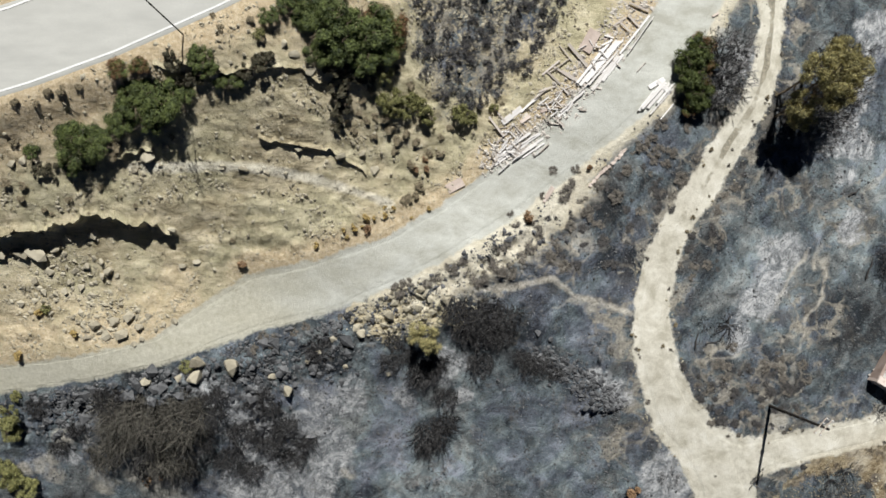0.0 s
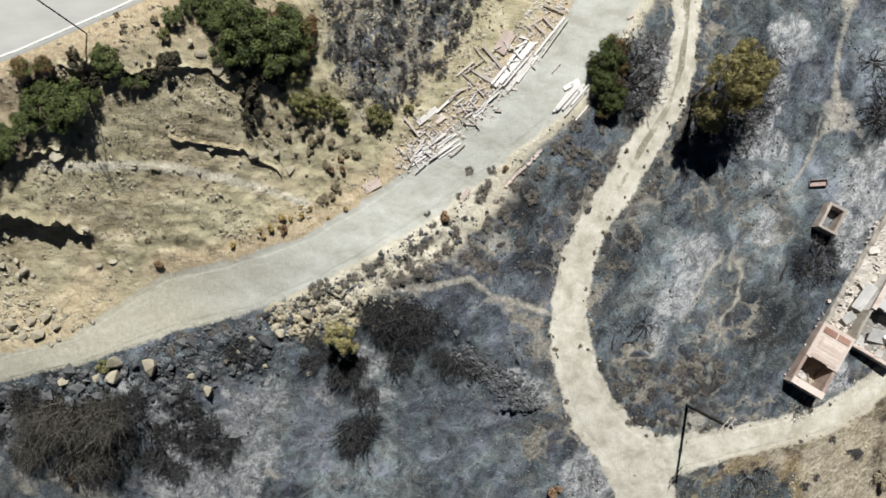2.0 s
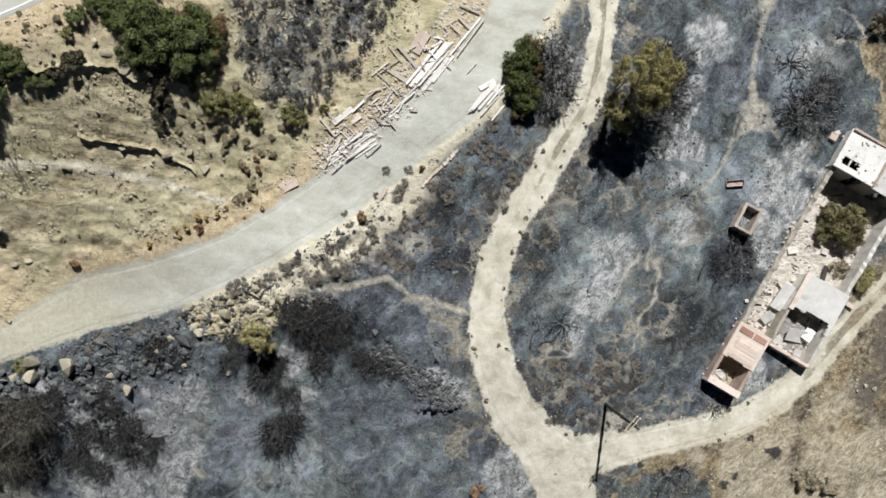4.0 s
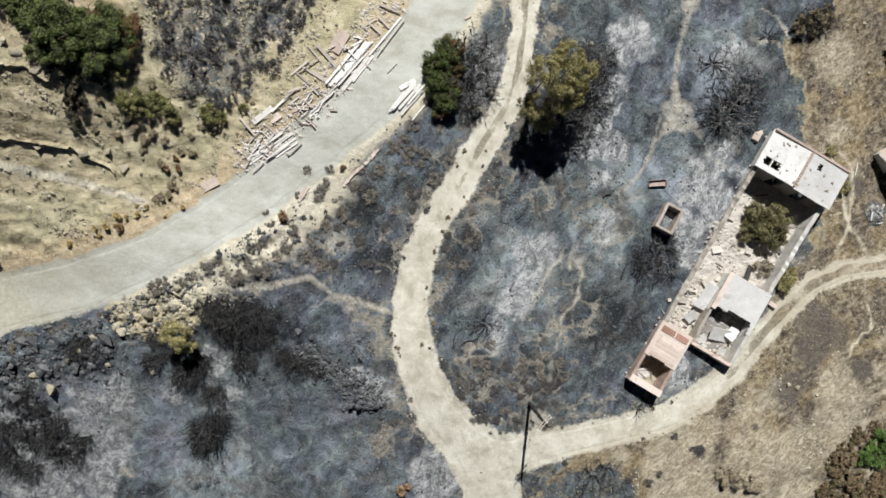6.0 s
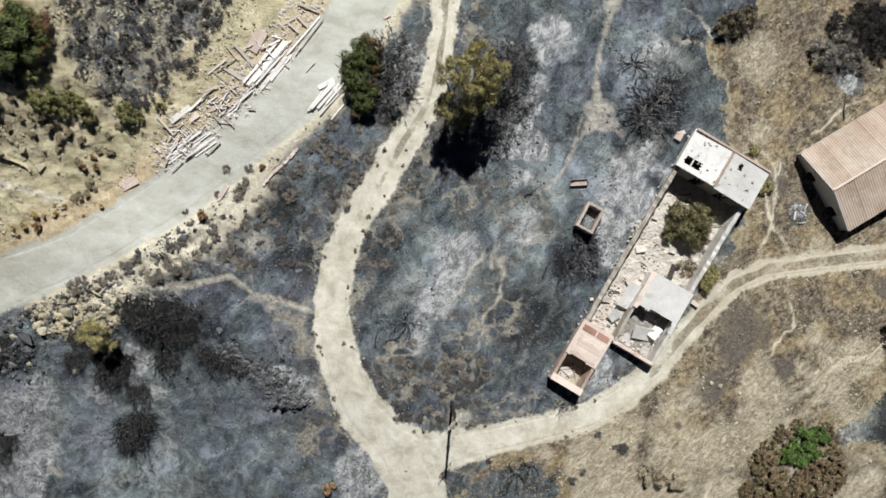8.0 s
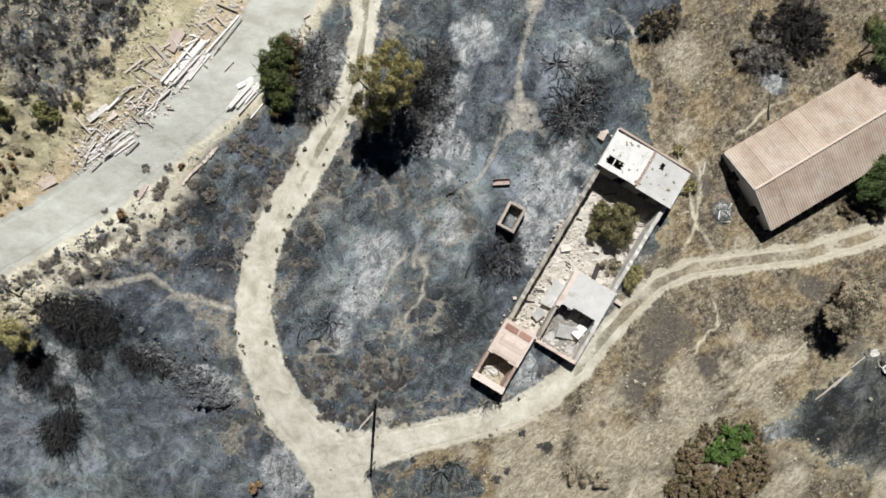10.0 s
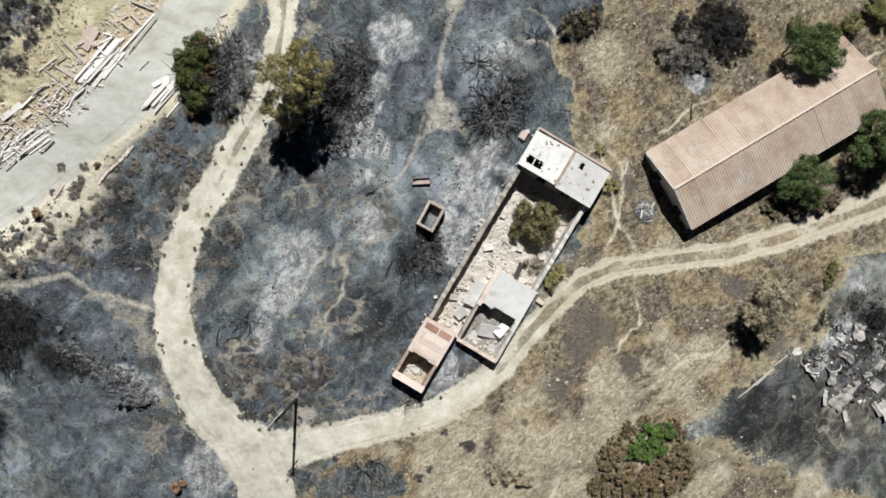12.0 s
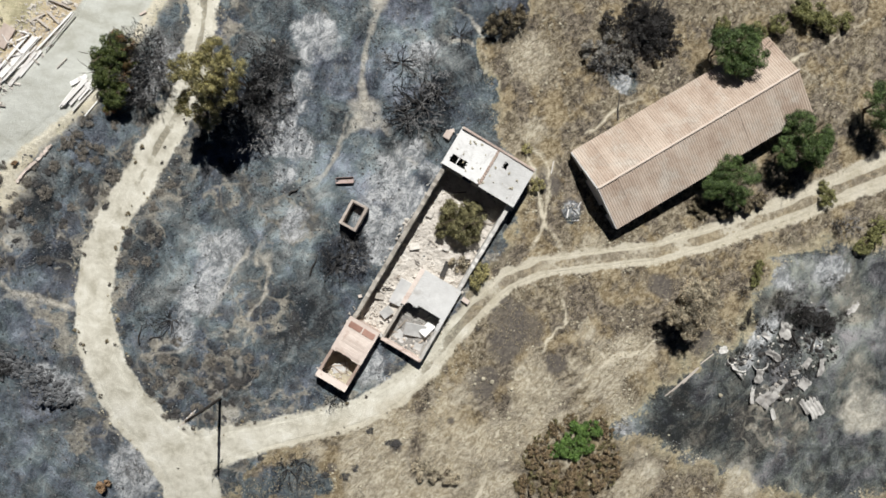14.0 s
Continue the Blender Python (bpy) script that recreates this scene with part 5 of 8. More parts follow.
for x, y, r in [
    (61.0, 17.9, .25), (63.4, 19.8, .22), (80.4, -13.1, .4), (72.5, -19.2, .3), (73.1, -10.2, .2), 
    (55.2, -10.8, .35), (56.1, -11.1, .3), (54.4, -11.3, .25), (46.5, -19.2, .2), (49.9, -11.2, .2), 
    (74.9, -17.2, .2), (42.0, 8.6, .2), (43.2, -6.1, .2), (35.2, 21.4, .3), (34.5, 16.3, .3), (58.1, -11.9, .25), 
    (57.2, -10.5, .2),]:
    set_stone("loose_stone", STONES, x, y, r, "small pale loose stone", "loose stones", rng, 0.2)


def scatter_stones(name, count, sample, size, material, label, seed, lift=0.0):
    """Many small angular stones as one mesh."""
    rng = np.random.RandomState(seed)
    base = np.array([(1, 0, 0), (-1, 0, 0), (0, 1, 0), (0, -1, 0), (0, 0, 1), (0, 0, -1)], float)
    tri = np.array([(0, 2, 4), (2, 1, 4), (1, 3, 4), (3, 0, 4), (2, 0, 5), (1, 2, 5), (3, 1, 5), (0, 3, 5)])
    xy = sample(rng, count)
    z = height(xy[:, 0], xy[:, 1])
    r = size * (0.45 + rng.pareto(3.0, len(xy)).clip(0, 2.2))
    a = rng.uniform(0, 6.283, len(xy))
    v = base[None] * (1 + 0.5 * rng.uniform(-1, 1, (len(xy), 6, 1))) * r[:, None, None] * np.array([1.15, 0.9, 0.6])
    c, s = np.cos(a)[:, None], np.sin(a)[:, None]
    v = np.stack([v[..., 0] * c - v[..., 1] * s + xy[:, :1], v[..., 0] * s + v[..., 1] * c + xy[:, 1:], v[..., 2] + z[:, None] + 0.15 * r[:, None] + lift], -1)
    f = (tri[None] + 6 * np.arange(len(xy))[:, None, None]).reshape(-1, 3)
    return tagged(part(name, arrays(name, v.reshape(-1, 3), f, material), material), label, "stones", kind="stuff")


def choose(weight, lo, hi):
    def sample(rng, count):
        got, total = [], 0
        while total < count:
            p = np.stack([rng.uniform(lo[0], hi[0], 20000), rng.uniform(lo[1], hi[1], 20000)], -1)
            p = p[rng.uniform(0, 1, len(p)) < weight(p[:, 0], p[:, 1])]
            got.append(p)
            total += len(p)
        return np.concatenate(got)[:count]
    return sample


def off_ways(x, y):
    road, track, high = ways(x, y)
    return (np.minimum(np.minimum(road, track), high) > 0.3) * 1.0


def clumpy(x, y, scale=0.5, seed=91):
    return smooth(0.05, 0.55, fbm(x, y, scale, 3, seed))


def indoors(x, y):
    c, s = math.cos(radians(30.8)), math.sin(radians(30.8))
    u, v = c * (x - 42.36) - s * (y + 4.53), s * (x - 42.36) + c * (y + 4.53)
    return (u > -0.4) & (u < 8.0) & (v > -6.5) & (v < 21.4) & ((v > -0.5) | (u < 3.2))


# scree and loose stones
scatter_stones("scree", 750, choose(lambda x, y: off_ways(x, y) * blobs(x, y, [(-35, 0.5, 3.2), (-33.0, -3.5, 3.6), (-30.5, -3.0, 2.2), (-38, -1.5, 3.0)]), (-46, -9), (-26, 5)), 0.13, RUBBLE, "angular pale scree below the cliff", 1)
scatter_stones("hill_stones", 11000, choose(lambda x, y: off_ways(x, y) * (along(x, y, ROAD)[2] > 0) * (0.12 + clumpy(x, y)), (-48, -8), (12, 27)), 0.075, RUBBLE, "scattered stones on the bare slope", 2)
scatter_stones("bank_stones", 2200, choose(lambda x, y: off_ways(x, y) * (along(x, y, ROAD)[2] < 0) * (1 - smooth(1.0, 7.0, along(x, y, ROAD)[0])) * (0.2 + clumpy(x, y, 0.6, 95)), (-46, -16), (16, 4)), 0.12, SOOT_RUBBLE, "sooty stones on the road bank", 3)
scatter_stones("rock_heap", 1000, choose(lambda x, y: 1 - smooth(0.2, 1.3, along(x, y, [(8.2, -7.8, 0.3), (11.0, -9.2, 0.5), (13.6, -11.0, 0.8), (15.0, -12.4, 0.4)])[0]), (6, -14), (17, -6)), 0.125, SOOT_RUBBLE, "heap of sooty stones from a collapsed wall", 4)
scatter_stones("burnt_ground_stones", 16000, choose(lambda x, y: off_ways(x, y) * (along(x, y, ROAD)[2] < 0) * (inside(x, y, EAST_FIELD) < 0) * ~indoors(x, y) * (0.1 + clumpy(x, y, 0.4, 97)), (-46, -26), (60, 28)), 0.055, SOOT_RUBBLE, "small stones and clods on charred ground", 5)
scatter_stones("field_stones", 7000, choose(lambda x, y: off_ways(x, y) * (inside(x, y, EAST_FIELD) > 0) * (inside(x, y, SOUTHEAST_BURN) < 1.0) * ~indoors(x, y) * (0.05 + clumpy(x, y, 0.4, 98)), (40, -26), (106, 30)), 0.06, RUBBLE, "pale stones in the dry field", 6)
scatter_stones("track_stones", 1600, choose(lambda x, y: smooth(-0.6, 0.1, ways(x, y)[1]) * smooth(1.0, 0.3, ways(x, y)[1]), (16, -24), (100, 28)), 0.055, RUBBLE, "loose stones along the dirt track", 7)
scatter_stones("plaster_debris", 2600, choose(lambda x, y: 1 - smooth(0.1, 1.2, along(x, y, [(3.0, 10.4, 0.4), (6.5, 12.6, 0.9), (10.0, 15.5, 0.9), (12.5, 19.0, 1.0), (15.5, 23.0, 1.0), (17.0, 26.0, 0.9)])[0]), (0, 8), (20, 28)), 0.085, PALE_RUBBLE, "pale plaster and brick debris at the roadside", 8)

scatter_stones("bank_blocks", 420, choose(lambda x, y: off_ways(x, y) * blobs(x, y, [(-6.5, -4.4, 2.8), (-3.4, -3.4, 3.4), (-9.0, -3.8, 1.8), (0.5, -3.5, 2.0)]), (-12, -9), (4, 1)), 0.17, RUBBLE, "tan angular blocks on the road bank", 9)
scatter_stones("sooty_clutter", 1000, choose(lambda x, y: off_ways(x, y) * blobs(x, y, [(-36, -12.5, 4.5), (-28, -11, 4.0), (-19, -10, 5.0), (-13, -8, 3.5), (-17, -15, 4.0)], 0.8), (-46, -22), (-6, -4)), 0.23, SOOT_RUBBLE, "sooty rocks strewn down the burnt bank", 10)
scatter_stones("courtyard_rubble", 2600, choose(lambda x, y: indoors(x, y) * (0.1 + clumpy(x, y, 0.7, 99)), (38, -12), (62, 14)), 0.085, PALE_RUBBLE, "broken plaster and tile on the ruin floor", 11, 0.16)
for k in range(26):
    u, v = rng.uniform(0.2, 7.5), rng.uniform(17.4, 20.9)
    x, y = to_plan(u, v)
    ob = new("roof_stone", rng.choice(SLABS))
    s = rng.uniform(0.07, 0.17)
    ob.matrix_basis = pose(x, y, (2.0 + 0.03 * u if u < 3.9 else 2.12) + 0.03, 0, 0, rng.uniform(0, 360)) @ Matrix.Diagonal((s * 1.4, s, s, 1))
    tagged(ob, "small grey stone lying on the whitewashed roof", "stone", "stones on the roof")

scrap = lambda x, y: off_ways(x, y) * blobs(x, y, [(86.0, -7.5, 3.6), (89.5, -6.5, 3.4), (88.0, -11.0, 3.2), (91.5, -9.0, 2.6), (83.0, -9.5, 2.0)], 0.8)
scatter_stones("charred_scrap", 420, choose(scrap, (78, -18), (98, 0)), 0.15, CHAR, "blackened lumps and scrap of a burnt shed", 12)
scatter_stones("pale_scrap", 130, choose(scrap, (78, -18), (98, 0)), 0.11, PALE_RUBBLE, "pale broken bits of a burnt shed", 13)

# ---- timber by the road ----
PLANK = []
for k, (ln, wd, th) in enumerate(((1, 0.16, 0.05), (1, 0.22, 0.06), (1, 0.12, 0.09))):
    b = bmesh.new()
    block(b, (-0.5, -wd / 2, -th / 2), (0.5, wd / 2, th / 2), 0.008)
    d = bpy.data.meshes.new("timber_plank")
    b.to_mesh(d)
    b.free()
    PLANK.append(d)
OLD_PLANK = []
for d in PLANK:
    e = d.copy()
    e.materials.append(FADED_TIMBER)
    OLD_PLANK.append(e)
    d.materials.append(TIMBER)


def lay_plank(x, y, length, turn, wide, rng, lift=0.04, old=False):
    """One loose plank on the ground; wide scales its width."""
    ob = new("timber_plank", rng.choice(OLD_PLANK if old else PLANK))
    a = radians(turn)
    z0, z1 = (hgt(x + s * math.cos(a) * length / 2, y + s * math.sin(a) * length / 2) for s in (-1, 1))
    tip = -math.degrees(math.atan2(z1 - z0, length)) + rng.uniform(-1.5, 1.5)
    ob.matrix_basis = pose(x, y, (z0 + z1) / 2 + lift + 0.03, rng.uniform(-8, 8), tip, turn) @ Matrix.Diagonal((length, wide, 1, 1))
    return tagged(ob, "weathered pinkish-grey timber beam among debris" if old else "bleached white timber plank dumped beside the road", "plank", "dumped planks")


rng = random.Random(23)
for x, y, ln, turn, wide in [
    (12.4, 19.0, 5.0, 51, 1.0), (12.8, 18.9, 5.2, 50, 1.4), (13.2, 19.0, 4.8, 50, 1.1), (12.0, 18.6, 4.0, 53, 1.0), 
    (13.6, 19.3, 4.4, 50, 1.0), (13.4, 18.0, 3.8, 52, 2.2), (14.1, 18.5, 3.0, 52, 1.6), (16.1, 21.5, 4.6, 52, .8), 
    (16.6, 21.4, 4.2, 55, .7), (13.0, 18.2, 3.4, 49, 1.5), (11.7, 17.9, 2.6, 52, 1.0), (10.4, 15.4, 2.6, 40, 1.3), 
    (9.9, 14.8, 1.8, 42, 1.0), (10.8, 15.8, 2.0, 40, 1.0), (7.0, 15.6, 3.0, 42, .9), (5.1, 14.3, 2.2, 38, 3.2), 
    (5.5, 11.5, 4.2, 33, 1.3), (6.0, 11.7, 4.0, 33, 1.2), (5.1, 11.0, 3.6, 33, 1.0), (6.6, 11.5, 3.2, 32, 1.3), 
    (6.3, 11.1, 2.6, 33, 1.0), (4.7, 11.3, 3.0, 34, 1.0), (7.1, 11.3, 2.4, 33, .9), (5.7, 12.1, 2.6, 34, 1.1), 
    (4.3, 10.9, 2.0, 33, .8), (17.5, 15.9, 3.0, 50, 1.2), (17.8, 16.1, 3.2, 48, 1.5), (18.3, 16.1, 3.0, 49, 1.6), 
    (18.6, 15.6, 3.2, 48, 1.1), (17.1, 15.6, 2.2, 52, 1.0), (18.9, 16.3, 2.4, 50, 1.5), (18.1, 17.2, 1.6, 30, 2.6), 
    (18.7, 16.9, 1.5, -40, 1.8), (19.1, 14.7, 1.8, 50, 1.0),]:
    lay_plank(x, y, ln, turn, wide, rng, rng.uniform(0.02, 0.22))
for x, y, ln, turn, wide in [
    (10.9, 19.5, 2.6, -48, 1.2), (10.6, 17.5, 2.6, -30, 1.3), (9.6, 18.0, 2.4, -32, .9), (8.8, 17.5, 1.6, -40, .8), 
    (8.5, 18.4, 2.0, 40, .7), (9.3, 18.6, 2.2, 35, .7), (9.8, 19.7, 1.8, -50, .7), (15.2, 22.1, 1.2, -40, .8), 
    (16.0, 22.7, 1.5, -45, .8), (16.5, 24.0, 2.0, -20, .8), (14.7, 22.6, 1.5, 35, .7), (3.7, 13.3, 2.2, -50, .8), 
    (4.4, 12.6, 2.0, 48, .7), (6.0, 12.8, 1.8, -45, .8), (4.0, 14.3, 1.6, -48, .8), (8.0, 16.5, 1.2, 20, 1.0), 
    (7.6, 16.1, 1.4, 38, .8), (9.6, 16.5, 1.4, 25, .8), (10.1, 16.3, 1.2, -30, .8), (9.3, 16.0, 1.0, 60, .8),]:
    lay_plank(x, y, ln, turn, wide, rng, rng.uniform(0.02, 0.2), True)
for x0, y0, spread, count in ((5.3, 11.9, 0.9, 26), (8.9, 15.0, 0.9, 26), (13.0, 19.6, 1.2, 16), (4.0, 10.6, 0.6, 10)):
    for _ in range(count):
        lay_plank(x0 + rng.gauss(0, spread), y0 + rng.gauss(0, spread * 0.8), rng.uniform(0.5, 1.5), rng.choice((38, 42, -48, -52, 50, 0)) + rng.uniform(-14, 14), rng.uniform(0.4, 0.9), rng, rng.uniform(0.02, 0.25), rng.random() < 0.4)
slab = bmesh.new()
block(slab, (-1.3, -0.9, -0.08), (1.3, 0.9, 0.08), 0.04)
slab_mesh = bpy.data.meshes.new("plaster_slab")
slab.to_mesh(slab_mesh)
slab.free()
slab_mesh.materials.append(PINK_ROOF)
for x, y, turn, size in [
    (12.0, 20.8, 60, .8), (8.1, 14.8, 20, .35), (0.0, 8.2, 28, .62), (8.6, 7.5, 58, .5), (8.3, 7.0, 60, .3), 
    (13.6, 21.2, 40, .3), (6.3, 14.0, 35, .4), (23.6, 23.5, 30, .25),]:
    ob = new("plaster_slab", slab_mesh)
    ob.matrix_basis = pose(x, y, hgt(x, y) + 0.06, 2, -3, turn) @ Matrix.Diagonal((size, size * 0.8 if size > 0.5 else size * 0.45, 0.8, 1))
    tagged(ob, "broken pale pinkish plaster slab in the debris", "slab", "plaster slabs")
brick = bmesh.new()
block(brick, (-0.3, -0.13, -0.1), (0.3, 0.13, 0.1), 0.02)
kerb_mesh = bpy.data.meshes.new("kerb_block")
brick.to_mesh(kerb_mesh)
brick.free()
kerb_mesh.materials.append(PINK_ROOF)
for k in range(17):
    x, y = 12.4 + 3.2 * k / 16 + rng.uniform(-0.12, 0.12), 8.2 + 3.4 * k / 16 + rng.uniform(-0.12, 0.12)
    if rng.random() < 0.85:
        ob = new("kerb_block", kerb_mesh)
        ob.matrix_basis = pose(x, y, hgt(x, y) + 0.06, 0, 0, 47 + rng.uniform(-20, 20)) @ Matrix.Diagonal((rng.uniform(0.5, 1.0), rng.uniform(0.6, 1.2), 0.8, 1))
        tagged(ob, "pinkish concrete block in a row along the road edge", "block", "roadside blocks")


for x, y, sx, sy, sz, turn in [
    (53.4, -3.0, .45, .8, .5, 55), (51.6, 13.2, .8, .7, .6, 60), (52.0, 13.6, .5, .4, .4, 20), 
    (43.1, -2.5, .35, .3, .3, 10), (67.1, 12.4, .4, .3, .3, 30), (64.8, 12.0, .6, .4, .4, 40),]:
    ob = new("concrete_block", kerb_mesh)
    ob.matrix_basis = pose(x, y, hgt(x, y) + 0.12, 0, 3, turn) @ Matrix.Diagonal((sx * 1.7, sy * 3.8, sz * 3.0, 1))
    tagged(ob, "pale broken concrete block beside the ruin", "block", "concrete blocks")


# ---- barn ----
RIDGE_TILE = plain("sunbleached_ridge_tile", (0.48, 0.385, 0.315), (0.70, 0.61, 0.525), 3.0, 0.85, 0.3, 0.01)


def barn():
    """Low tiled barn; local x runs along it, y across, from its south-west corner."""
    top = new("barn")
    top.matrix_basis = pose(68.54, 4.23, 0, 0, 0, 30.4)
    tagged(top, "long low whitewashed barn with a faded salmon corrugated tile roof", "barn")
    length, width, eave_z, ridge_z = 23.7, 8.75, 0.72, 1.95
    salmon = Nodes("salmon_tile_sheet")
    p = salmon.coords("Object")
    r = salmon.chance()
    tone = salmon.math("ADD", salmon.math("MULTIPLY", salmon.noise(salmon.place(), 0.35, 12, 0.72), 0.95), salmon.math("MULTIPLY", r, 0.10))
    col = salmon.ramp(tone, (0.36, (0.36, 0.272, 0.212)), (0.52, (0.46, 0.366, 0.295)), (0.70, (0.57, 0.48, 0.40)))
    col = salmon.mix(salmon.ramp(salmon.noise(salmon.stretch(salmon.place(), (1, 1, 1)), 0.30, 7, 0.65), (0.50, 0.0), (0.64, 0.75)), col,
                     salmon.ramp(salmon.noise(salmon.place(), 2.6, 6, 0.7), (0.35, (0.38, 0.33, 0.28)), (0.65, (0.62, 0.57, 0.50))))
    salmon.finish(col, 0.85, salmon.noise(p, 18.0, 5), 0.25, 0.008)
    per = 1.08
    count = int(round((length + 0.3) / per))
    for side in (0, 1):
        n = 16
        prof = []
        for i in range(n * 4 + 1):
            x = per * i / (n * 4)
            prof.append((x, 0.045 * abs(math.sin(math.pi * (i / (n * 4)) * 4.0)) ** 0.8))
        run = width / 2 + 0.12
        rise = ridge_z - eave_z
        vs, fs = [], []
        rows = 6
        for j in range(rows + 1):
            s = j / rows
            for x, h in prof:
                vs.append((x, s * run, s * -rise + h))
        m = len(prof)
        for j in range(rows):
            for i in range(m - 1):
                a = j * m + i
                fs.append((a, a + m, a + m + 1, a + 1))
        o = len(vs)
        vs += [(x, s * run, s * -rise - 0.03) for s in (0, 1) for x in (0, per)]
        fs.append((o, o + 1, o + 3, o + 2))
        mesh = arrays("roof_sheet", vs, fs, salmon.mat)
        for k in range(count):
            jig = random.Random(k + 50 * side).uniform(-0.018, 0.018)
            if side == 0:
                m4 = pose(-0.15 + (k + 1) * per, width / 2, ridge_z + jig, 0, 0, 180)
            else:
                m4 = pose(-0.15 + k * per, width / 2, ridge_z + jig)
            part("roof_sheet", mesh, salmon.mat, top, at=m4)
    cap = bmesh.new()
    for k in range(int(length / 0.42)):
        tube(cap, [(-0.15 + k * 0.425, width / 2, ridge_z + 0.01), (0.30 + k * 0.425, width / 2, ridge_z + 0.03)], [0.12, 0.135], 7)
    part("ridge_tiles", cap, RIDGE_TILE, top, "pale pinkish ridge tiles")
    # walls, with the west gable pierced by two dark openings
    low = -2.2
    for y in (0.15, width - 0.15):
        part("wall", old_wall(length, 0.3, low, [eave_z - 0.10], 60 + int(y), broken=0.0), PLASTER, top, at=pose(0, y, 0))
    for x, holes in ((0.15, ((1.6, 2.7), (5.6, 6.7))), (length - 0.15, ())):
        g = bmesh.new()
        edges = sorted({0.0, width} | {v for h in holes for v in h} | {width / 2})
        roofline = lambda y: eave_z - 0.08 + (ridge_z - eave_z) * (1 - abs(y - width / 2) / (width / 2)) - 0.04
        for a, b in zip(edges, edges[1:]):
            bottom = 0.25 if any(abs(a - h[0]) < 1e-6 for h in holes) else low
            ring = [(x - 0.15, a, bottom), (x - 0.15, b, bottom), (x - 0.15, b, roofline(b)), (x - 0.15, a, roofline(a))]
            front = [g.verts.new(c) for c in ring]
            back = [g.verts.new((c[0] + 0.3, c[1], c[2])) for c in ring]
            g.faces.new(front[::-1])
            g.faces.new(back)
            for i in range(4):
                g.faces.new((front[i], front[(i + 1) % 4], back[(i + 1) % 4], back[i]))
        bmesh.ops.recalc_face_normals(g, faces=g.faces)
        part("gable_wall", g, PLASTER, top, "whitewashed gable wall")
    for s in (0, 1):
        b = bmesh.new()
        y0, y1 = (0.0, width / 2) if s == 0 else (width, width / 2)
        tube(b, [(-0.2, y0, eave_z + 0.0), (-0.2, y1, ridge_z + 0.0)], [0.09, 0.09], 5)
        part("verge", b, WHITE_ROOF, top, "white mortared roof verge")
    return top


barn()

# ---- walled tank ----
TANK_WALL = plain("weathered_cement", (0.24, 0.20, 0.17), (0.54, 0.47, 0.41), 1.8, 0.9, 0.4, 0.01, spots=(0.28, 0.21, 0.17))
tank = new("masonry_tank")
tank.matrix_basis = pose(42.62, 5.20, 1.15, 0, 0, 61.5)
tagged(tank, "small open masonry water tank with thick weathered cement walls", "tank")
for name, p, q in (("wall", (-1.28, -0.76), (1.28, -0.76)), ("wall", (-1.28, 0.76), (1.28, 0.76)), ("end_wall", (-1.18, -0.62), (-1.18, 0.62)), ("end_wall", (1.18, -0.62), (1.18, 0.62))):
    d = Vector((q[0] - p[0], q[1] - p[1]))
    part(name, old_wall(d.length, 0.28, -1.7, [1.08], int(40 * p[0] + 7 * q[1]) % 97, 0.25, 0.025), TANK_WALL, tank, at=pose(p[0], p[1], 0, 0, 0, math.degrees(math.atan2(d.y, d.x))))
b = bmesh.new()
block(b, (-1.1, -0.68, -0.7), (1.1, 0.68, -0.25), 0.03)
part("floor_fill", b, PALE_RUBBLE, tank, "pale rubble inside the tank")
trough = new("rusty_trough")
trough.matrix_basis = pose(41.7, 8.6, hgt(41.7, 8.6) + 0.12, 0, 0, 4)
tagged(trough, "rusty reddish metal trough lying on ashy ground", "trough")
RUSTY = plain("rusted_metal", (0.24, 0.17, 0.15), (0.48, 0.38, 0.35), 4.0, 0.7, 0.3, 0.01, metal=0.2)
b = bmesh.new()
block(b, (-0.85, -0.3, -0.1), (0.85, 0.3, -0.06), 0.01)
part("bottom", b, RUSTY, trough)
for sgn in (-1, 1):
    b = bmesh.new()
    block(b, (-0.85, 0.28 * sgn - 0.02, -0.06), (0.85, 0.28 * sgn + 0.02, 0.16), 0.008)
    part("side", b, RUSTY, trough)
    b = bmesh.new()
    block(b, (0.84 * sgn - 0.02, -0.26, -0.06), (0.84 * sgn + 0.02, 0.26, 0.14), 0.008)
    part("end", b, RUSTY, trough)


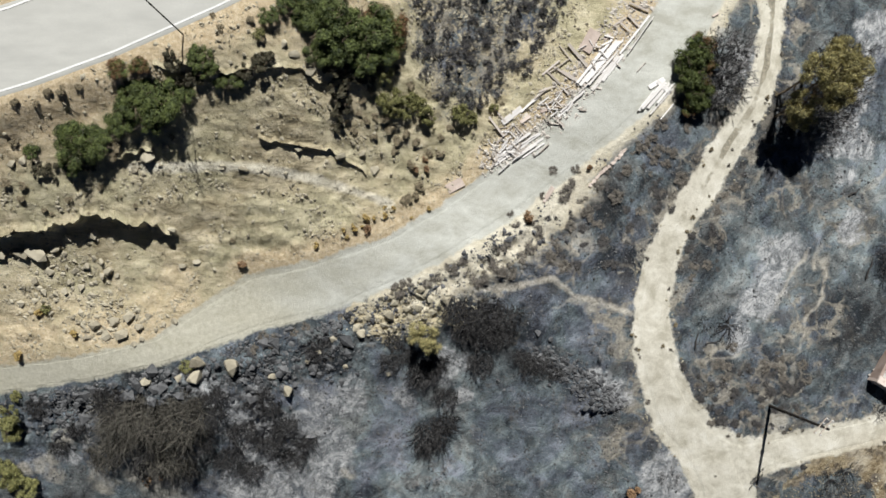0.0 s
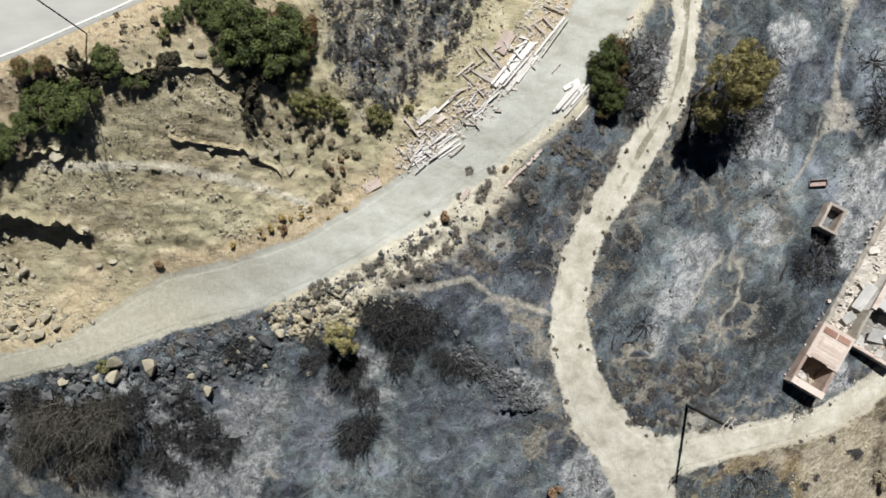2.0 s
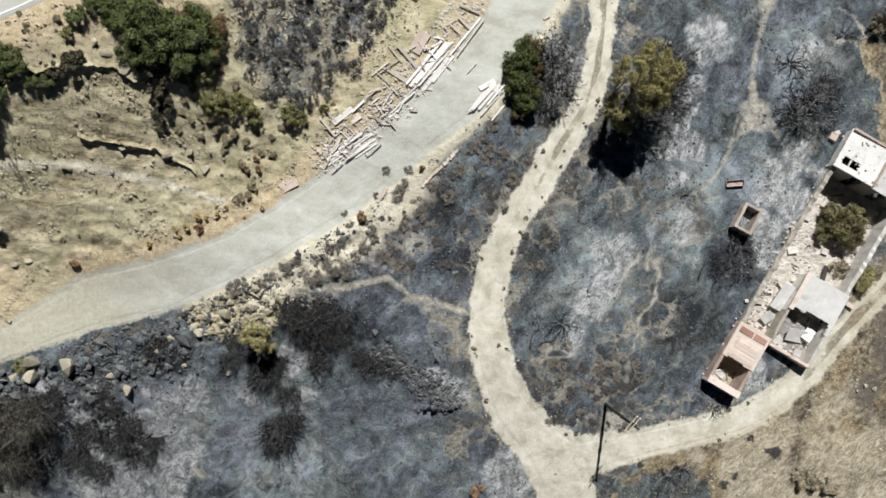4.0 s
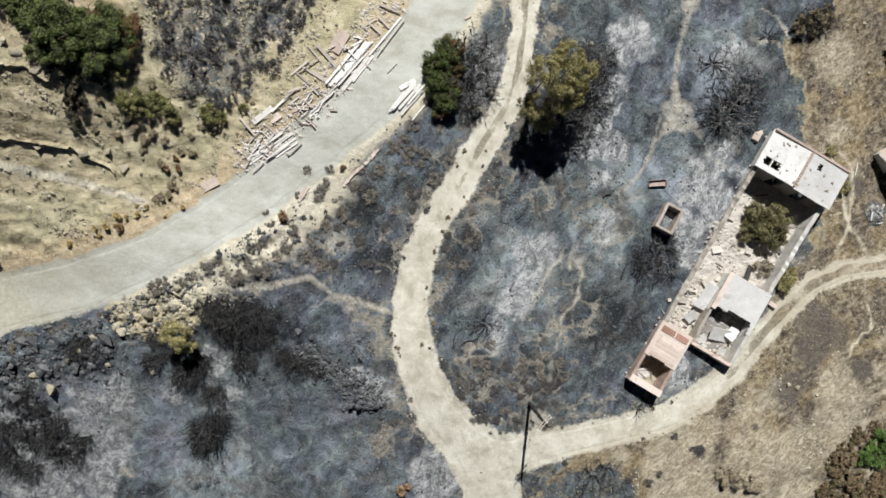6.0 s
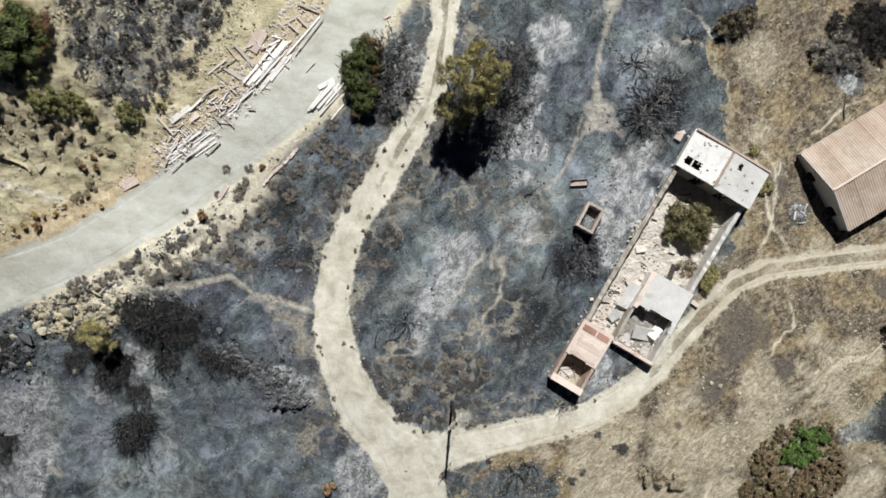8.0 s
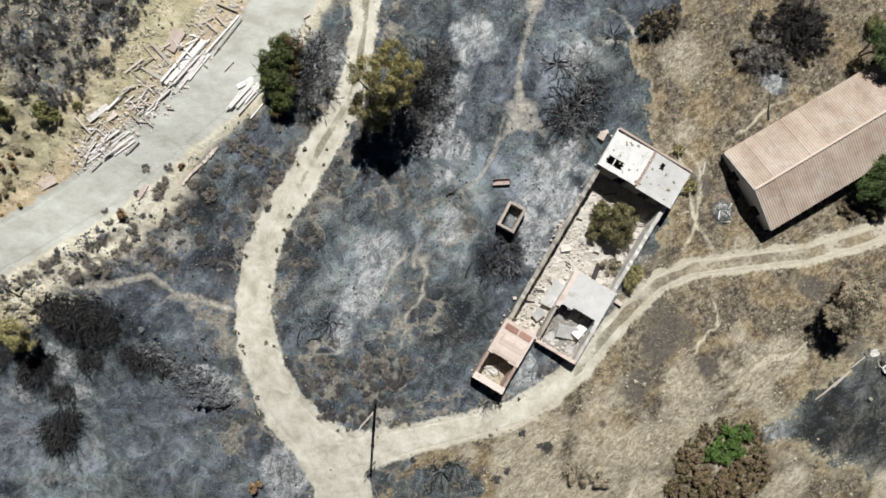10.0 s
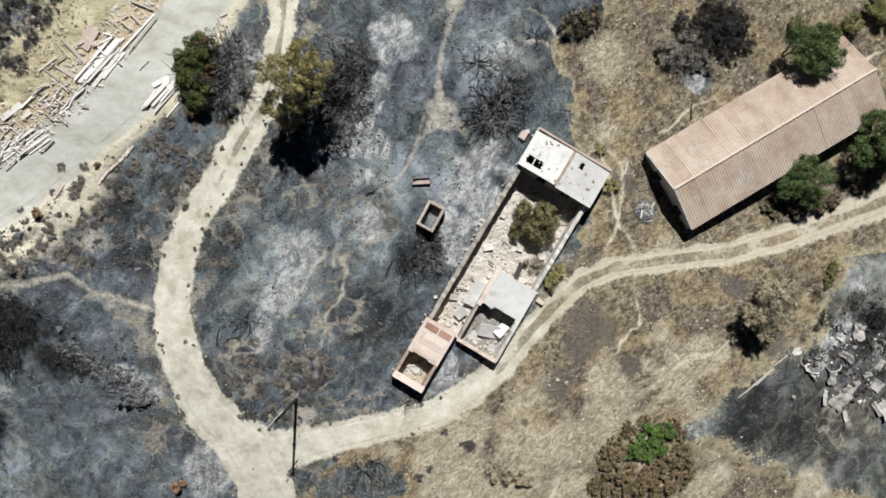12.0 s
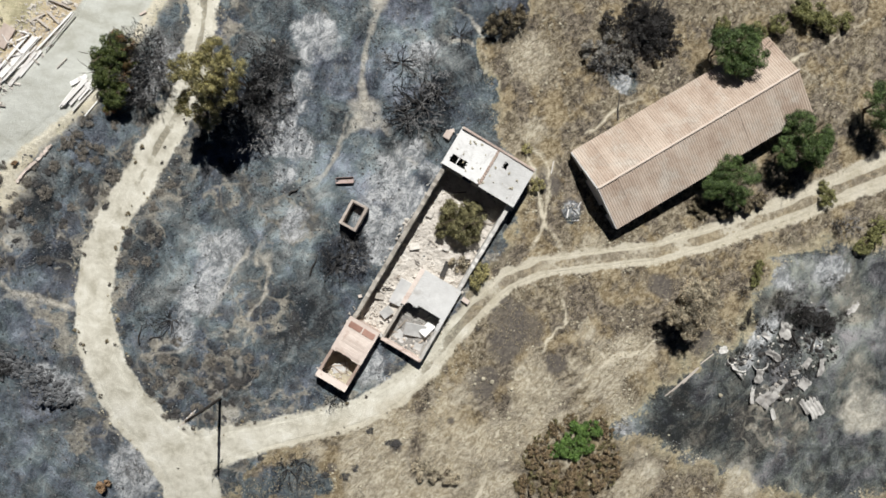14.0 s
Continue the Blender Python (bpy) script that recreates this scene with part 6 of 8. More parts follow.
# ---- power poles ----
def power_pole(x, y, tall, turn, girth):
    z = hgt(x, y)
    top = new("power_pole")
    top.matrix_basis = pose(x, y, z - 0.3, 0, 0, turn)
    tagged(top, "blackened wooden power pole with weathered crossarms and white insulators", "pole")
    b = bmesh.new()
    tube(b, [(0, 0, 0), (0, 0, tall * 0.35), (0, 0, tall * 0.7), (0, 0, tall + 0.3)], [girth, girth * 0.93, girth * 0.85, girth * 0.72], 10)
    part("shaft", b, POLE_WOOD, top)
    for h in (tall * 0.42, tall * 0.62):
        b = bmesh.new()
        tube(b, [(0, 0, h - 0.06), (0, 0, h + 0.06)], [girth * 1.25, girth * 1.25], 10)
        part("band", b, CHAR, top, "dark metal band")
    for h in (tall + 0.10, tall - 0.55):
        b = bmesh.new()
        block(b, (-0.85, 0.10, h - 0.035), (0.85, 0.17, h + 0.035), 0.008)
        arm = part("crossarm", b, OLD_TIMBER, top, "weathered grey crossarm")
        for ox in (-0.75, 0.25, 0.75):
            b = bmesh.new()
            tube(b, [(ox, 0.135, h + 0.03), (ox, 0.135, h + 0.10), (ox, 0.135, h + 0.13), (ox, 0.135, h + 0.21), (ox, 0.135, h + 0.25)], [0.012, 0.02, 0.05, 0.045, 0.02], 8)
            part("insulator", b, PORCELAIN, arm, "white porcelain insulator")
    for s in (-1, 1):
        b = bmesh.new()
        tube(b, [(0.05 * s, 0.12, tall - 0.5), (0.50 * s, 0.12, tall + 0.05)], [0.014, 0.014], 5)
        part("brace", b, POLE_WOOD, top)
    return top


power_pole(29.67, -12.36, 8.15, 48, 0.15)
power_pole(-21.4, 18.9, 8.45, 120, 0.055)

# ---- heap of buckled sheets and charred scrap in the south-east ----
def tin_sheet(seed, w, h, ribs, crumple):
    """A torn roofing sheet: ribs run along its length, over a few sharp folds and dents."""
    rng = random.Random(seed)
    n, m = 30, 24
    folds = sorted(rng.uniform(-0.45, 0.45) for _ in range(3))
    tilt = [rng.uniform(-0.9, 0.9) for _ in range(4)]
    vs, fs = [], []
    for i in range(n + 1):
        for j in range(m + 1):
            a, b = i / n - 0.5, j / m - 0.5
            z, at = 0.0, -0.5
            for f, t in zip(folds + [0.5], tilt):
                z += t * max(0.0, min(b, f) - at) * h * 0.5 * crumple
                at = f
            torn = 0.10 * noise.noise(Vector((b * 7.0, seed * 1.7, 1))) * (1 if abs(a) > 0.45 else 0)
            dent = crumple * (0.30 * abs(noise.noise(Vector((a * w * 0.9 + seed, b * h * 0.9, 0)))) + 0.10 * noise.noise(Vector((a * w * 2.6, b * h * 2.6, seed))))
            bend = 0.18 * crumple * w * noise.noise(Vector((a * 1.6, seed * 0.7, 5)))
            vs.append((w * (a + torn), h * b * (1 + 0.35 * crumple * noise.noise(Vector((a * 3.0, seed, 2)))) + bend, z + dent + 0.035 * math.sin(ribs * b * 6.2832) + 0.12 * crumple))
    for i in range(n):
        for j in range(m):
            a = i * (m + 1) + j
            fs.append((a, a + m + 1, a + m + 2, a + 1))
    return arrays("buckled_sheet", vs, fs, SHEET)


for k, (x, y, w, h, turn, ribs, crumple) in enumerate([
    (86.4, -12.9, 3.9, 1.6, 52, 2, 1.0), (91.3, -14.6, 2.6, 1.7, -58, 4, 0.5), (89.8, -12.0, 1.7, 1.2, -36, 0, 0.15),
    (90.0, -14.4, 2.6, 0.4, -60, 1, 0.3), (87.4, -6.4, 1.7, 1.2, 70, 0, 0.9), (91.9, -10.4, 1.9, 0.7, 80, 1, 0.8), (95.3, -4.1, 1.9, 0.6, 35, 1, 0.8),
    (80.4, -8.3, 0.9, 0.7, 20, 0, 0.6), (90.1, -9.9, 1.2, 0.8, 60, 0, 0.6), (84.4, -11.2, 1.4, 0.8, 75, 1, 1.0), (84.0, -13.0, 2.2, 0.4, 85, 1, 0.7),
    (86.0, -9.0, 1.8, 0.7, -40, 1, 1.0), (82.0, -10.5, 1.6, 0.35, -55, 0, 0.8), (88.7, -10.9, 1.1, 0.5, 15, 1, 0.8), (86.6, -15.4, 1.2, 0.5, -70, 0, 0.6),
    (93.3, -8.4, 0.9, 0.5, 30, 0, 0.7), (85.2, -6.9, 1.0, 0.5, -30, 0, 0.8)]):
    ob = new("buckled_sheet", tin_sheet(k, w, h, ribs, crumple))
    ob.matrix_basis = pose(x, y, hgt(x, y) + 0.03, random.Random(k).uniform(-7, 7), random.Random(k + 9).uniform(-7, 7), turn)
    sol = ob.modifiers.new("thickness", "SOLIDIFY")
    sol.thickness = 0.012
    tagged(ob, "buckled pale tin roofing sheet on burnt ground", "metal sheet", "buckled sheets")


def curled_strip(x, y, radius, start, sweep, seed):
    """A narrow strip of tin standing on edge in a curl."""
    b = bmesh.new()
    rows = []
    for k in range(15):
        a = radians(start + sweep * k / 14)
        r = radius * (1 + 0.12 * noise.noise(Vector((k * 0.4, seed, 0))))
        rows.append([b.verts.new((q * math.cos(a), q * math.sin(a), z)) for q, z in ((r - 0.05, 0.0), (r + 0.06, 0.03), (r + 0.05, 0.14), (r - 0.03, 0.10))])
    for p, q in zip(rows, rows[1:]):
        for i in range(4):
            b.faces.new((p[i], p[(i + 1) % 4], q[(i + 1) % 4], q[i]))
    b.faces.new(rows[0][::-1])
    b.faces.new(rows[-1])
    bmesh.ops.recalc_face_normals(b, faces=b.faces)
    ob = part("tin_strip", b, SHEET)
    ob.matrix_basis = pose(x, y, hgt(x, y) + 0.03)
    return tagged(ob, "curled strip of scorched tin among the debris", "metal strip", "curled strips")


for k, (x, y, r, start, sweep) in enumerate([(83.2, -10.2, 1.2, 130, 120), (82.6, -9.0, 1.6, 190, 90), (84.6, -9.6, 0.9, 200, 150), (90.6, -8.2, 1.1, 20, 110), (93.0, -6.4, 1.3, 60, 90)]):
    curled_strip(x, y, r, start, sweep, k)


def charred_log(x, y, length, turn, r):
    b = bmesh.new()
    tube(b, [(-length / 2, 0, 0), (-length / 6, 0.08, 0.05), (length / 5, -0.06, 0.04), (length / 2, 0.03, 0)], [r, r * 0.9, r * 0.7, r * 0.35], 7)
    ob = part("charred_log", b, CHAR)
    ob.matrix_basis = pose(x, y, hgt(x, y) + r * 0.8, 0, 0, turn)
    return tagged(ob, "blackened fallen trunk lying on burnt ground", "log", "charred logs")


for x, y, ln, turn, r in [
    (69.1, 16.8, 3.0, 88, .07), (71.4, 24.9, 4.6, 38, .14), (89.1, 27.2, 2.6, -60, .15), 
    (73.4, 26.9, 2.6, 70, .12), (83.3, -4.8, 1.8, 80, .10), (88.5, -7.3, 2.2, 120, .12), (87.0, -9.7, 2.0, 40, .1), 
    (90.8, -7.6, 2.4, 75, .12), (38.7, 0.5, 2.0, 70, .09), (49.0, 16.6, 2.2, 100, .08),] + [
    (22.5, -5.9, 2.0, 82, .07), (24.0, -6.3, 1.4, 15, .05), (42.3, 1.1, 2.6, 60, .1), 
    (36.9, 7.5, 1.0, 30, .1), (47.1, 15.4, 2.2, 20, .09),]:
    charred_log(x, y, ln, turn, r)
for x, y, ln, turn, wide in [
    (64.1, 6.5, .9, 30, .8), (64.7, 5.9, .8, -40, .8), (63.8, 5.7, .9, 80, .8), (64.6, 5.0, .7, 10, .8), 
    (65.0, 6.6, .7, 60, .8), (62.2, 10.3, 1.3, 78, .8),]:
    lay_plank(x, y, ln, turn, wide, rng, 0.06)
for x, y, ln, turn, wide in [(76.3, -11.3, 3.6, 42, 1.2), (76.9, -10.9, 2.4, 45, 0.9), (75.0, -12.4, 2.0, 39, 0.8), (78.6, -9.2, 1.8, 36, 0.7)]:
    lay_plank(x, y, ln, turn, wide, rng, 0.08, True)


# ---- plants ----
def crown_mesh(name, seed, lobes, leaves, size, material, tall=0.85, hollow=0.55, spread=0.74, fat=(0.12, 0.34)):
    """A crown of radius about 1 standing on z = 0: many small leaves on the skins of several lobes."""
    rng = np.random.RandomState(seed)
    cs, rs = [], []
    for k in range(lobes):
        a, d = rng.uniform(0, 6.283), spread * math.sqrt(rng.uniform(0, 1))
        r = rng.uniform(*fat)
        cs.append((d * math.cos(a), d * math.sin(a), tall * (0.35 + 0.55 * rng.uniform(0.2, 1) * (1 - 0.55 * d))))
        rs.append(r)
    cs, rs = np.array(cs), np.array(rs)
    pick = rng.choice(lobes, leaves, p=rs ** 2 / np.sum(rs ** 2))
    n = rng.normal(size=(leaves, 3))
    n /= np.linalg.norm(n, axis=1)[:, None]
    n[:, 2] = np.where(rng.uniform(size=leaves) < 0.7, np.abs(n[:, 2]), n[:, 2])
    rad = rs[pick] * (hollow + (1 - hollow) * rng.uniform(0, 1, leaves) ** 0.5) * rng.uniform(0.72, 1.32, leaves)
    p = cs[pick] + n * rad[:, None] * np.array([1, 1, 0.85 * tall])
    p[:, 2] = np.maximum(p[:, 2], 0.03)
    q = n + 0.45 * rng.normal(size=n.shape)
    q /= np.linalg.norm(q, axis=1)[:, None]
    t = np.cross(q, rng.normal(size=n.shape))
    t /= np.linalg.norm(t, axis=1)[:, None]
    b = np.cross(q, t)
    s = size * rng.uniform(0.6, 1.4, leaves)[:, None]
    bend = 0.25 * s * q
    v = np.stack([p - t * s - bend, p - b * s * 0.6, p + t * s - bend, p + b * s * 0.6], 1).reshape(-1, 3)
    f = np.arange(leaves * 4).reshape(-1, 4)
    return arrays(name, v, f, material)


def limbs(rng, base, way, length, radius, depth, out, splay=0.6, kids=3):
    """Branch segments (from, to, radius, radius) of a bare plant."""
    p = base
    steps = 3
    for k in range(steps):
        way = (way + Vector((rng.gauss(0, 0.22), rng.gauss(0, 0.22), rng.gauss(0, 0.14)))).normalized()
        q = p + way * length / steps
        r0, r1 = max(radius * (1 - 0.2 * k), 0.009), max(radius * (1 - 0.2 * (k + 1)), 0.009)
        out.append((p, q, r0, r1))
        if depth > 0 and k > 0:
            for _ in range(kids - 1 if k < steps - 1 else kids):
                w = (way + splay * Vector((rng.gauss(0, 1), rng.gauss(0, 1), rng.gauss(0.1, 0.6)))).normalized()
                limbs(rng, q, w, length * rng.uniform(0.45, 0.7), r1 * 0.72, depth - 1, out, splay, kids)
        p = q


def wood_mesh(name, seed, stems, length, radius, depth, material, lean=0.7, splay=0.6, kids=3, up=0.7):
    rng = random.Random(seed)
    segs = []
    for k in range(stems):
        a = 6.283 * k / stems + rng.uniform(-0.5, 0.5)
        way = Vector((lean * math.cos(a), lean * math.sin(a), up)).normalized()
        limbs(rng, Vector((0.06 * math.cos(a), 0.06 * math.sin(a), 0)), way, length, radius, depth, segs, splay, kids)
    vs, fs = [], []
    for p, q, r0, r1 in segs:
        d = (q - p).to_track_quat("Z", "Y")
        o = len(vs)
        for c, r in ((p, r0), (q, max(r1, 0.004))):
            for i in range(3):
                vs.append(c + d @ Vector((r * math.cos(2.094 * i), r * math.sin(2.094 * i), 0)))
        fs += [(o, o + 1, o + 4, o + 3), (o + 1, o + 2, o + 5, o + 4), (o + 2, o, o + 3, o + 5)]
    return arrays(name, vs, fs, material)


STEMS = [wood_mesh("woody_base", 300 + k, 5, 0.75, 0.045, 1, BARK, 0.6, 0.6, 2) for k in range(3)]
TRUNKS = [wood_mesh("trunk", 310 + k, 2, 0.75, 0.075, 2, BARK, 0.25, 0.6, 2, 1.0) for k in range(3)]


def crowns(name, seed, count, lobes, leaves, size, material, **more):
    return [crown_mesh(name, seed + k, lobes, leaves, size, material, **more) for k in range(count)]


def plant(name, label, category, x, y, r, rng, heads, woods, group="", tall=1.0, wood_label="", lift=0.0):
    """A plant on the ground with woody stems and a leafy crown."""
    top = new(name)
    s = r * rng.uniform(0.92, 1.08)
    top.matrix_basis = pose(x, y, hgt(x, y) - 0.03, 0, 0, rng.uniform(0, 360)) @ Matrix.Diagonal((s, s * rng.uniform(0.76, 1.16), s * tall, 1))
    if heads:
        part("crown", rng.choice(heads), None, top, at=pose(0, 0, lift))
    if woods:
        part("trunk" if "tree" in name else "woody_base", rng.choice(woods), None, top, wood_label, at=Matrix.Diagonal((1, 1, 1 + lift, 1)))
    return tagged(top, label, category, group)


rng = random.Random(41)
BIG_GREEN = crowns("crown", 400, 4, 24, 7000, 0.036, GREEN, hollow=0.65, spread=0.82, fat=(0.15, 0.30))
BIG_HALF = crowns("crown", 410, 3, 32, 6500, 0.037, HALF_BURNT, hollow=0.6, fat=(0.13, 0.30))
for x, y, r in [
    (-25.7, 14.3, 2.1), (-23.8, 14.2, 2.2), (-25.0, 13.2, 1.8), (-27.1, 12.8, 1.5), (-22.6, 14.6, 1.5), 
    (-30.9, 10.6, 2.2), (-29.5, 10.9, 1.6), (-32.0, 11.3, 1.4), (-32.1, 9.3, 1.1), (-20.2, 17.1, 1.2), 
    (-19.8, 16.4, 1.2), (-18.9, 15.8, .9), (-17.6, 15.9, .9), (-35.0, 10.3, .7), (-10.5, 20.3, 2.3), 
    (-8.8, 19.6, 2.6), (-7.0, 20.2, 2.4), (-5.8, 19.1, 1.9), (-9.7, 18.4, 1.9), (-7.6, 18.3, 1.9), 
    (-11.7, 20.6, 1.5), (-11.2, 17.9, 1.3), (-14.6, 20.3, .9), (-13.0, 21.4, 1.2), (-25.0, 14.9, 1.4),]:
    plant("evergreen_shrub", "dense dark green mastic shrub on the unburnt slope", "shrub", x, y, r, rng, BIG_GREEN, STEMS, "green shrubs", 0.68)
for x, y, r in [(-26.5, 16.2, 1.1), (-24.8, 16.5, 1.0), (-5.2, 20.5, 1.6), (-5.0, 19.1, 1.2), (-6.5, 21.3, 1.4)]:
    plant("evergreen_shrub", "green shrub with one side scorched rusty brown", "shrub", x, y, r, rng, BIG_HALF, STEMS, "half scorched shrubs", 0.7)
MID_OLIVE = crowns("crown", 420, 4, 20, 3000, 0.048, OLIVE, hollow=0.6)
for x, y, r in [
    (-5.6, 14.7, 1.0), (-4.1, 15.2, .9), (-2.9, 14.6, 1.2), (-2.4, 13.9, 1.0), (-5.1, 15.5, .8), (-6.3, 15.0, .8), 
    (0.5, 14.3, 1.0), (1.4, 14.0, .8), (3.5, 14.9, .65), (-6.0, 16.9, .9), (-4.4, 14.0, .7), (-43.8, -13.7, 1.5), 
    (-43.8, -15.5, 1.2), (-45.1, -20.7, 1.6), (-43.8, -21.7, 1.3), (-45.6, -19.4, 1.2), (-38.1, -3.0, .6), 
    (-15.5, 19.0, .5), (-5.2, 14.2, .8), (-3.5, 15.3, .7), (-25.0, -8.4, .8), (-42.6, -11.5, .8),]:
    plant("olive_shrub", "low olive-green shrub with dry tips", "shrub", x, y, r, rng, MID_OLIVE, STEMS, "olive shrubs")
YELLOW = crowns("crown", 430, 3, 26, 6000, 0.033, YELLOWED, hollow=0.55, spread=0.85, fat=(0.16, 0.32))
for x, y, r in [(-2.9, -5.7, 1.4), (-3.5, -4.9, .9), (-2.1, -6.3, .9)]:
    plant("yellowed_shrub", "heat-yellowed shrub on the charred bank", "shrub", x, y, r, rng, YELLOW, STEMS, "yellowed shrubs", 1.1, "", 1.0)
TUFT_RUST = crowns("tuft", 440, 3, 7, 520, 0.10, RUST, tall=0.7, spread=0.45)
TUFT_STRAW = crowns("tuft", 445, 3, 7, 520, 0.10, OCHRE, tall=0.7, spread=0.45)
TUFT_DUN = crowns("tuft", 450, 4, 8, 600, 0.095, DUN, tall=0.7, spread=0.5)
TUFT_DARK = crowns("tuft", 455, 4, 14, 850, 0.056, SCRUB, tall=0.6, spread=0.55)
TUFT_GREY = crowns("tuft", 460, 4, 14, 850, 0.056, GREY_SCRUB, tall=0.6, spread=0.55)


def tuft(name, label, heads, spots, group, tall=1.0):
    for x, y, r in spots:
        ob = new(name, rng.choice(heads))
        r *= 1.3 if "scorched" in name else 1.15 if "track" in name else 1.3
        ob.matrix_basis = pose(x, y, hgt(x, y) - 0.02, 0, 0, rng.uniform(0, 360)) @ Matrix.Diagonal((r, r, r * tall, 1))
        tagged(ob, label, "tuft", group)


tuft("rusty_tuft", "rusty brown dried cushion plant on bare soil", TUFT_RUST, [
    (-19.5, 1.0, .55), (6.6, 5.3, .62), (12.2, 9.7, .38), (-7.9, 4.2, .5), (-3.6, 9.5, .45), (-2.5, 9.6, .45), 
    (-2.7, 10.4, .4), (17.2, -21.5, .8), (17.9, -21.1, .5), (-8.9, 22.4, .3), (-31.3, -20.8, .7), 
    (-29.9, -20.4, .5),], "rusty tufts")
tuft("straw_tuft", "straw-coloured dry cushion plant on dusty soil", TUFT_STRAW, [
    (-8.0, 5.3, .48), (-7.3, 5.2, .3), (-6.4, 5.4, .4), (-5.6, 6.1, .3), (-6.4, 6.2, .25), (-9.1, 4.2, .35), 
    (-10.1, 4.1, .3), (-8.4, 4.4, .25), (-12.7, 2.8, .4), (-9.8, 3.5, .28), (-35.5, -5.3, .5), (-41.4, -7.5, .6), 
    (-38.9, -3.4, .5), (-9.2, 4.5, .3), (-2.4, 6.1, .3), (-4.0, 5.3, .2),], "straw tufts")
tuft("dun_tuft", "dull olive-brown cushion plant on the slope", TUFT_DUN, [
    (-3.9, 9.9, .55), (-1.3, 11.0, .5), (-4.4, 6.9, .7), (-3.1, 8.0, .6), (-3.6, 7.3, .5), (-31.5, 5.6, .42), 
    (-33.0, 6.6, .42), (-35.4, 5.7, .36), (-36.9, 6.6, .45), (-37.9, 7.8, .55), (-36.6, 7.7, .5), 
    (-20.2, 3.2, .32), (-36.3, 11.0, .5), (-27.7, 6.1, .35), (-34.8, 5.4, .3), (-37.0, 4.0, .4), (-28.7, 6.8, .2), 
    (-30.2, 7.6, .4), (-8.3, 13.9, .4), (-7.6, 13.3, .45), (-7.2, 12.2, .5), (-5.7, 12.9, .6), (-5.0, 12.0, .6), 
    (-4.3, 12.5, .5), (-8.0, 14.8, .45), (-6.9, 13.7, .5), (-3.5, 11.9, .5), (-5.3, 11.1, .45), (-1.3, 12.4, .4), 
    (2.2, 15.1, .5), (-0.5, 13.2, .5), (-9.4, 14.2, .4), (-8.8, 12.5, .4), (-2.3, 11.0, .4), (-6.2, 13.6, .5), 
    (-7.2, 15.7, .5), (-6.5, 17.2, .6), (-5.1, 17.6, .5), (-3.9, 16.4, .5), (-16.1, 20.0, .4), (-18.4, 19.3, .4), 
    (-15.4, 18.9, .5), (-19.1, 20.4, .3), (-23.6, 11.6, .4), (-28.0, 10.6, .7), (-28.6, 10.0, .6), 
    (-33.3, 13.6, .4), (-31.2, 14.7, .5), (-34.9, 13.7, .5), (-32.3, 14.5, .5), (-29.9, 15.0, .4), 
    (11.6, 24.7, .4), (4.2, 15.4, .3),], "dun tufts", 0.5)
tuft("scorched_tuft", "scorched grey-brown low shrub beside the road", TUFT_GREY, [
    (-5.1, -1.1, .9), (-4.3, -0.7, .6), (-0.3, 0.6, .8), (1.3, 0.3, .7), (-1.8, -0.1, .7), (2.3, -0.2, 1.0), 
    (4.6, 2.7, .7), (5.9, 1.6, .7), (7.7, 4.0, .7), (10.5, 8.1, .8), (10.0, 7.3, .7), (12.1, 5.7, .9), 
    (14.7, 7.2, .8), (20.6, 8.8, .8), (9.5, 2.4, .45), (3.3, 1.3, .9), (5.0, 0.4, .8), (6.9, 2.5, .7), 
    (-17.2, -6.0, .8), (-18.8, -6.7, .7), (-18.0, -5.6, .6), (13.1, 8.1, .6), (8.9, 9.6, .5), (11.0, 9.6, .5), 
    (15.6, 9.6, .6), (7.9, 7.3, .4), (5.6, 4.5, .5), (6.9, 4.8, .5), (5.1, 5.6, .4), (4.1, 0.4, .8), 
    (0.7, 1.3, .6), (-2.6, -0.6, .6), (3.8, 2.5, .5), (13.8, 9.6, .5), (16.8, 11.6, .8), (17.6, 12.3, .8), 
    (18.6, 13.6, .8), (18.4, 11.3, .7), (19.7, 11.1, .7), (19.2, 10.1, .6), (8.8, 1.7, .6), (10.1, 0.9, .7), 
    (10.5, 4.5, .6), (-15.1, -5.3, .5), (-14.0, -4.7, .5), (-10.8, -3.8, .4),], "scorched tufts", 0.36)
tuft("scorched_tuft", "round charred shrub remains beside the track", TUFT_GREY + TUFT_DARK, [
    (20.9, 8.6, .55), (19.9, 7.3, .5), (22.0, 10.7, .6), (19.9, 6.0, .5), (25.7, 8.1, .6), (24.7, 7.3, .5), 
    (24.1, 5.9, .6), (23.6, 4.5, .5), (26.5, 9.2, .4), (23.1, -11.6, .6), (24.2, -12.5, .6), (25.3, -13.6, .8), 
    (26.6, -13.9, .7), (24.5, -14.0, .6), (27.4, -13.0, .7), (28.5, -14.1, .6), 
    (29.6, -11.0, .8), (31.2, -10.5, .7), (27.9, -10.5, .7), (26.3, -11.0, .7), (27.4, -8.8, .7), (24.7, -8.3, .7), 
    (29.0, -8.3, .6), (30.6, -8.8, .6), (25.8, -6.7, .6), (22.8, -9.4, .4), (23.6, -11.1, .4), (35.2, -18.9, .4), 
    (31.9, -18.7, .4), (33.3, -18.4, .45), (46.3, -17.1, .9), (41.4, -20.3, .6), (42.5, -19.6, .5), 
    (39.7, -20.2, .5), (44.0, -15.7, .5),], "charred tufts", 0.22)
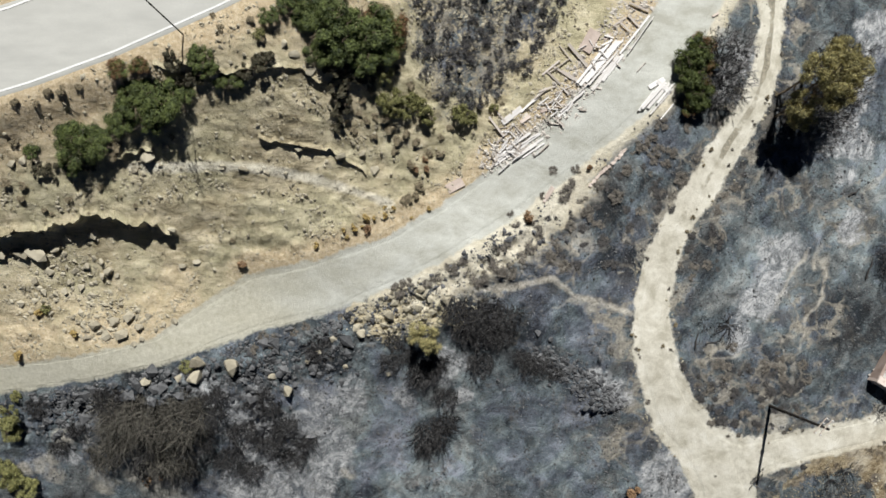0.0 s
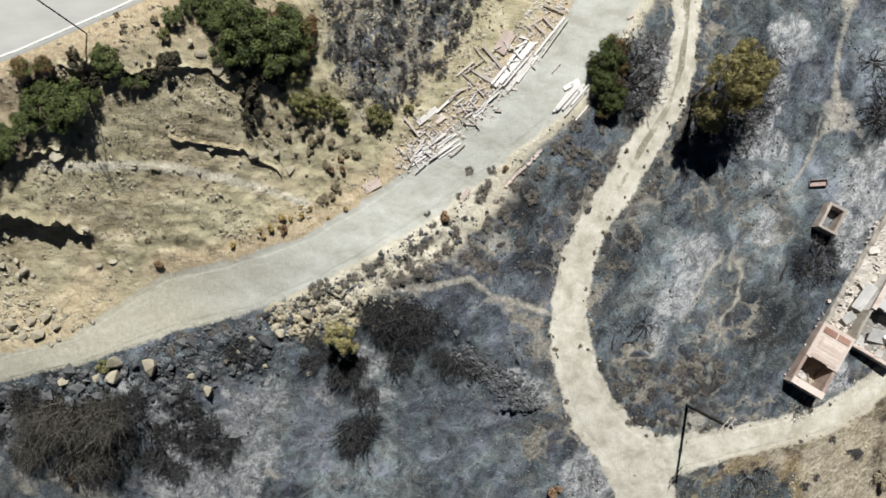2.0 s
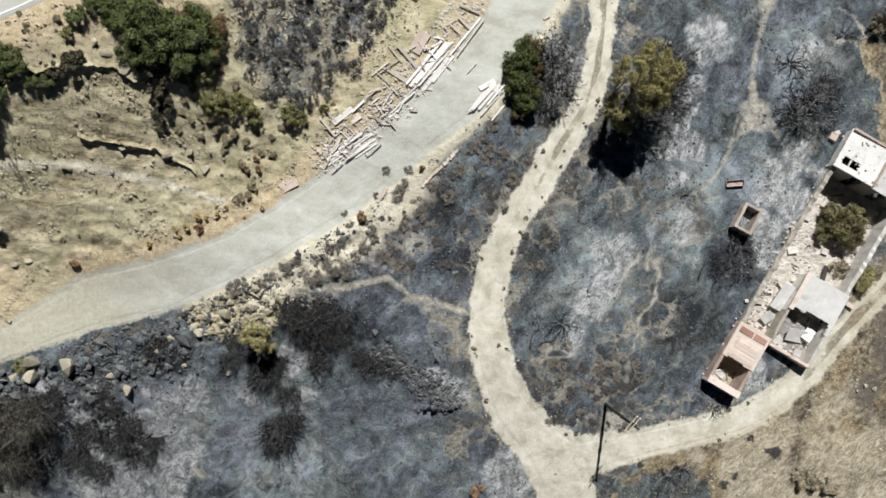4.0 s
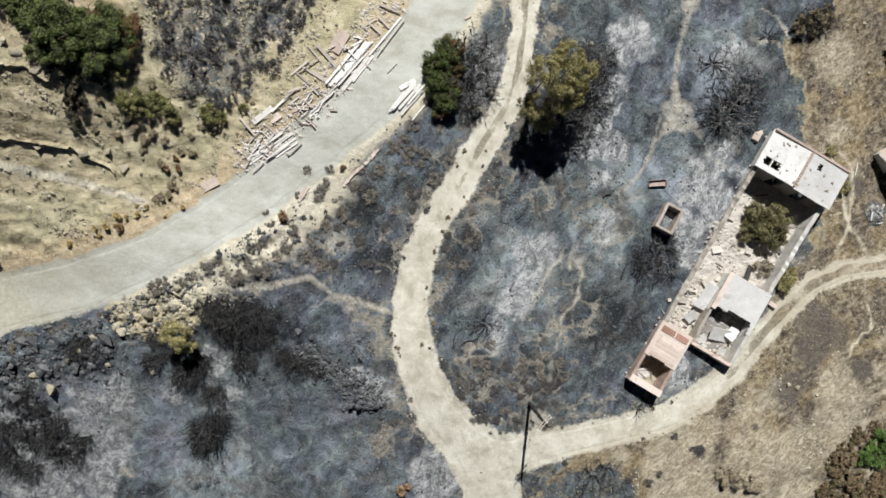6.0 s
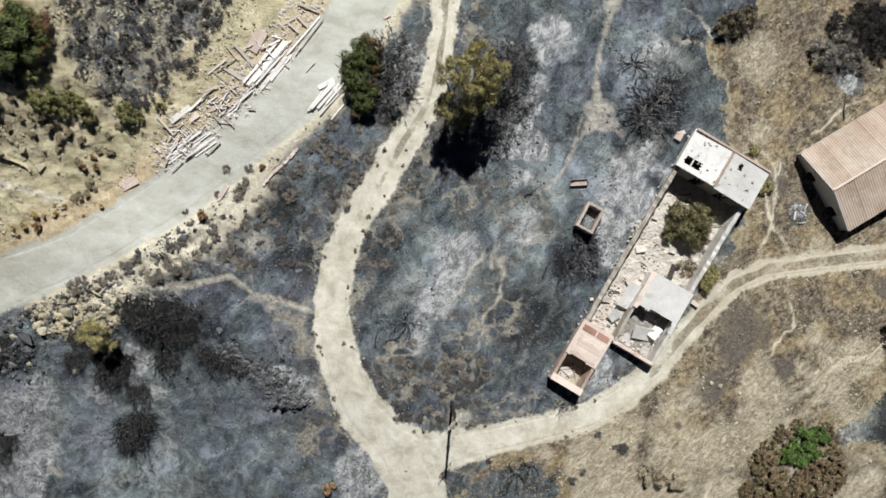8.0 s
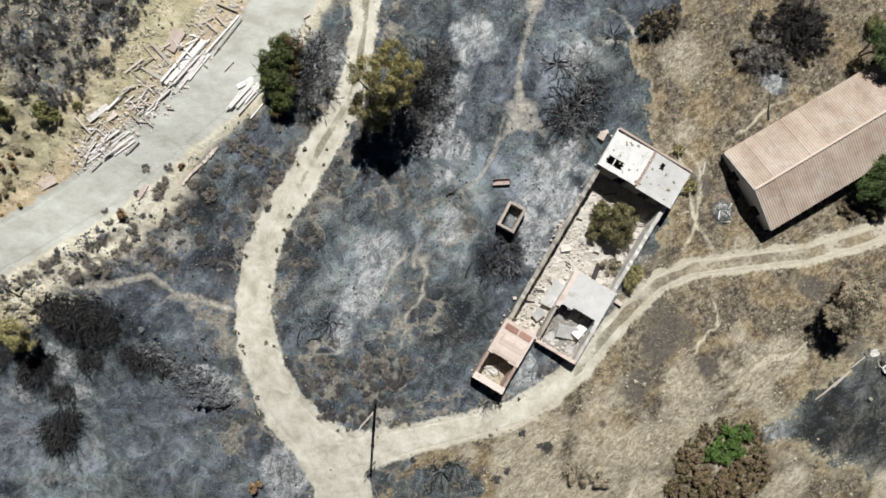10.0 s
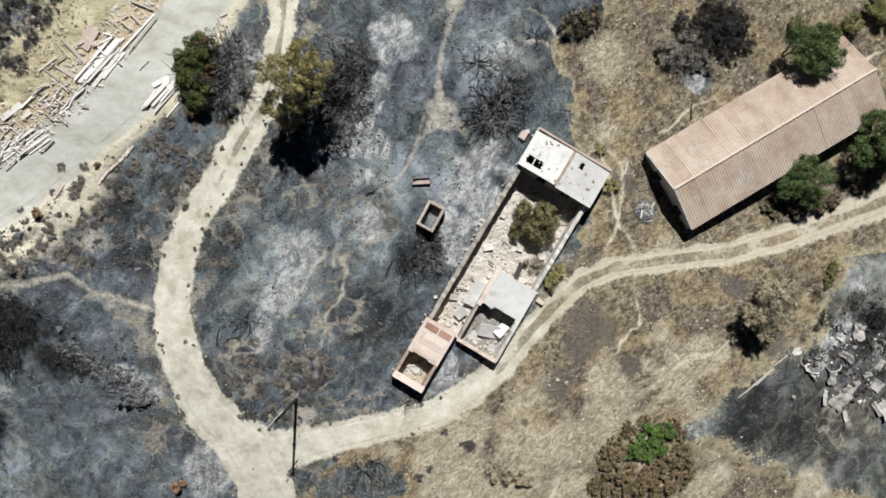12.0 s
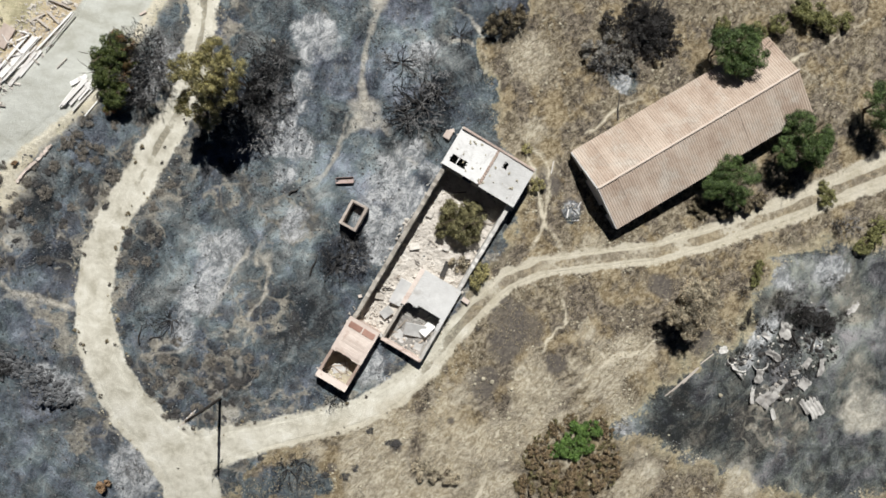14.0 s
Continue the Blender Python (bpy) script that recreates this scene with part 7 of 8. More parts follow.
# small growth along both edges of the dirt track
edge_spots = []
for line, count in ((TRACK, 52), (TRACK_EAST[:8], 12)):
    for _ in range(count):
        k = rng.randrange(len(line) - 1)
        u, side = rng.random(), rng.choice((-1, 1, 1))
        p, q = line[k], line[k + 1]
        d = Vector((q[0] - p[0], q[1] - p[1])).normalized()
        w = (p[2] + u * (q[2] - p[2])) + rng.gauss(-0.1, 0.3)
        edge_spots.append((p[0] + u * (q[0] - p[0]) - d.y * w * side, p[1] + u * (q[1] - p[1]) + d.x * w * side, rng.uniform(0.10, 0.32)))
tuft("track_tuft", "small dark tuft at the edge of the track", TUFT_GREY + TUFT_DUN, [e for e in edge_spots if e[1] < 28], "track edge tufts", 0.7)
# round remains of cushion shrubs on the pale soil by the track
cushions = choose(lambda x, y: (ways(x, y)[0] > 0.8) * (ways(x, y)[1] > 0.1) * ~indoors(x, y) * blobs(x, y, [(12.0, 4.0, 5.0), (16.5, 8.0, 4.0), (23.5, 13.5, 3.0), (21.0, -9.0, 2.0), (25.0, -11.5, 4.0), (30.0, -11.0, 4.0), (22.5, 2.0, 3.0), (28.5, 13.0, 3.0)]), (5, -17), (36, 18))(np.random.RandomState(5), 130)
tuft("scorched_tuft", "low round charred cushion shrub on dusty soil", TUFT_DARK + TUFT_GREY[:2], [(float(x), float(y), rng.uniform(0.3, 0.62)) for x, y in cushions], "charred cushions", 0.2)
# the burnt slope above the road
SLOPE_SHRUB = crowns("tuft", 465, 5, 22, 1500, 0.042, leaf_material("sooty_scrub", (0.014, 0.014, 0.015), (0.098, 0.093, 0.091)), tall=0.6, hollow=0.25, spread=0.85, fat=(0.12, 0.28))
slope_spots = []
while len(slope_spots) < 95:
    x, y = rng.uniform(-5, 11), rng.uniform(12, 33)
    r = rng.uniform(0.5, 1.25)
    if float(inside(np.array([x]), np.array([y]), HILL_BURN)[0]) > 0.3 and all(math.hypot(x - p, y - q) > 0.62 * (r + t) for p, q, t in slope_spots):
        slope_spots.append((x, y, r))
tuft("slope_shrub", "charred low twiggy shrub on the pale burnt slope", SLOPE_SHRUB, [(x, y, 0.86 * r) for x, y, r in slope_spots], "charred shrubs on the slope", 0.5)


def brush_mesh(name, seed, strands, radius, material, rise=0.55, droop=0.5, core=0.8, south=False):
    """A mass of long thin arching strands of radius about 1."""
    rng = random.Random(seed)
    vs, fs = [], []
    for _ in range(strands):
        a, d = rng.uniform(0, 6.283), core * math.sqrt(rng.random())
        p = Vector((d * math.cos(a), d * math.sin(a), rng.uniform(0, 0.15)))
        b = rng.gauss(-1.57, 0.95) if south else a + rng.gauss(0, 1.5)
        w = Vector((math.cos(b), math.sin(b), rng.uniform(0.3, 1.6) * rise)).normalized()
        ln, steps, r = rng.uniform(0.3, 0.95) if south else rng.uniform(0.2, 0.6), 4, radius * rng.uniform(0.5, 1.3)
        ring = None
        for k in range(steps + 1):
            side = w.cross(Vector((0, 0, 1))).normalized()
            up_ = side.cross(w)
            o = len(vs)
            rr = r * (1 - 0.8 * k / steps)
            vs += [p + side * rr, p - side * rr * 0.5 + up_ * rr * 0.87, p - side * rr * 0.5 - up_ * rr * 0.87]
            if ring is not None:
                fs += [(ring + i, ring + (i + 1) % 3, o + (i + 1) % 3, o + i) for i in range(3)]
            ring = o
            p = p + w * ln / steps
            w = (w + Vector((rng.gauss(0, 0.2), rng.gauss(0, 0.2), -droop * 0.35 + rng.gauss(0, 0.12)))).normalized()
            p.z = max(p.z, 0.02)
    return arrays(name, vs, fs, material)


CHAR_BRUSH = [brush_mesh("woody_base", 550 + k, 200, 0.019, CHAR) for k in range(4)]
HANGING = [brush_mesh("woody_base", 570 + k, 700, 0.0125, DRY_TWIG, 0.5, 0.5, 1.0, True) for k in range(4)]
HANGING_CHAR = [brush_mesh("woody_base", 580 + k, 240, 0.021, DARK_TWIG, 0.45, 0.5, 0.85, True) for k in range(4)]
DUSKY = crowns("crown", 640, 3, 14, 900, 0.1, leaf_material("dusky_leaf", (0.030, 0.030, 0.018), (0.145, 0.130, 0.080)), tall=0.7)
for x, y, r in [
    (-22.3, 16.6, .8), (-21.7, 15.8, .9), (-20.6, 15.9, .8), (-16.9, 16.5, .9), (-15.7, 16.8, .9), 
    (-15.0, 17.3, .8), (-18.5, 15.6, .8), (-17.5, 15.6, .7), (-9.7, 15.8, 1.0), (-9.5, 14.9, 1.0), 
    (-9.8, 13.8, 1.0), (-9.1, 16.7, 1.1), (-10.0, 17.0, 1.0), (-8.3, 16.7, 1.0), (-7.4, 16.4, .9), 
    (-10.1, 12.8, .8), (-22.5, 17.3, .6), (-33.8, 8.9, .8), (-34.9, 8.9, .7), (-30.7, 9.1, .7),]:
    plant("dusky_shrub", "dark dusty shrub along the rocky crest", "shrub", x, y, r, rng, DUSKY, STEMS, "crest shrubs", 0.8)
CHAR_BUSH = [wood_mesh("woody_base", 500 + k, 11, 0.62, 0.028, 2, CHAR, 0.8, 0.75, 3, 0.75) for k in range(4)]
SCORCHED_BUSH = [wood_mesh("woody_base", 510 + k, 13, 0.62, 0.018, 2, SCORCHED, 0.9, 0.6, 3, 0.7) for k in range(4)]
GREY_BUSH = [wood_mesh("woody_base", 520 + k, 10, 0.66, 0.016, 2, GREY_TWIG, 0.9, 0.7, 3, 0.55) for k in range(3)]
CHAR_TREE = [wood_mesh("trunk", 530 + k, 11, 0.62, 0.042, 2, DARK_TWIG, 0.95, 0.55, 2, 0.5) for k in range(3)]
TWIG_TREE = [wood_mesh("trunk", 535 + k, 11, 0.62, 0.024, 3, DARK_TWIG, 0.9, 0.75, 2, 0.6) for k in range(3)]


def bare(name, label, woods, spots, group, tall=1.0, category="shrub", downhill=False):
    for x, y, r in spots:
        ob = plant(name, label, category, x, y, r, rng, None, woods, group, tall)
        if downhill:
            ob.matrix_basis = pose(x, y, hgt(x, y) - 0.03, 0, 0, rng.uniform(-22, 22)) @ Matrix.Diagonal((r, r, r * tall, 1))


bare("dead_brush", "big heap of dry brown twiggy brush on the bank", HANGING + HANGING_CHAR[:2], [
    (-31.7, -12.4, 2.4), (-29.3, -12.8, 2.6), (-26.6, -13.3, 2.6), (-31.4, -15.7, 2.6), (-28.5, -16.7, 2.6), 
    (-33.0, -15.1, 2.0), (-25.4, -15.5, 2.2), (-25.4, -11.2, 1.6), (-33.1, -11.2, 1.6), (-30.4, -18.9, 2.0), 
    (-27.4, -19.3, 1.8), (-34.9, -17.3, 1.8), (-23.6, -13.0, 1.8),], "dry brush", 1.0, "shrub", True)
bare("charred_shrub", "blackened leafless shrub on scorched ground", HANGING_CHAR, [
    (-0.3, -3.0, 1.4), (1.4, -3.4, 1.8), (3.0, -3.2, 1.9), (4.8, -3.6, 1.6), (2.6, -5.2, 1.7), (0.6, -5.0, 1.3), 
    (4.4, -5.4, 1.4), (-2.7, -8.6, 1.8), (-3.5, -9.6, 1.4), (-1.9, -8.1, 1.4), (-2.2, -15.4, 2.2), 
    (-1.1, -14.2, 1.6), (-3.1, -17.0, 1.4), (8.1, -8.0, 1.3), (6.2, -7.4, 1.0), (7.0, -8.6, 1.1), 
    (-5.6, -5.9, 1.2), (-4.5, -7.2, 1.2), (-12.9, -6.6, 1.5), (-21.0, -14.9, 1.8), (-18.3, -16.3, 1.8), 
    (-16.2, -17.9, 1.6), (-22.8, -17.8, 1.8), (-20.8, -19.4, 1.6), (-16.8, -14.4, 1.5), (-14.9, -16.3, 1.3), 
    (-22.7, -10.7, 1.5), (-37.2, -14.6, 1.2), (-40.7, -12.5, 1.2), (-39.5, -16.8, 1.2), (-0.8, -11.5, 1.4), 
    (2.4, -8.1, 1.5), (-6.1, -8.0, 1.2), (9.5, -9.1, 0.9), (-19.4, -11.6, 1.2), (-17.9, -12.5, 1.2), 
    (-18.5, -10.8, 1.0),], "charred shrubs", 1.0, "shrub", True)
bare("charred_tree", "leafless burnt tree lying open over ashy ground", CHAR_TREE, [
    (49.0, 16.0, 2.9), (47.6, 14.7, 2.2), (50.4, 17.4, 2.2), (41.7, 1.6, 2.3), (42.5, 2.9, 1.8), (40.6, 0.3, 1.8), 
    (25.4, -4.7, 1.7), (40.9, -12.4, 1.4), (40.1, -13.1, 1.0), (35.9, -19.5, 1.8), (37.3, -18.8, 1.4), 
    (47.1, 20.0, 2.0), (52.8, 22.9, 1.8), (23.1, -4.5, 1.0),], "burnt trees", 0.7, "tree")
bare("ashen_shrub", "grey leafless shrub coated with ash", GREY_BUSH, [
    (25.0, 19.4, 2.3), (24.7, 17.1, 2.2), (25.8, 20.5, 1.6), (35.0, 18.1, 2.4), (34.7, 15.6, 2.4), 
    (35.8, 20.0, 1.8), (34.0, 13.5, 2.0), (32.4, 12.7, 2.0), (48.7, 15.2, 2.2), (49.8, 19.0, 1.8), 
    (42.8, 0.8, 1.2), (20.9, -19.5, 1.0), (-2.0, -20.2, 1.3), (13.6, -6.6, 1.2), (-4.3, -20.8, 1.0),], "ashen shrubs", 0.9)
bare("ashen_shrub", "grey leafless shrub coated with ash", GREY_BUSH, [
    (67.9, 21.0, 2.0), (66.6, 21.6, 1.5), (87.6, -3.1, 1.6), (89.2, -2.5, 1.4), 
    (92.7, -1.3, 1.2), (94.3, 4.6, 1.4), (86.4, -3.9, 1.2), (64.2, 6.0, .9), (70.0, -15.9, .7),], "ashen shrubs", 0.8)
bare("charred_shrub", "blackened leafless shrub on scorched ground", CHAR_BUSH + CHAR_BRUSH, [
    (91.8, -5.9, 1.3), (88.6, -4.2, 1.4), (86.6, -3.0, 1.2), (84.2, -5.6, 1.0), (88.0, -8.0, 1.2), (93.8, -5.0, 1.0), (90.2, -10.9, 0.9), (82.6, -8.6, 0.9),
    (70.7, 24.6, 2.3), (72.3, 23.3, 2.0), (73.3, 25.1, 1.8), (71.7, 26.0, 1.8), (82.5, -2.4, 1.0), 
    (83.1, -4.5, .9), (89.2, -5.1, 1.4), (90.5, -4.9, 1.2), (87.6, -4.8, 1.2), (93.2, 4.6, 1.0),], "charred shrubs")
TUFT_BURNT = crowns("crown", 560, 3, 20, 2200, 0.042, SCRUB, hollow=0.4, spread=0.95, fat=(0.10, 0.24))
for x, y, r in [
    (68.1, 24.8, 1.4), (70.8, 26.3, 1.6), (73.4, 25.0, 1.5), (73.0, 22.4, 1.3), (69.9, 22.6, 1.2), (74.5, 23.4, 1.1), (71.4, 24.1, 1.5), (89.4, -4.8, 1.2), (91.8, -5.6, 1.3), (82.5, -5.9, .4)]:
    plant("charred_shrub", "blackened shrub still holding burnt leaves", "shrub", x, y, r, rng, TUFT_BURNT, CHAR_BUSH, "charred shrubs")
# trees by the dirt track
for x, y, r in [(21.1, 19.3, 1.7), (20.7, 17.5, 1.7), (21.5, 16.1, 1.5), (20.4, 18.4, 1.2)]:
    plant("roadside_tree", "small green tree with a scorched brown side by the track", "tree", x, y, r, rng, BIG_GREEN, TRUNKS, "roadside trees", 1.2)
for x, y, r in [(22.1, 20.3, 1.4), (22.6, 18.6, 1.1), (22.1, 17.0, 1.2), (21.1, 15.0, 1.1)]:
    plant("roadside_tree", "small tree with mostly heat-browned leaves by the track", "tree", x, y, r, rng, BIG_HALF, TRUNKS, "roadside trees", 1.1)
for x, y, r, tall, lift in [
    (31.7, 18.2, 1.5, 1.5, 1.9), (32.9, 17.1, 1.4, 1.5, 1.9), (31.0, 16.2, 1.7, 1.5, 1.8), (29.5, 16.4, 1.5, 1.5, 1.8), (30.9, 14.8, 1.6, 1.5, 1.6), (29.2, 14.4, 1.4, 1.4, 1.4), (32.2, 15.4, 1.4, 1.5, 1.6), (30.1, 13.6, 1.3, 1.3, 1.2)]:
    plant("yellowed_tree", "tall tree with heat-yellowed foliage over bare lower limbs", "tree", x, y, r, rng, YELLOW, TRUNKS, "yellowed trees", tall, "", lift)
for x, y, r, tall in [
    (33.9, 17.6, 1.9, 1.7), (33.2, 15.6, 1.9, 1.6), (31.9, 14.6, 1.8, 1.5), (30.2, 15.1, 1.5, 1.5), 
    (34.5, 15.9, 1.6, 1.5),]:
    plant("charred_tree", "burnt leafless tree with blackened limbs beside the track", "tree", x, y, r, rng, None, CHAR_TREE, "burnt trees", tall)
bare("burnt_tree", "fire-stripped tree with sooty grey twigs over pale ash", TWIG_TREE, [
    (24.0, 19.6, 2.2), (23.8, 17.3, 2.0), (23.5, 15.7, 1.5), (34.9, 18.9, 2.3), (35.3, 16.6, 2.2), 
    (33.9, 14.5, 2.0),], "stripped trees", 1.2, "tree")
# in and beside the farmhouse
COURT_CROWN = crowns("crown", 570, 3, 22, 4500, 0.042, COURT, hollow=0.5, spread=0.8, fat=(0.14, 0.30))
for x, y, r in [(52.9, 5.0, 2.3), (52.1, 5.7, 1.6), (53.8, 3.9, 1.6), (51.7, 4.3, 1.5), (54.1, 5.4, 1.5)]:
    plant("courtyard_tree", "dusty olive-green tree growing inside the ruin", "tree", x, y, r, rng, COURT_CROWN, TRUNKS, "courtyard trees", 1.1)
MID_BROWN = crowns("crown", 580, 4, 22, 4500, 0.038, BROWN, hollow=0.6, spread=0.85, fat=(0.15, 0.30))
for x, y, r in [(52.6, 0.7, 1.0), (53.5, 0.2, .8)]:
    plant("dry_shrub", "brown wilted shrub in the rubble", "shrub", x, y, r, rng, MID_BROWN, STEMS, "dry shrubs")
for x, y, r in [(55.0, 0.0, .9), (54.6, -1.0, 1.0), (59.6, 12.1, .6), (60.5, 8.5, .8)]:
    plant("olive_shrub", "yellow-green shrub against the ruin wall", "shrub", x, y, r, rng, YELLOW, STEMS, "wall shrubs")
# round the barn
ASHEN_CROWN = crowns("crown", 660, 3, 20, 2600, 0.045, leaf_material("ashen_leaf", (0.085, 0.080, 0.070), (0.420, 0.395, 0.345)), hollow=0.5, spread=0.9, fat=(0.12, 0.28))
for x, y, r in [(66.4, 22.0, 1.4), (67.9, 22.3, 1.6), (69.3, 21.7, 1.4), (70.3, 20.8, 1.0)]:
    plant("ashen_tree", "small tree with pale ash-grey shrivelled leaves", "tree", x, y, r, rng, ASHEN_CROWN, TRUNKS, "ashen trees", 0.9)
BIG_PINE = crowns("crown", 590, 4, 26, 7500, 0.030, PINE, hollow=0.6, spread=0.88, fat=(0.16, 0.30))
for x, y, r, tall, lift in [
    (80.4, 21.5, 2.4, 1.0, .8), (82.0, 20.9, 1.7, 1.0, 1.2), (78.9, 22.2, 1.8, 1.0, 1.1), 
    (80.1, 20.1, 1.3, 1.2, 1.5), (81.1, 22.9, 1.3, 1.2, 1.4), (88.0, 12.9, 2.2, 1.0, 1.2), (86.5, 12.0, 1.7, 1.0, 0.9), (89.4, 13.7, 1.8, 1.0, 0.9), (88.6, 11.3, 1.6, 1.0, 0.8), (87.3, 14.4, 1.7, 1.0, 0.9), (89.9, 12.0, 1.4, 1.0, 0.7),
    (96.3, 17.0, 2.2, 1.0, .8), (97.2, 15.2, 1.9, 1.0, .8),]:
    plant("pine_tree", "dense dark green tree overhanging the barn roof", "tree", x, y, r, rng, BIG_PINE, TRUNKS, "trees round the barn", tall, "", lift)
for x, y, r, tall, lift in [
    (80.0, 10.3, 1.9, 1.0, .7), (81.4, 8.9, 1.9, 1.0, .7), (79.0, 9.0, 1.6, 1.0, .8), (80.8, 7.5, 1.5, 1.0, .8), 
    (78.5, 8.2, 1.3, 1.0, .8),]:
    plant("pine_tree", "grey-green tree growing against the barn wall", "tree", x, y, r, rng, BIG_PINE, TRUNKS, "trees round the barn", tall, "", lift)
for x, y, r in [
    (79.5, 7.4, 1.3), (80.6, 6.2, 1.1), (82.8, 7.0, 1.2), (84.3, 7.5, 1.1), (77.1, 6.4, .8), (78.2, 5.8, .7), 
    (87.4, 8.7, 1.1),]:
    plant("olive_shrub", "dusty dark scrub under the trees", "shrub", x, y, r, rng, crowns("crown", 600, 1, 8, 800, 0.1, DUN), STEMS, "undergrowth")
for x, y, r in [
    (79.9, 25.0, 1.4), (83.9, 24.3, 1.3), (86.1, 25.6, 1.3), (89.9, 26.4, 1.8), (91.8, 25.6, 1.4), 
    (88.6, 27.2, 1.4), (93.7, 26.2, 1.0), (91.9, 7.6, 1.1), (91.6, 8.8, .8), (97.0, 3.2, 1.3), (97.8, 4.7, 1.2), 
    (95.9, 2.3, 1.0), (84.0, -0.4, .8), (83.7, -1.3, .7), (84.3, 0.5, .7),]:
    plant("olive_shrub", "dull olive scrub at the edge of the dry field", "shrub", x, y, r, rng, MID_OLIVE, STEMS, "field scrub")
for x, y, r, tall in [
    (75.8, -2.3, 2.1, 1.0), (74.6, -4.0, 1.9, 1.0), (76.5, -4.5, 1.8, 1.0), (76.8, -1.2, 1.7, 1.0), 
    (75.4, -5.7, 1.5, 1.0), (77.4, -3.1, 1.6, 1.0),]:
    plant("dead_tree", "dead brown tree with dry leaves in the field", "tree", x, y, r, rng, MID_BROWN, TRUNKS, "dead trees", tall, "", 1.1)
THICKET = crowns("crown", 650, 4, 34, 1900, 0.06, BRAMBLE, tall=0.7, hollow=0.3, spread=0.98, fat=(0.10, 0.22))
MID_BRIGHT = crowns("crown", 620, 3, 18, 1800, 0.075, BRIGHT)
for x, y, r in [
    (64.8, -16.7, 1.5), (63.5, -17.8, 1.2), (66.2, -16.2, 1.2), (64.6, -18.4, 1.2), (65.9, -17.8, 1.1), 
    (62.7, -18.3, .9),]:
    plant("bramble", "fresh green bramble in a patch of brown growth", "shrub", x, y, r, rng, MID_BRIGHT, STEMS, "green brambles", 0.75)
for x, y, r in [
    (61.0, -17.7, 1.4), (61.3, -20.0, 1.6), (63.7, -21.0, 1.7), (66.4, -21.5, 1.5), (67.9, -18.9, 1.4), 
    (67.2, -15.7, 1.1), (62.7, -16.1, 1.1), (59.6, -21.9, 1.4), (68.5, -21.1, 1.2), (64.9, -23.2, 1.5), 
    (62.2, -22.4, 1.4), (68.0, -16.8, 1.0), (60.1, -19.1, 1.0), (65.7, -19.7, 1.2), (64.1, -15.2, .8), 
    (69.0, -19.5, .8),]:
    plant("dead_bramble", "dead brown bramble thicket on the slope", "shrub", x, y, r, rng, THICKET, STEMS, "dead brambles", 0.7)
for x, y, r in [(49.6, -20.1, 1.0), (51.3, -20.4, .9), (52.1, -20.9, .7), (48.7, -19.4, .6)]:
    plant("dry_shrub", "straw-coloured dry shrub in the field", "shrub", x, y, 1.25 * r, rng, MID_BROWN, STEMS, "dry shrubs", 0.8)
for x, y, r in [(57.0, 24.9, 1.6), (58.4, 24.3, 1.3), (56.0, 23.7, 1.2), (57.5, 23.4, 1.0), (59.0, 25.4, 1.0)]:
    plant("scorched_shrub", "brown scorched shrub at the edge of the burn", "shrub", x, y, r, rng, crowns("crown", 630, 1, 8, 900, 0.09, DUN), SCORCHED_BUSH, "scorched shrubs")


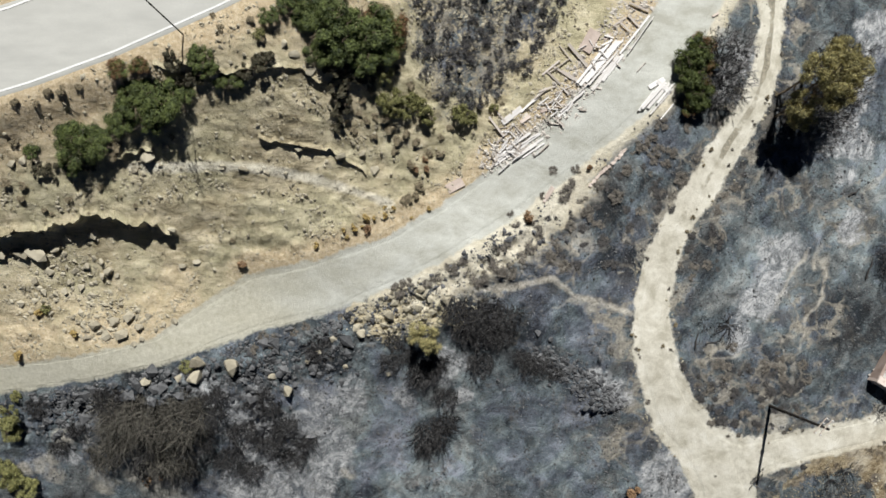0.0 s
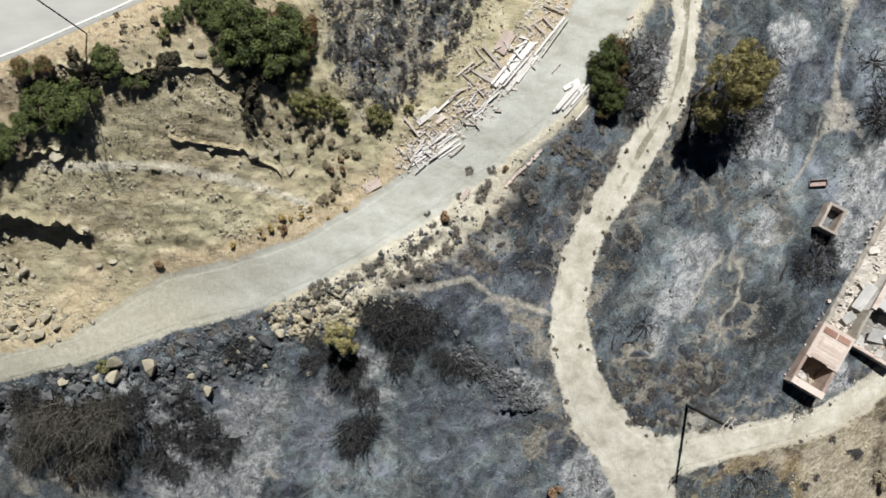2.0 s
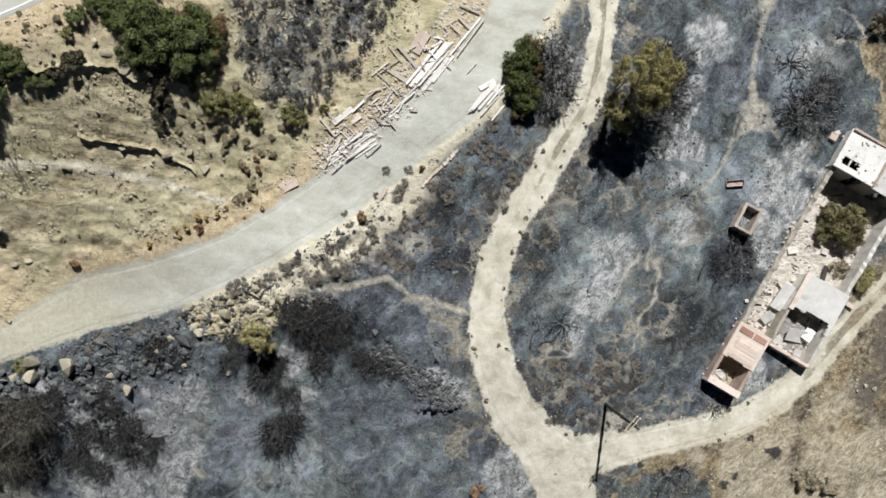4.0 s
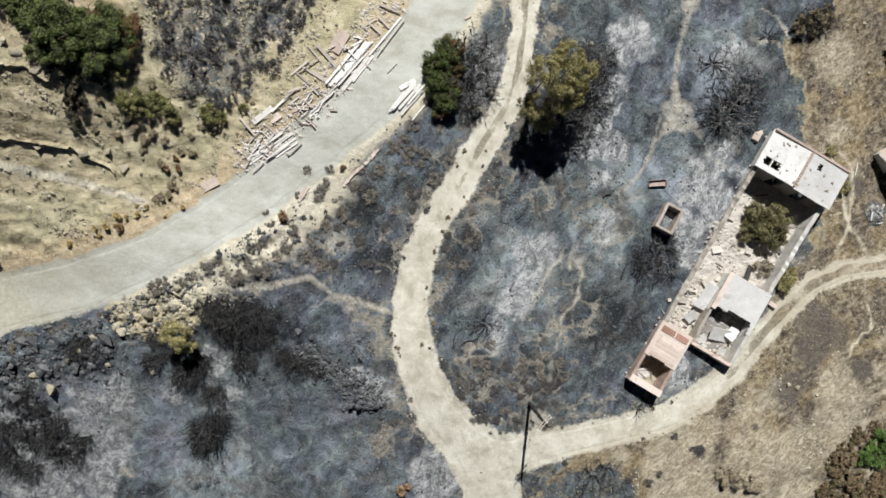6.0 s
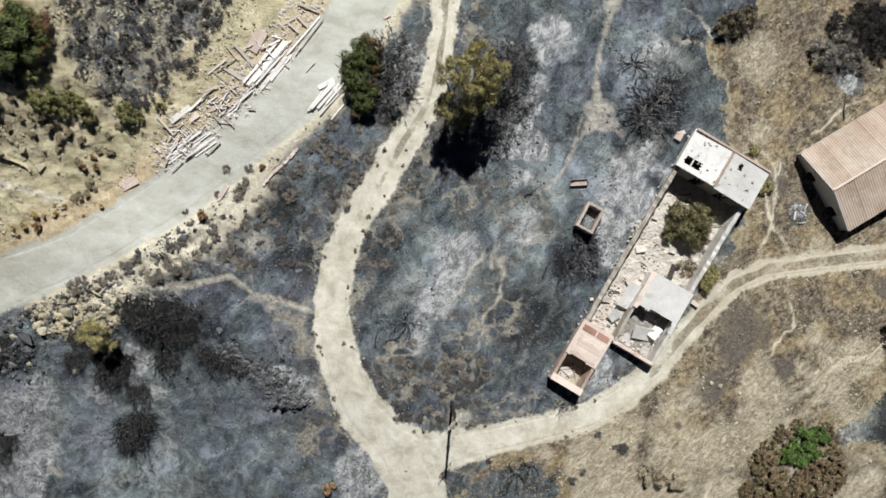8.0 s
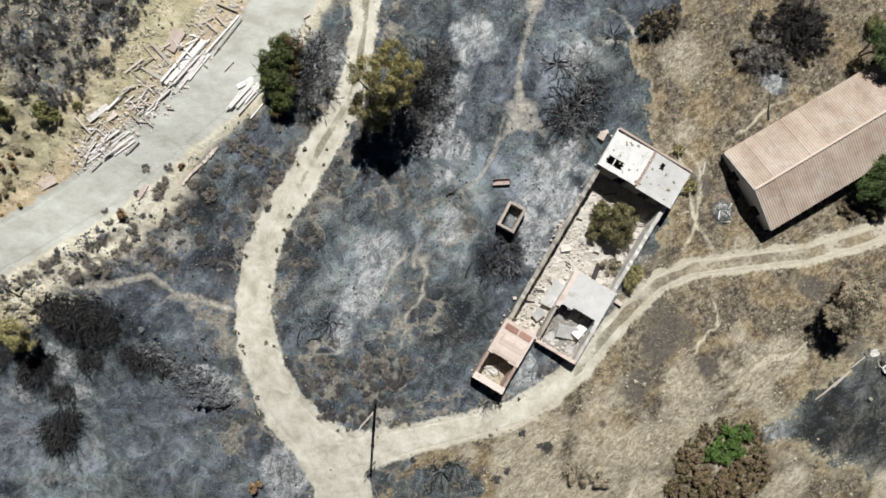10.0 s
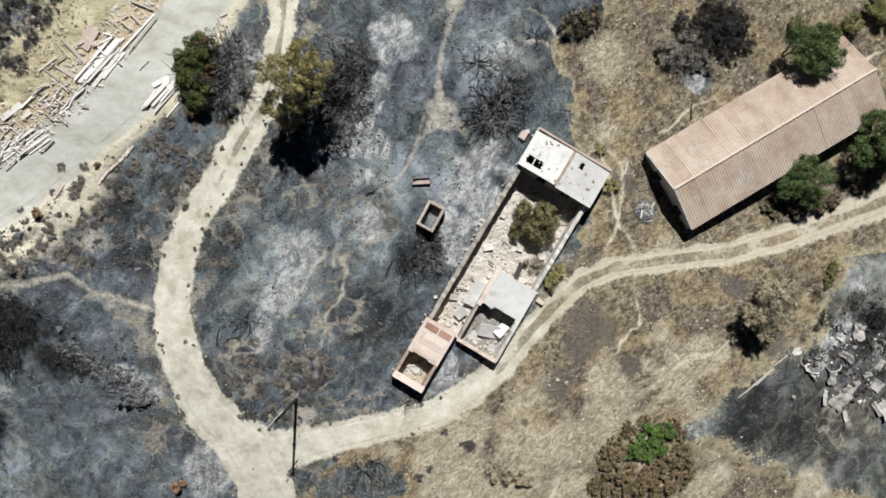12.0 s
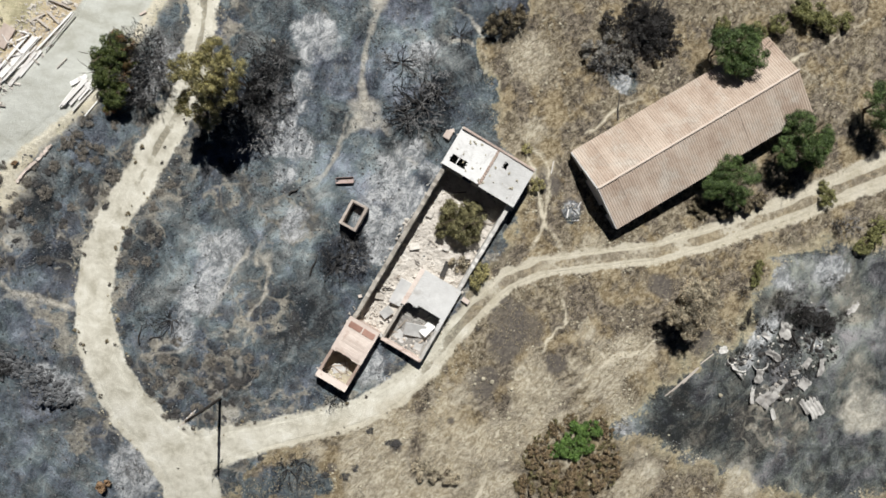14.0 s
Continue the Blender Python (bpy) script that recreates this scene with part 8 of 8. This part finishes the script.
def blades(name, count, sample, tall, wide, material, label, seed, per=4, lean=0.7):
    """Tufts of narrow blades as one mesh."""
    r = np.random.RandomState(seed)
    xy = np.repeat(sample(r, count), per, 0)
    n = len(xy)
    z = height(xy[:, 0], xy[:, 1])
    a = r.uniform(0, 6.283, n)
    h = tall * r.uniform(0.5, 1.4, n)
    d = np.stack([np.cos(a), np.sin(a)], -1)
    side = np.stack([-d[:, 1], d[:, 0]], -1) * wide
    root = xy + d * 0.03
    tip = xy + d * (h * lean * r.uniform(0.5, 1.3, n))[:, None]
    v = np.stack([np.c_[root - side, z - 0.02], np.c_[root + side, z - 0.02], np.c_[tip, z + h * 0.6]], 1).reshape(-1, 3)
    return tagged(part(name, arrays(name, v, np.arange(3 * n).reshape(-1, 3), material), material), label, "grass", kind="stuff")


field = lambda x, y: off_ways(x, y) * (inside(x, y, EAST_FIELD) > -0.3) * (inside(x, y, SOUTHEAST_BURN) < 0.4) * ~indoors(x, y)
blades("dry_grass", 15000, choose(lambda x, y: field(x, y) * (0.15 + 0.85 * smooth(-0.3, 0.4, fbm(x, y, 0.35, 4, 201))), (30, -27), (106, 30)), 0.22, 0.018,
       leaf_material("straw", (0.17, 0.13, 0.075), (0.52, 0.45, 0.30)), "dry straw-coloured grass in the field", 1, 5)
charred = lambda x, y: off_ways(x, y) * np.where(along(x, y, ROAD)[2] < 0, inside(x, y, EAST_FIELD) < 0, inside(x, y, HILL_BURN) > 0) * ~indoors(x, y) * (along(x, y, ROAD)[0] > 1.5)
blades("burnt_stubble", 26000, choose(lambda x, y: charred(x, y) * (0.1 + 0.9 * smooth(-0.2, 0.5, fbm(x, y, 0.5, 4, 205))), (-46, -27), (60, 30)), 0.16, 0.012,
       leaf_material("burnt_stubble", (0.020, 0.020, 0.021), (0.13, 0.125, 0.12)), "charred stubble and twigs on burnt ground", 2, 4, 1.1)
blades("ash_litter", 4500, choose(lambda x, y: charred(x, y) * (0.04 + blobs(x, y, ASH, 0.6, 63)), (-46, -27), (60, 30)), 0.17, 0.016,
       leaf_material("ash_litter", (0.20, 0.20, 0.20), (0.52, 0.51, 0.50)), "pale ashen litter on burnt ground", 3, 2, 1.5)
blades("hill_grass", 6000, choose(lambda x, y: off_ways(x, y) * (along(x, y, ROAD)[2] > 0) * (inside(x, y, HILL_BURN) < 0) * smooth(-0.1, 0.5, fbm(x, y, 0.3, 4, 207)), (-48, -8), (14, 28)), 0.16, 0.014,
       leaf_material("hill_straw", (0.17, 0.14, 0.075), (0.44, 0.38, 0.24)), "thin dry grass on the bare slope", 4, 4)
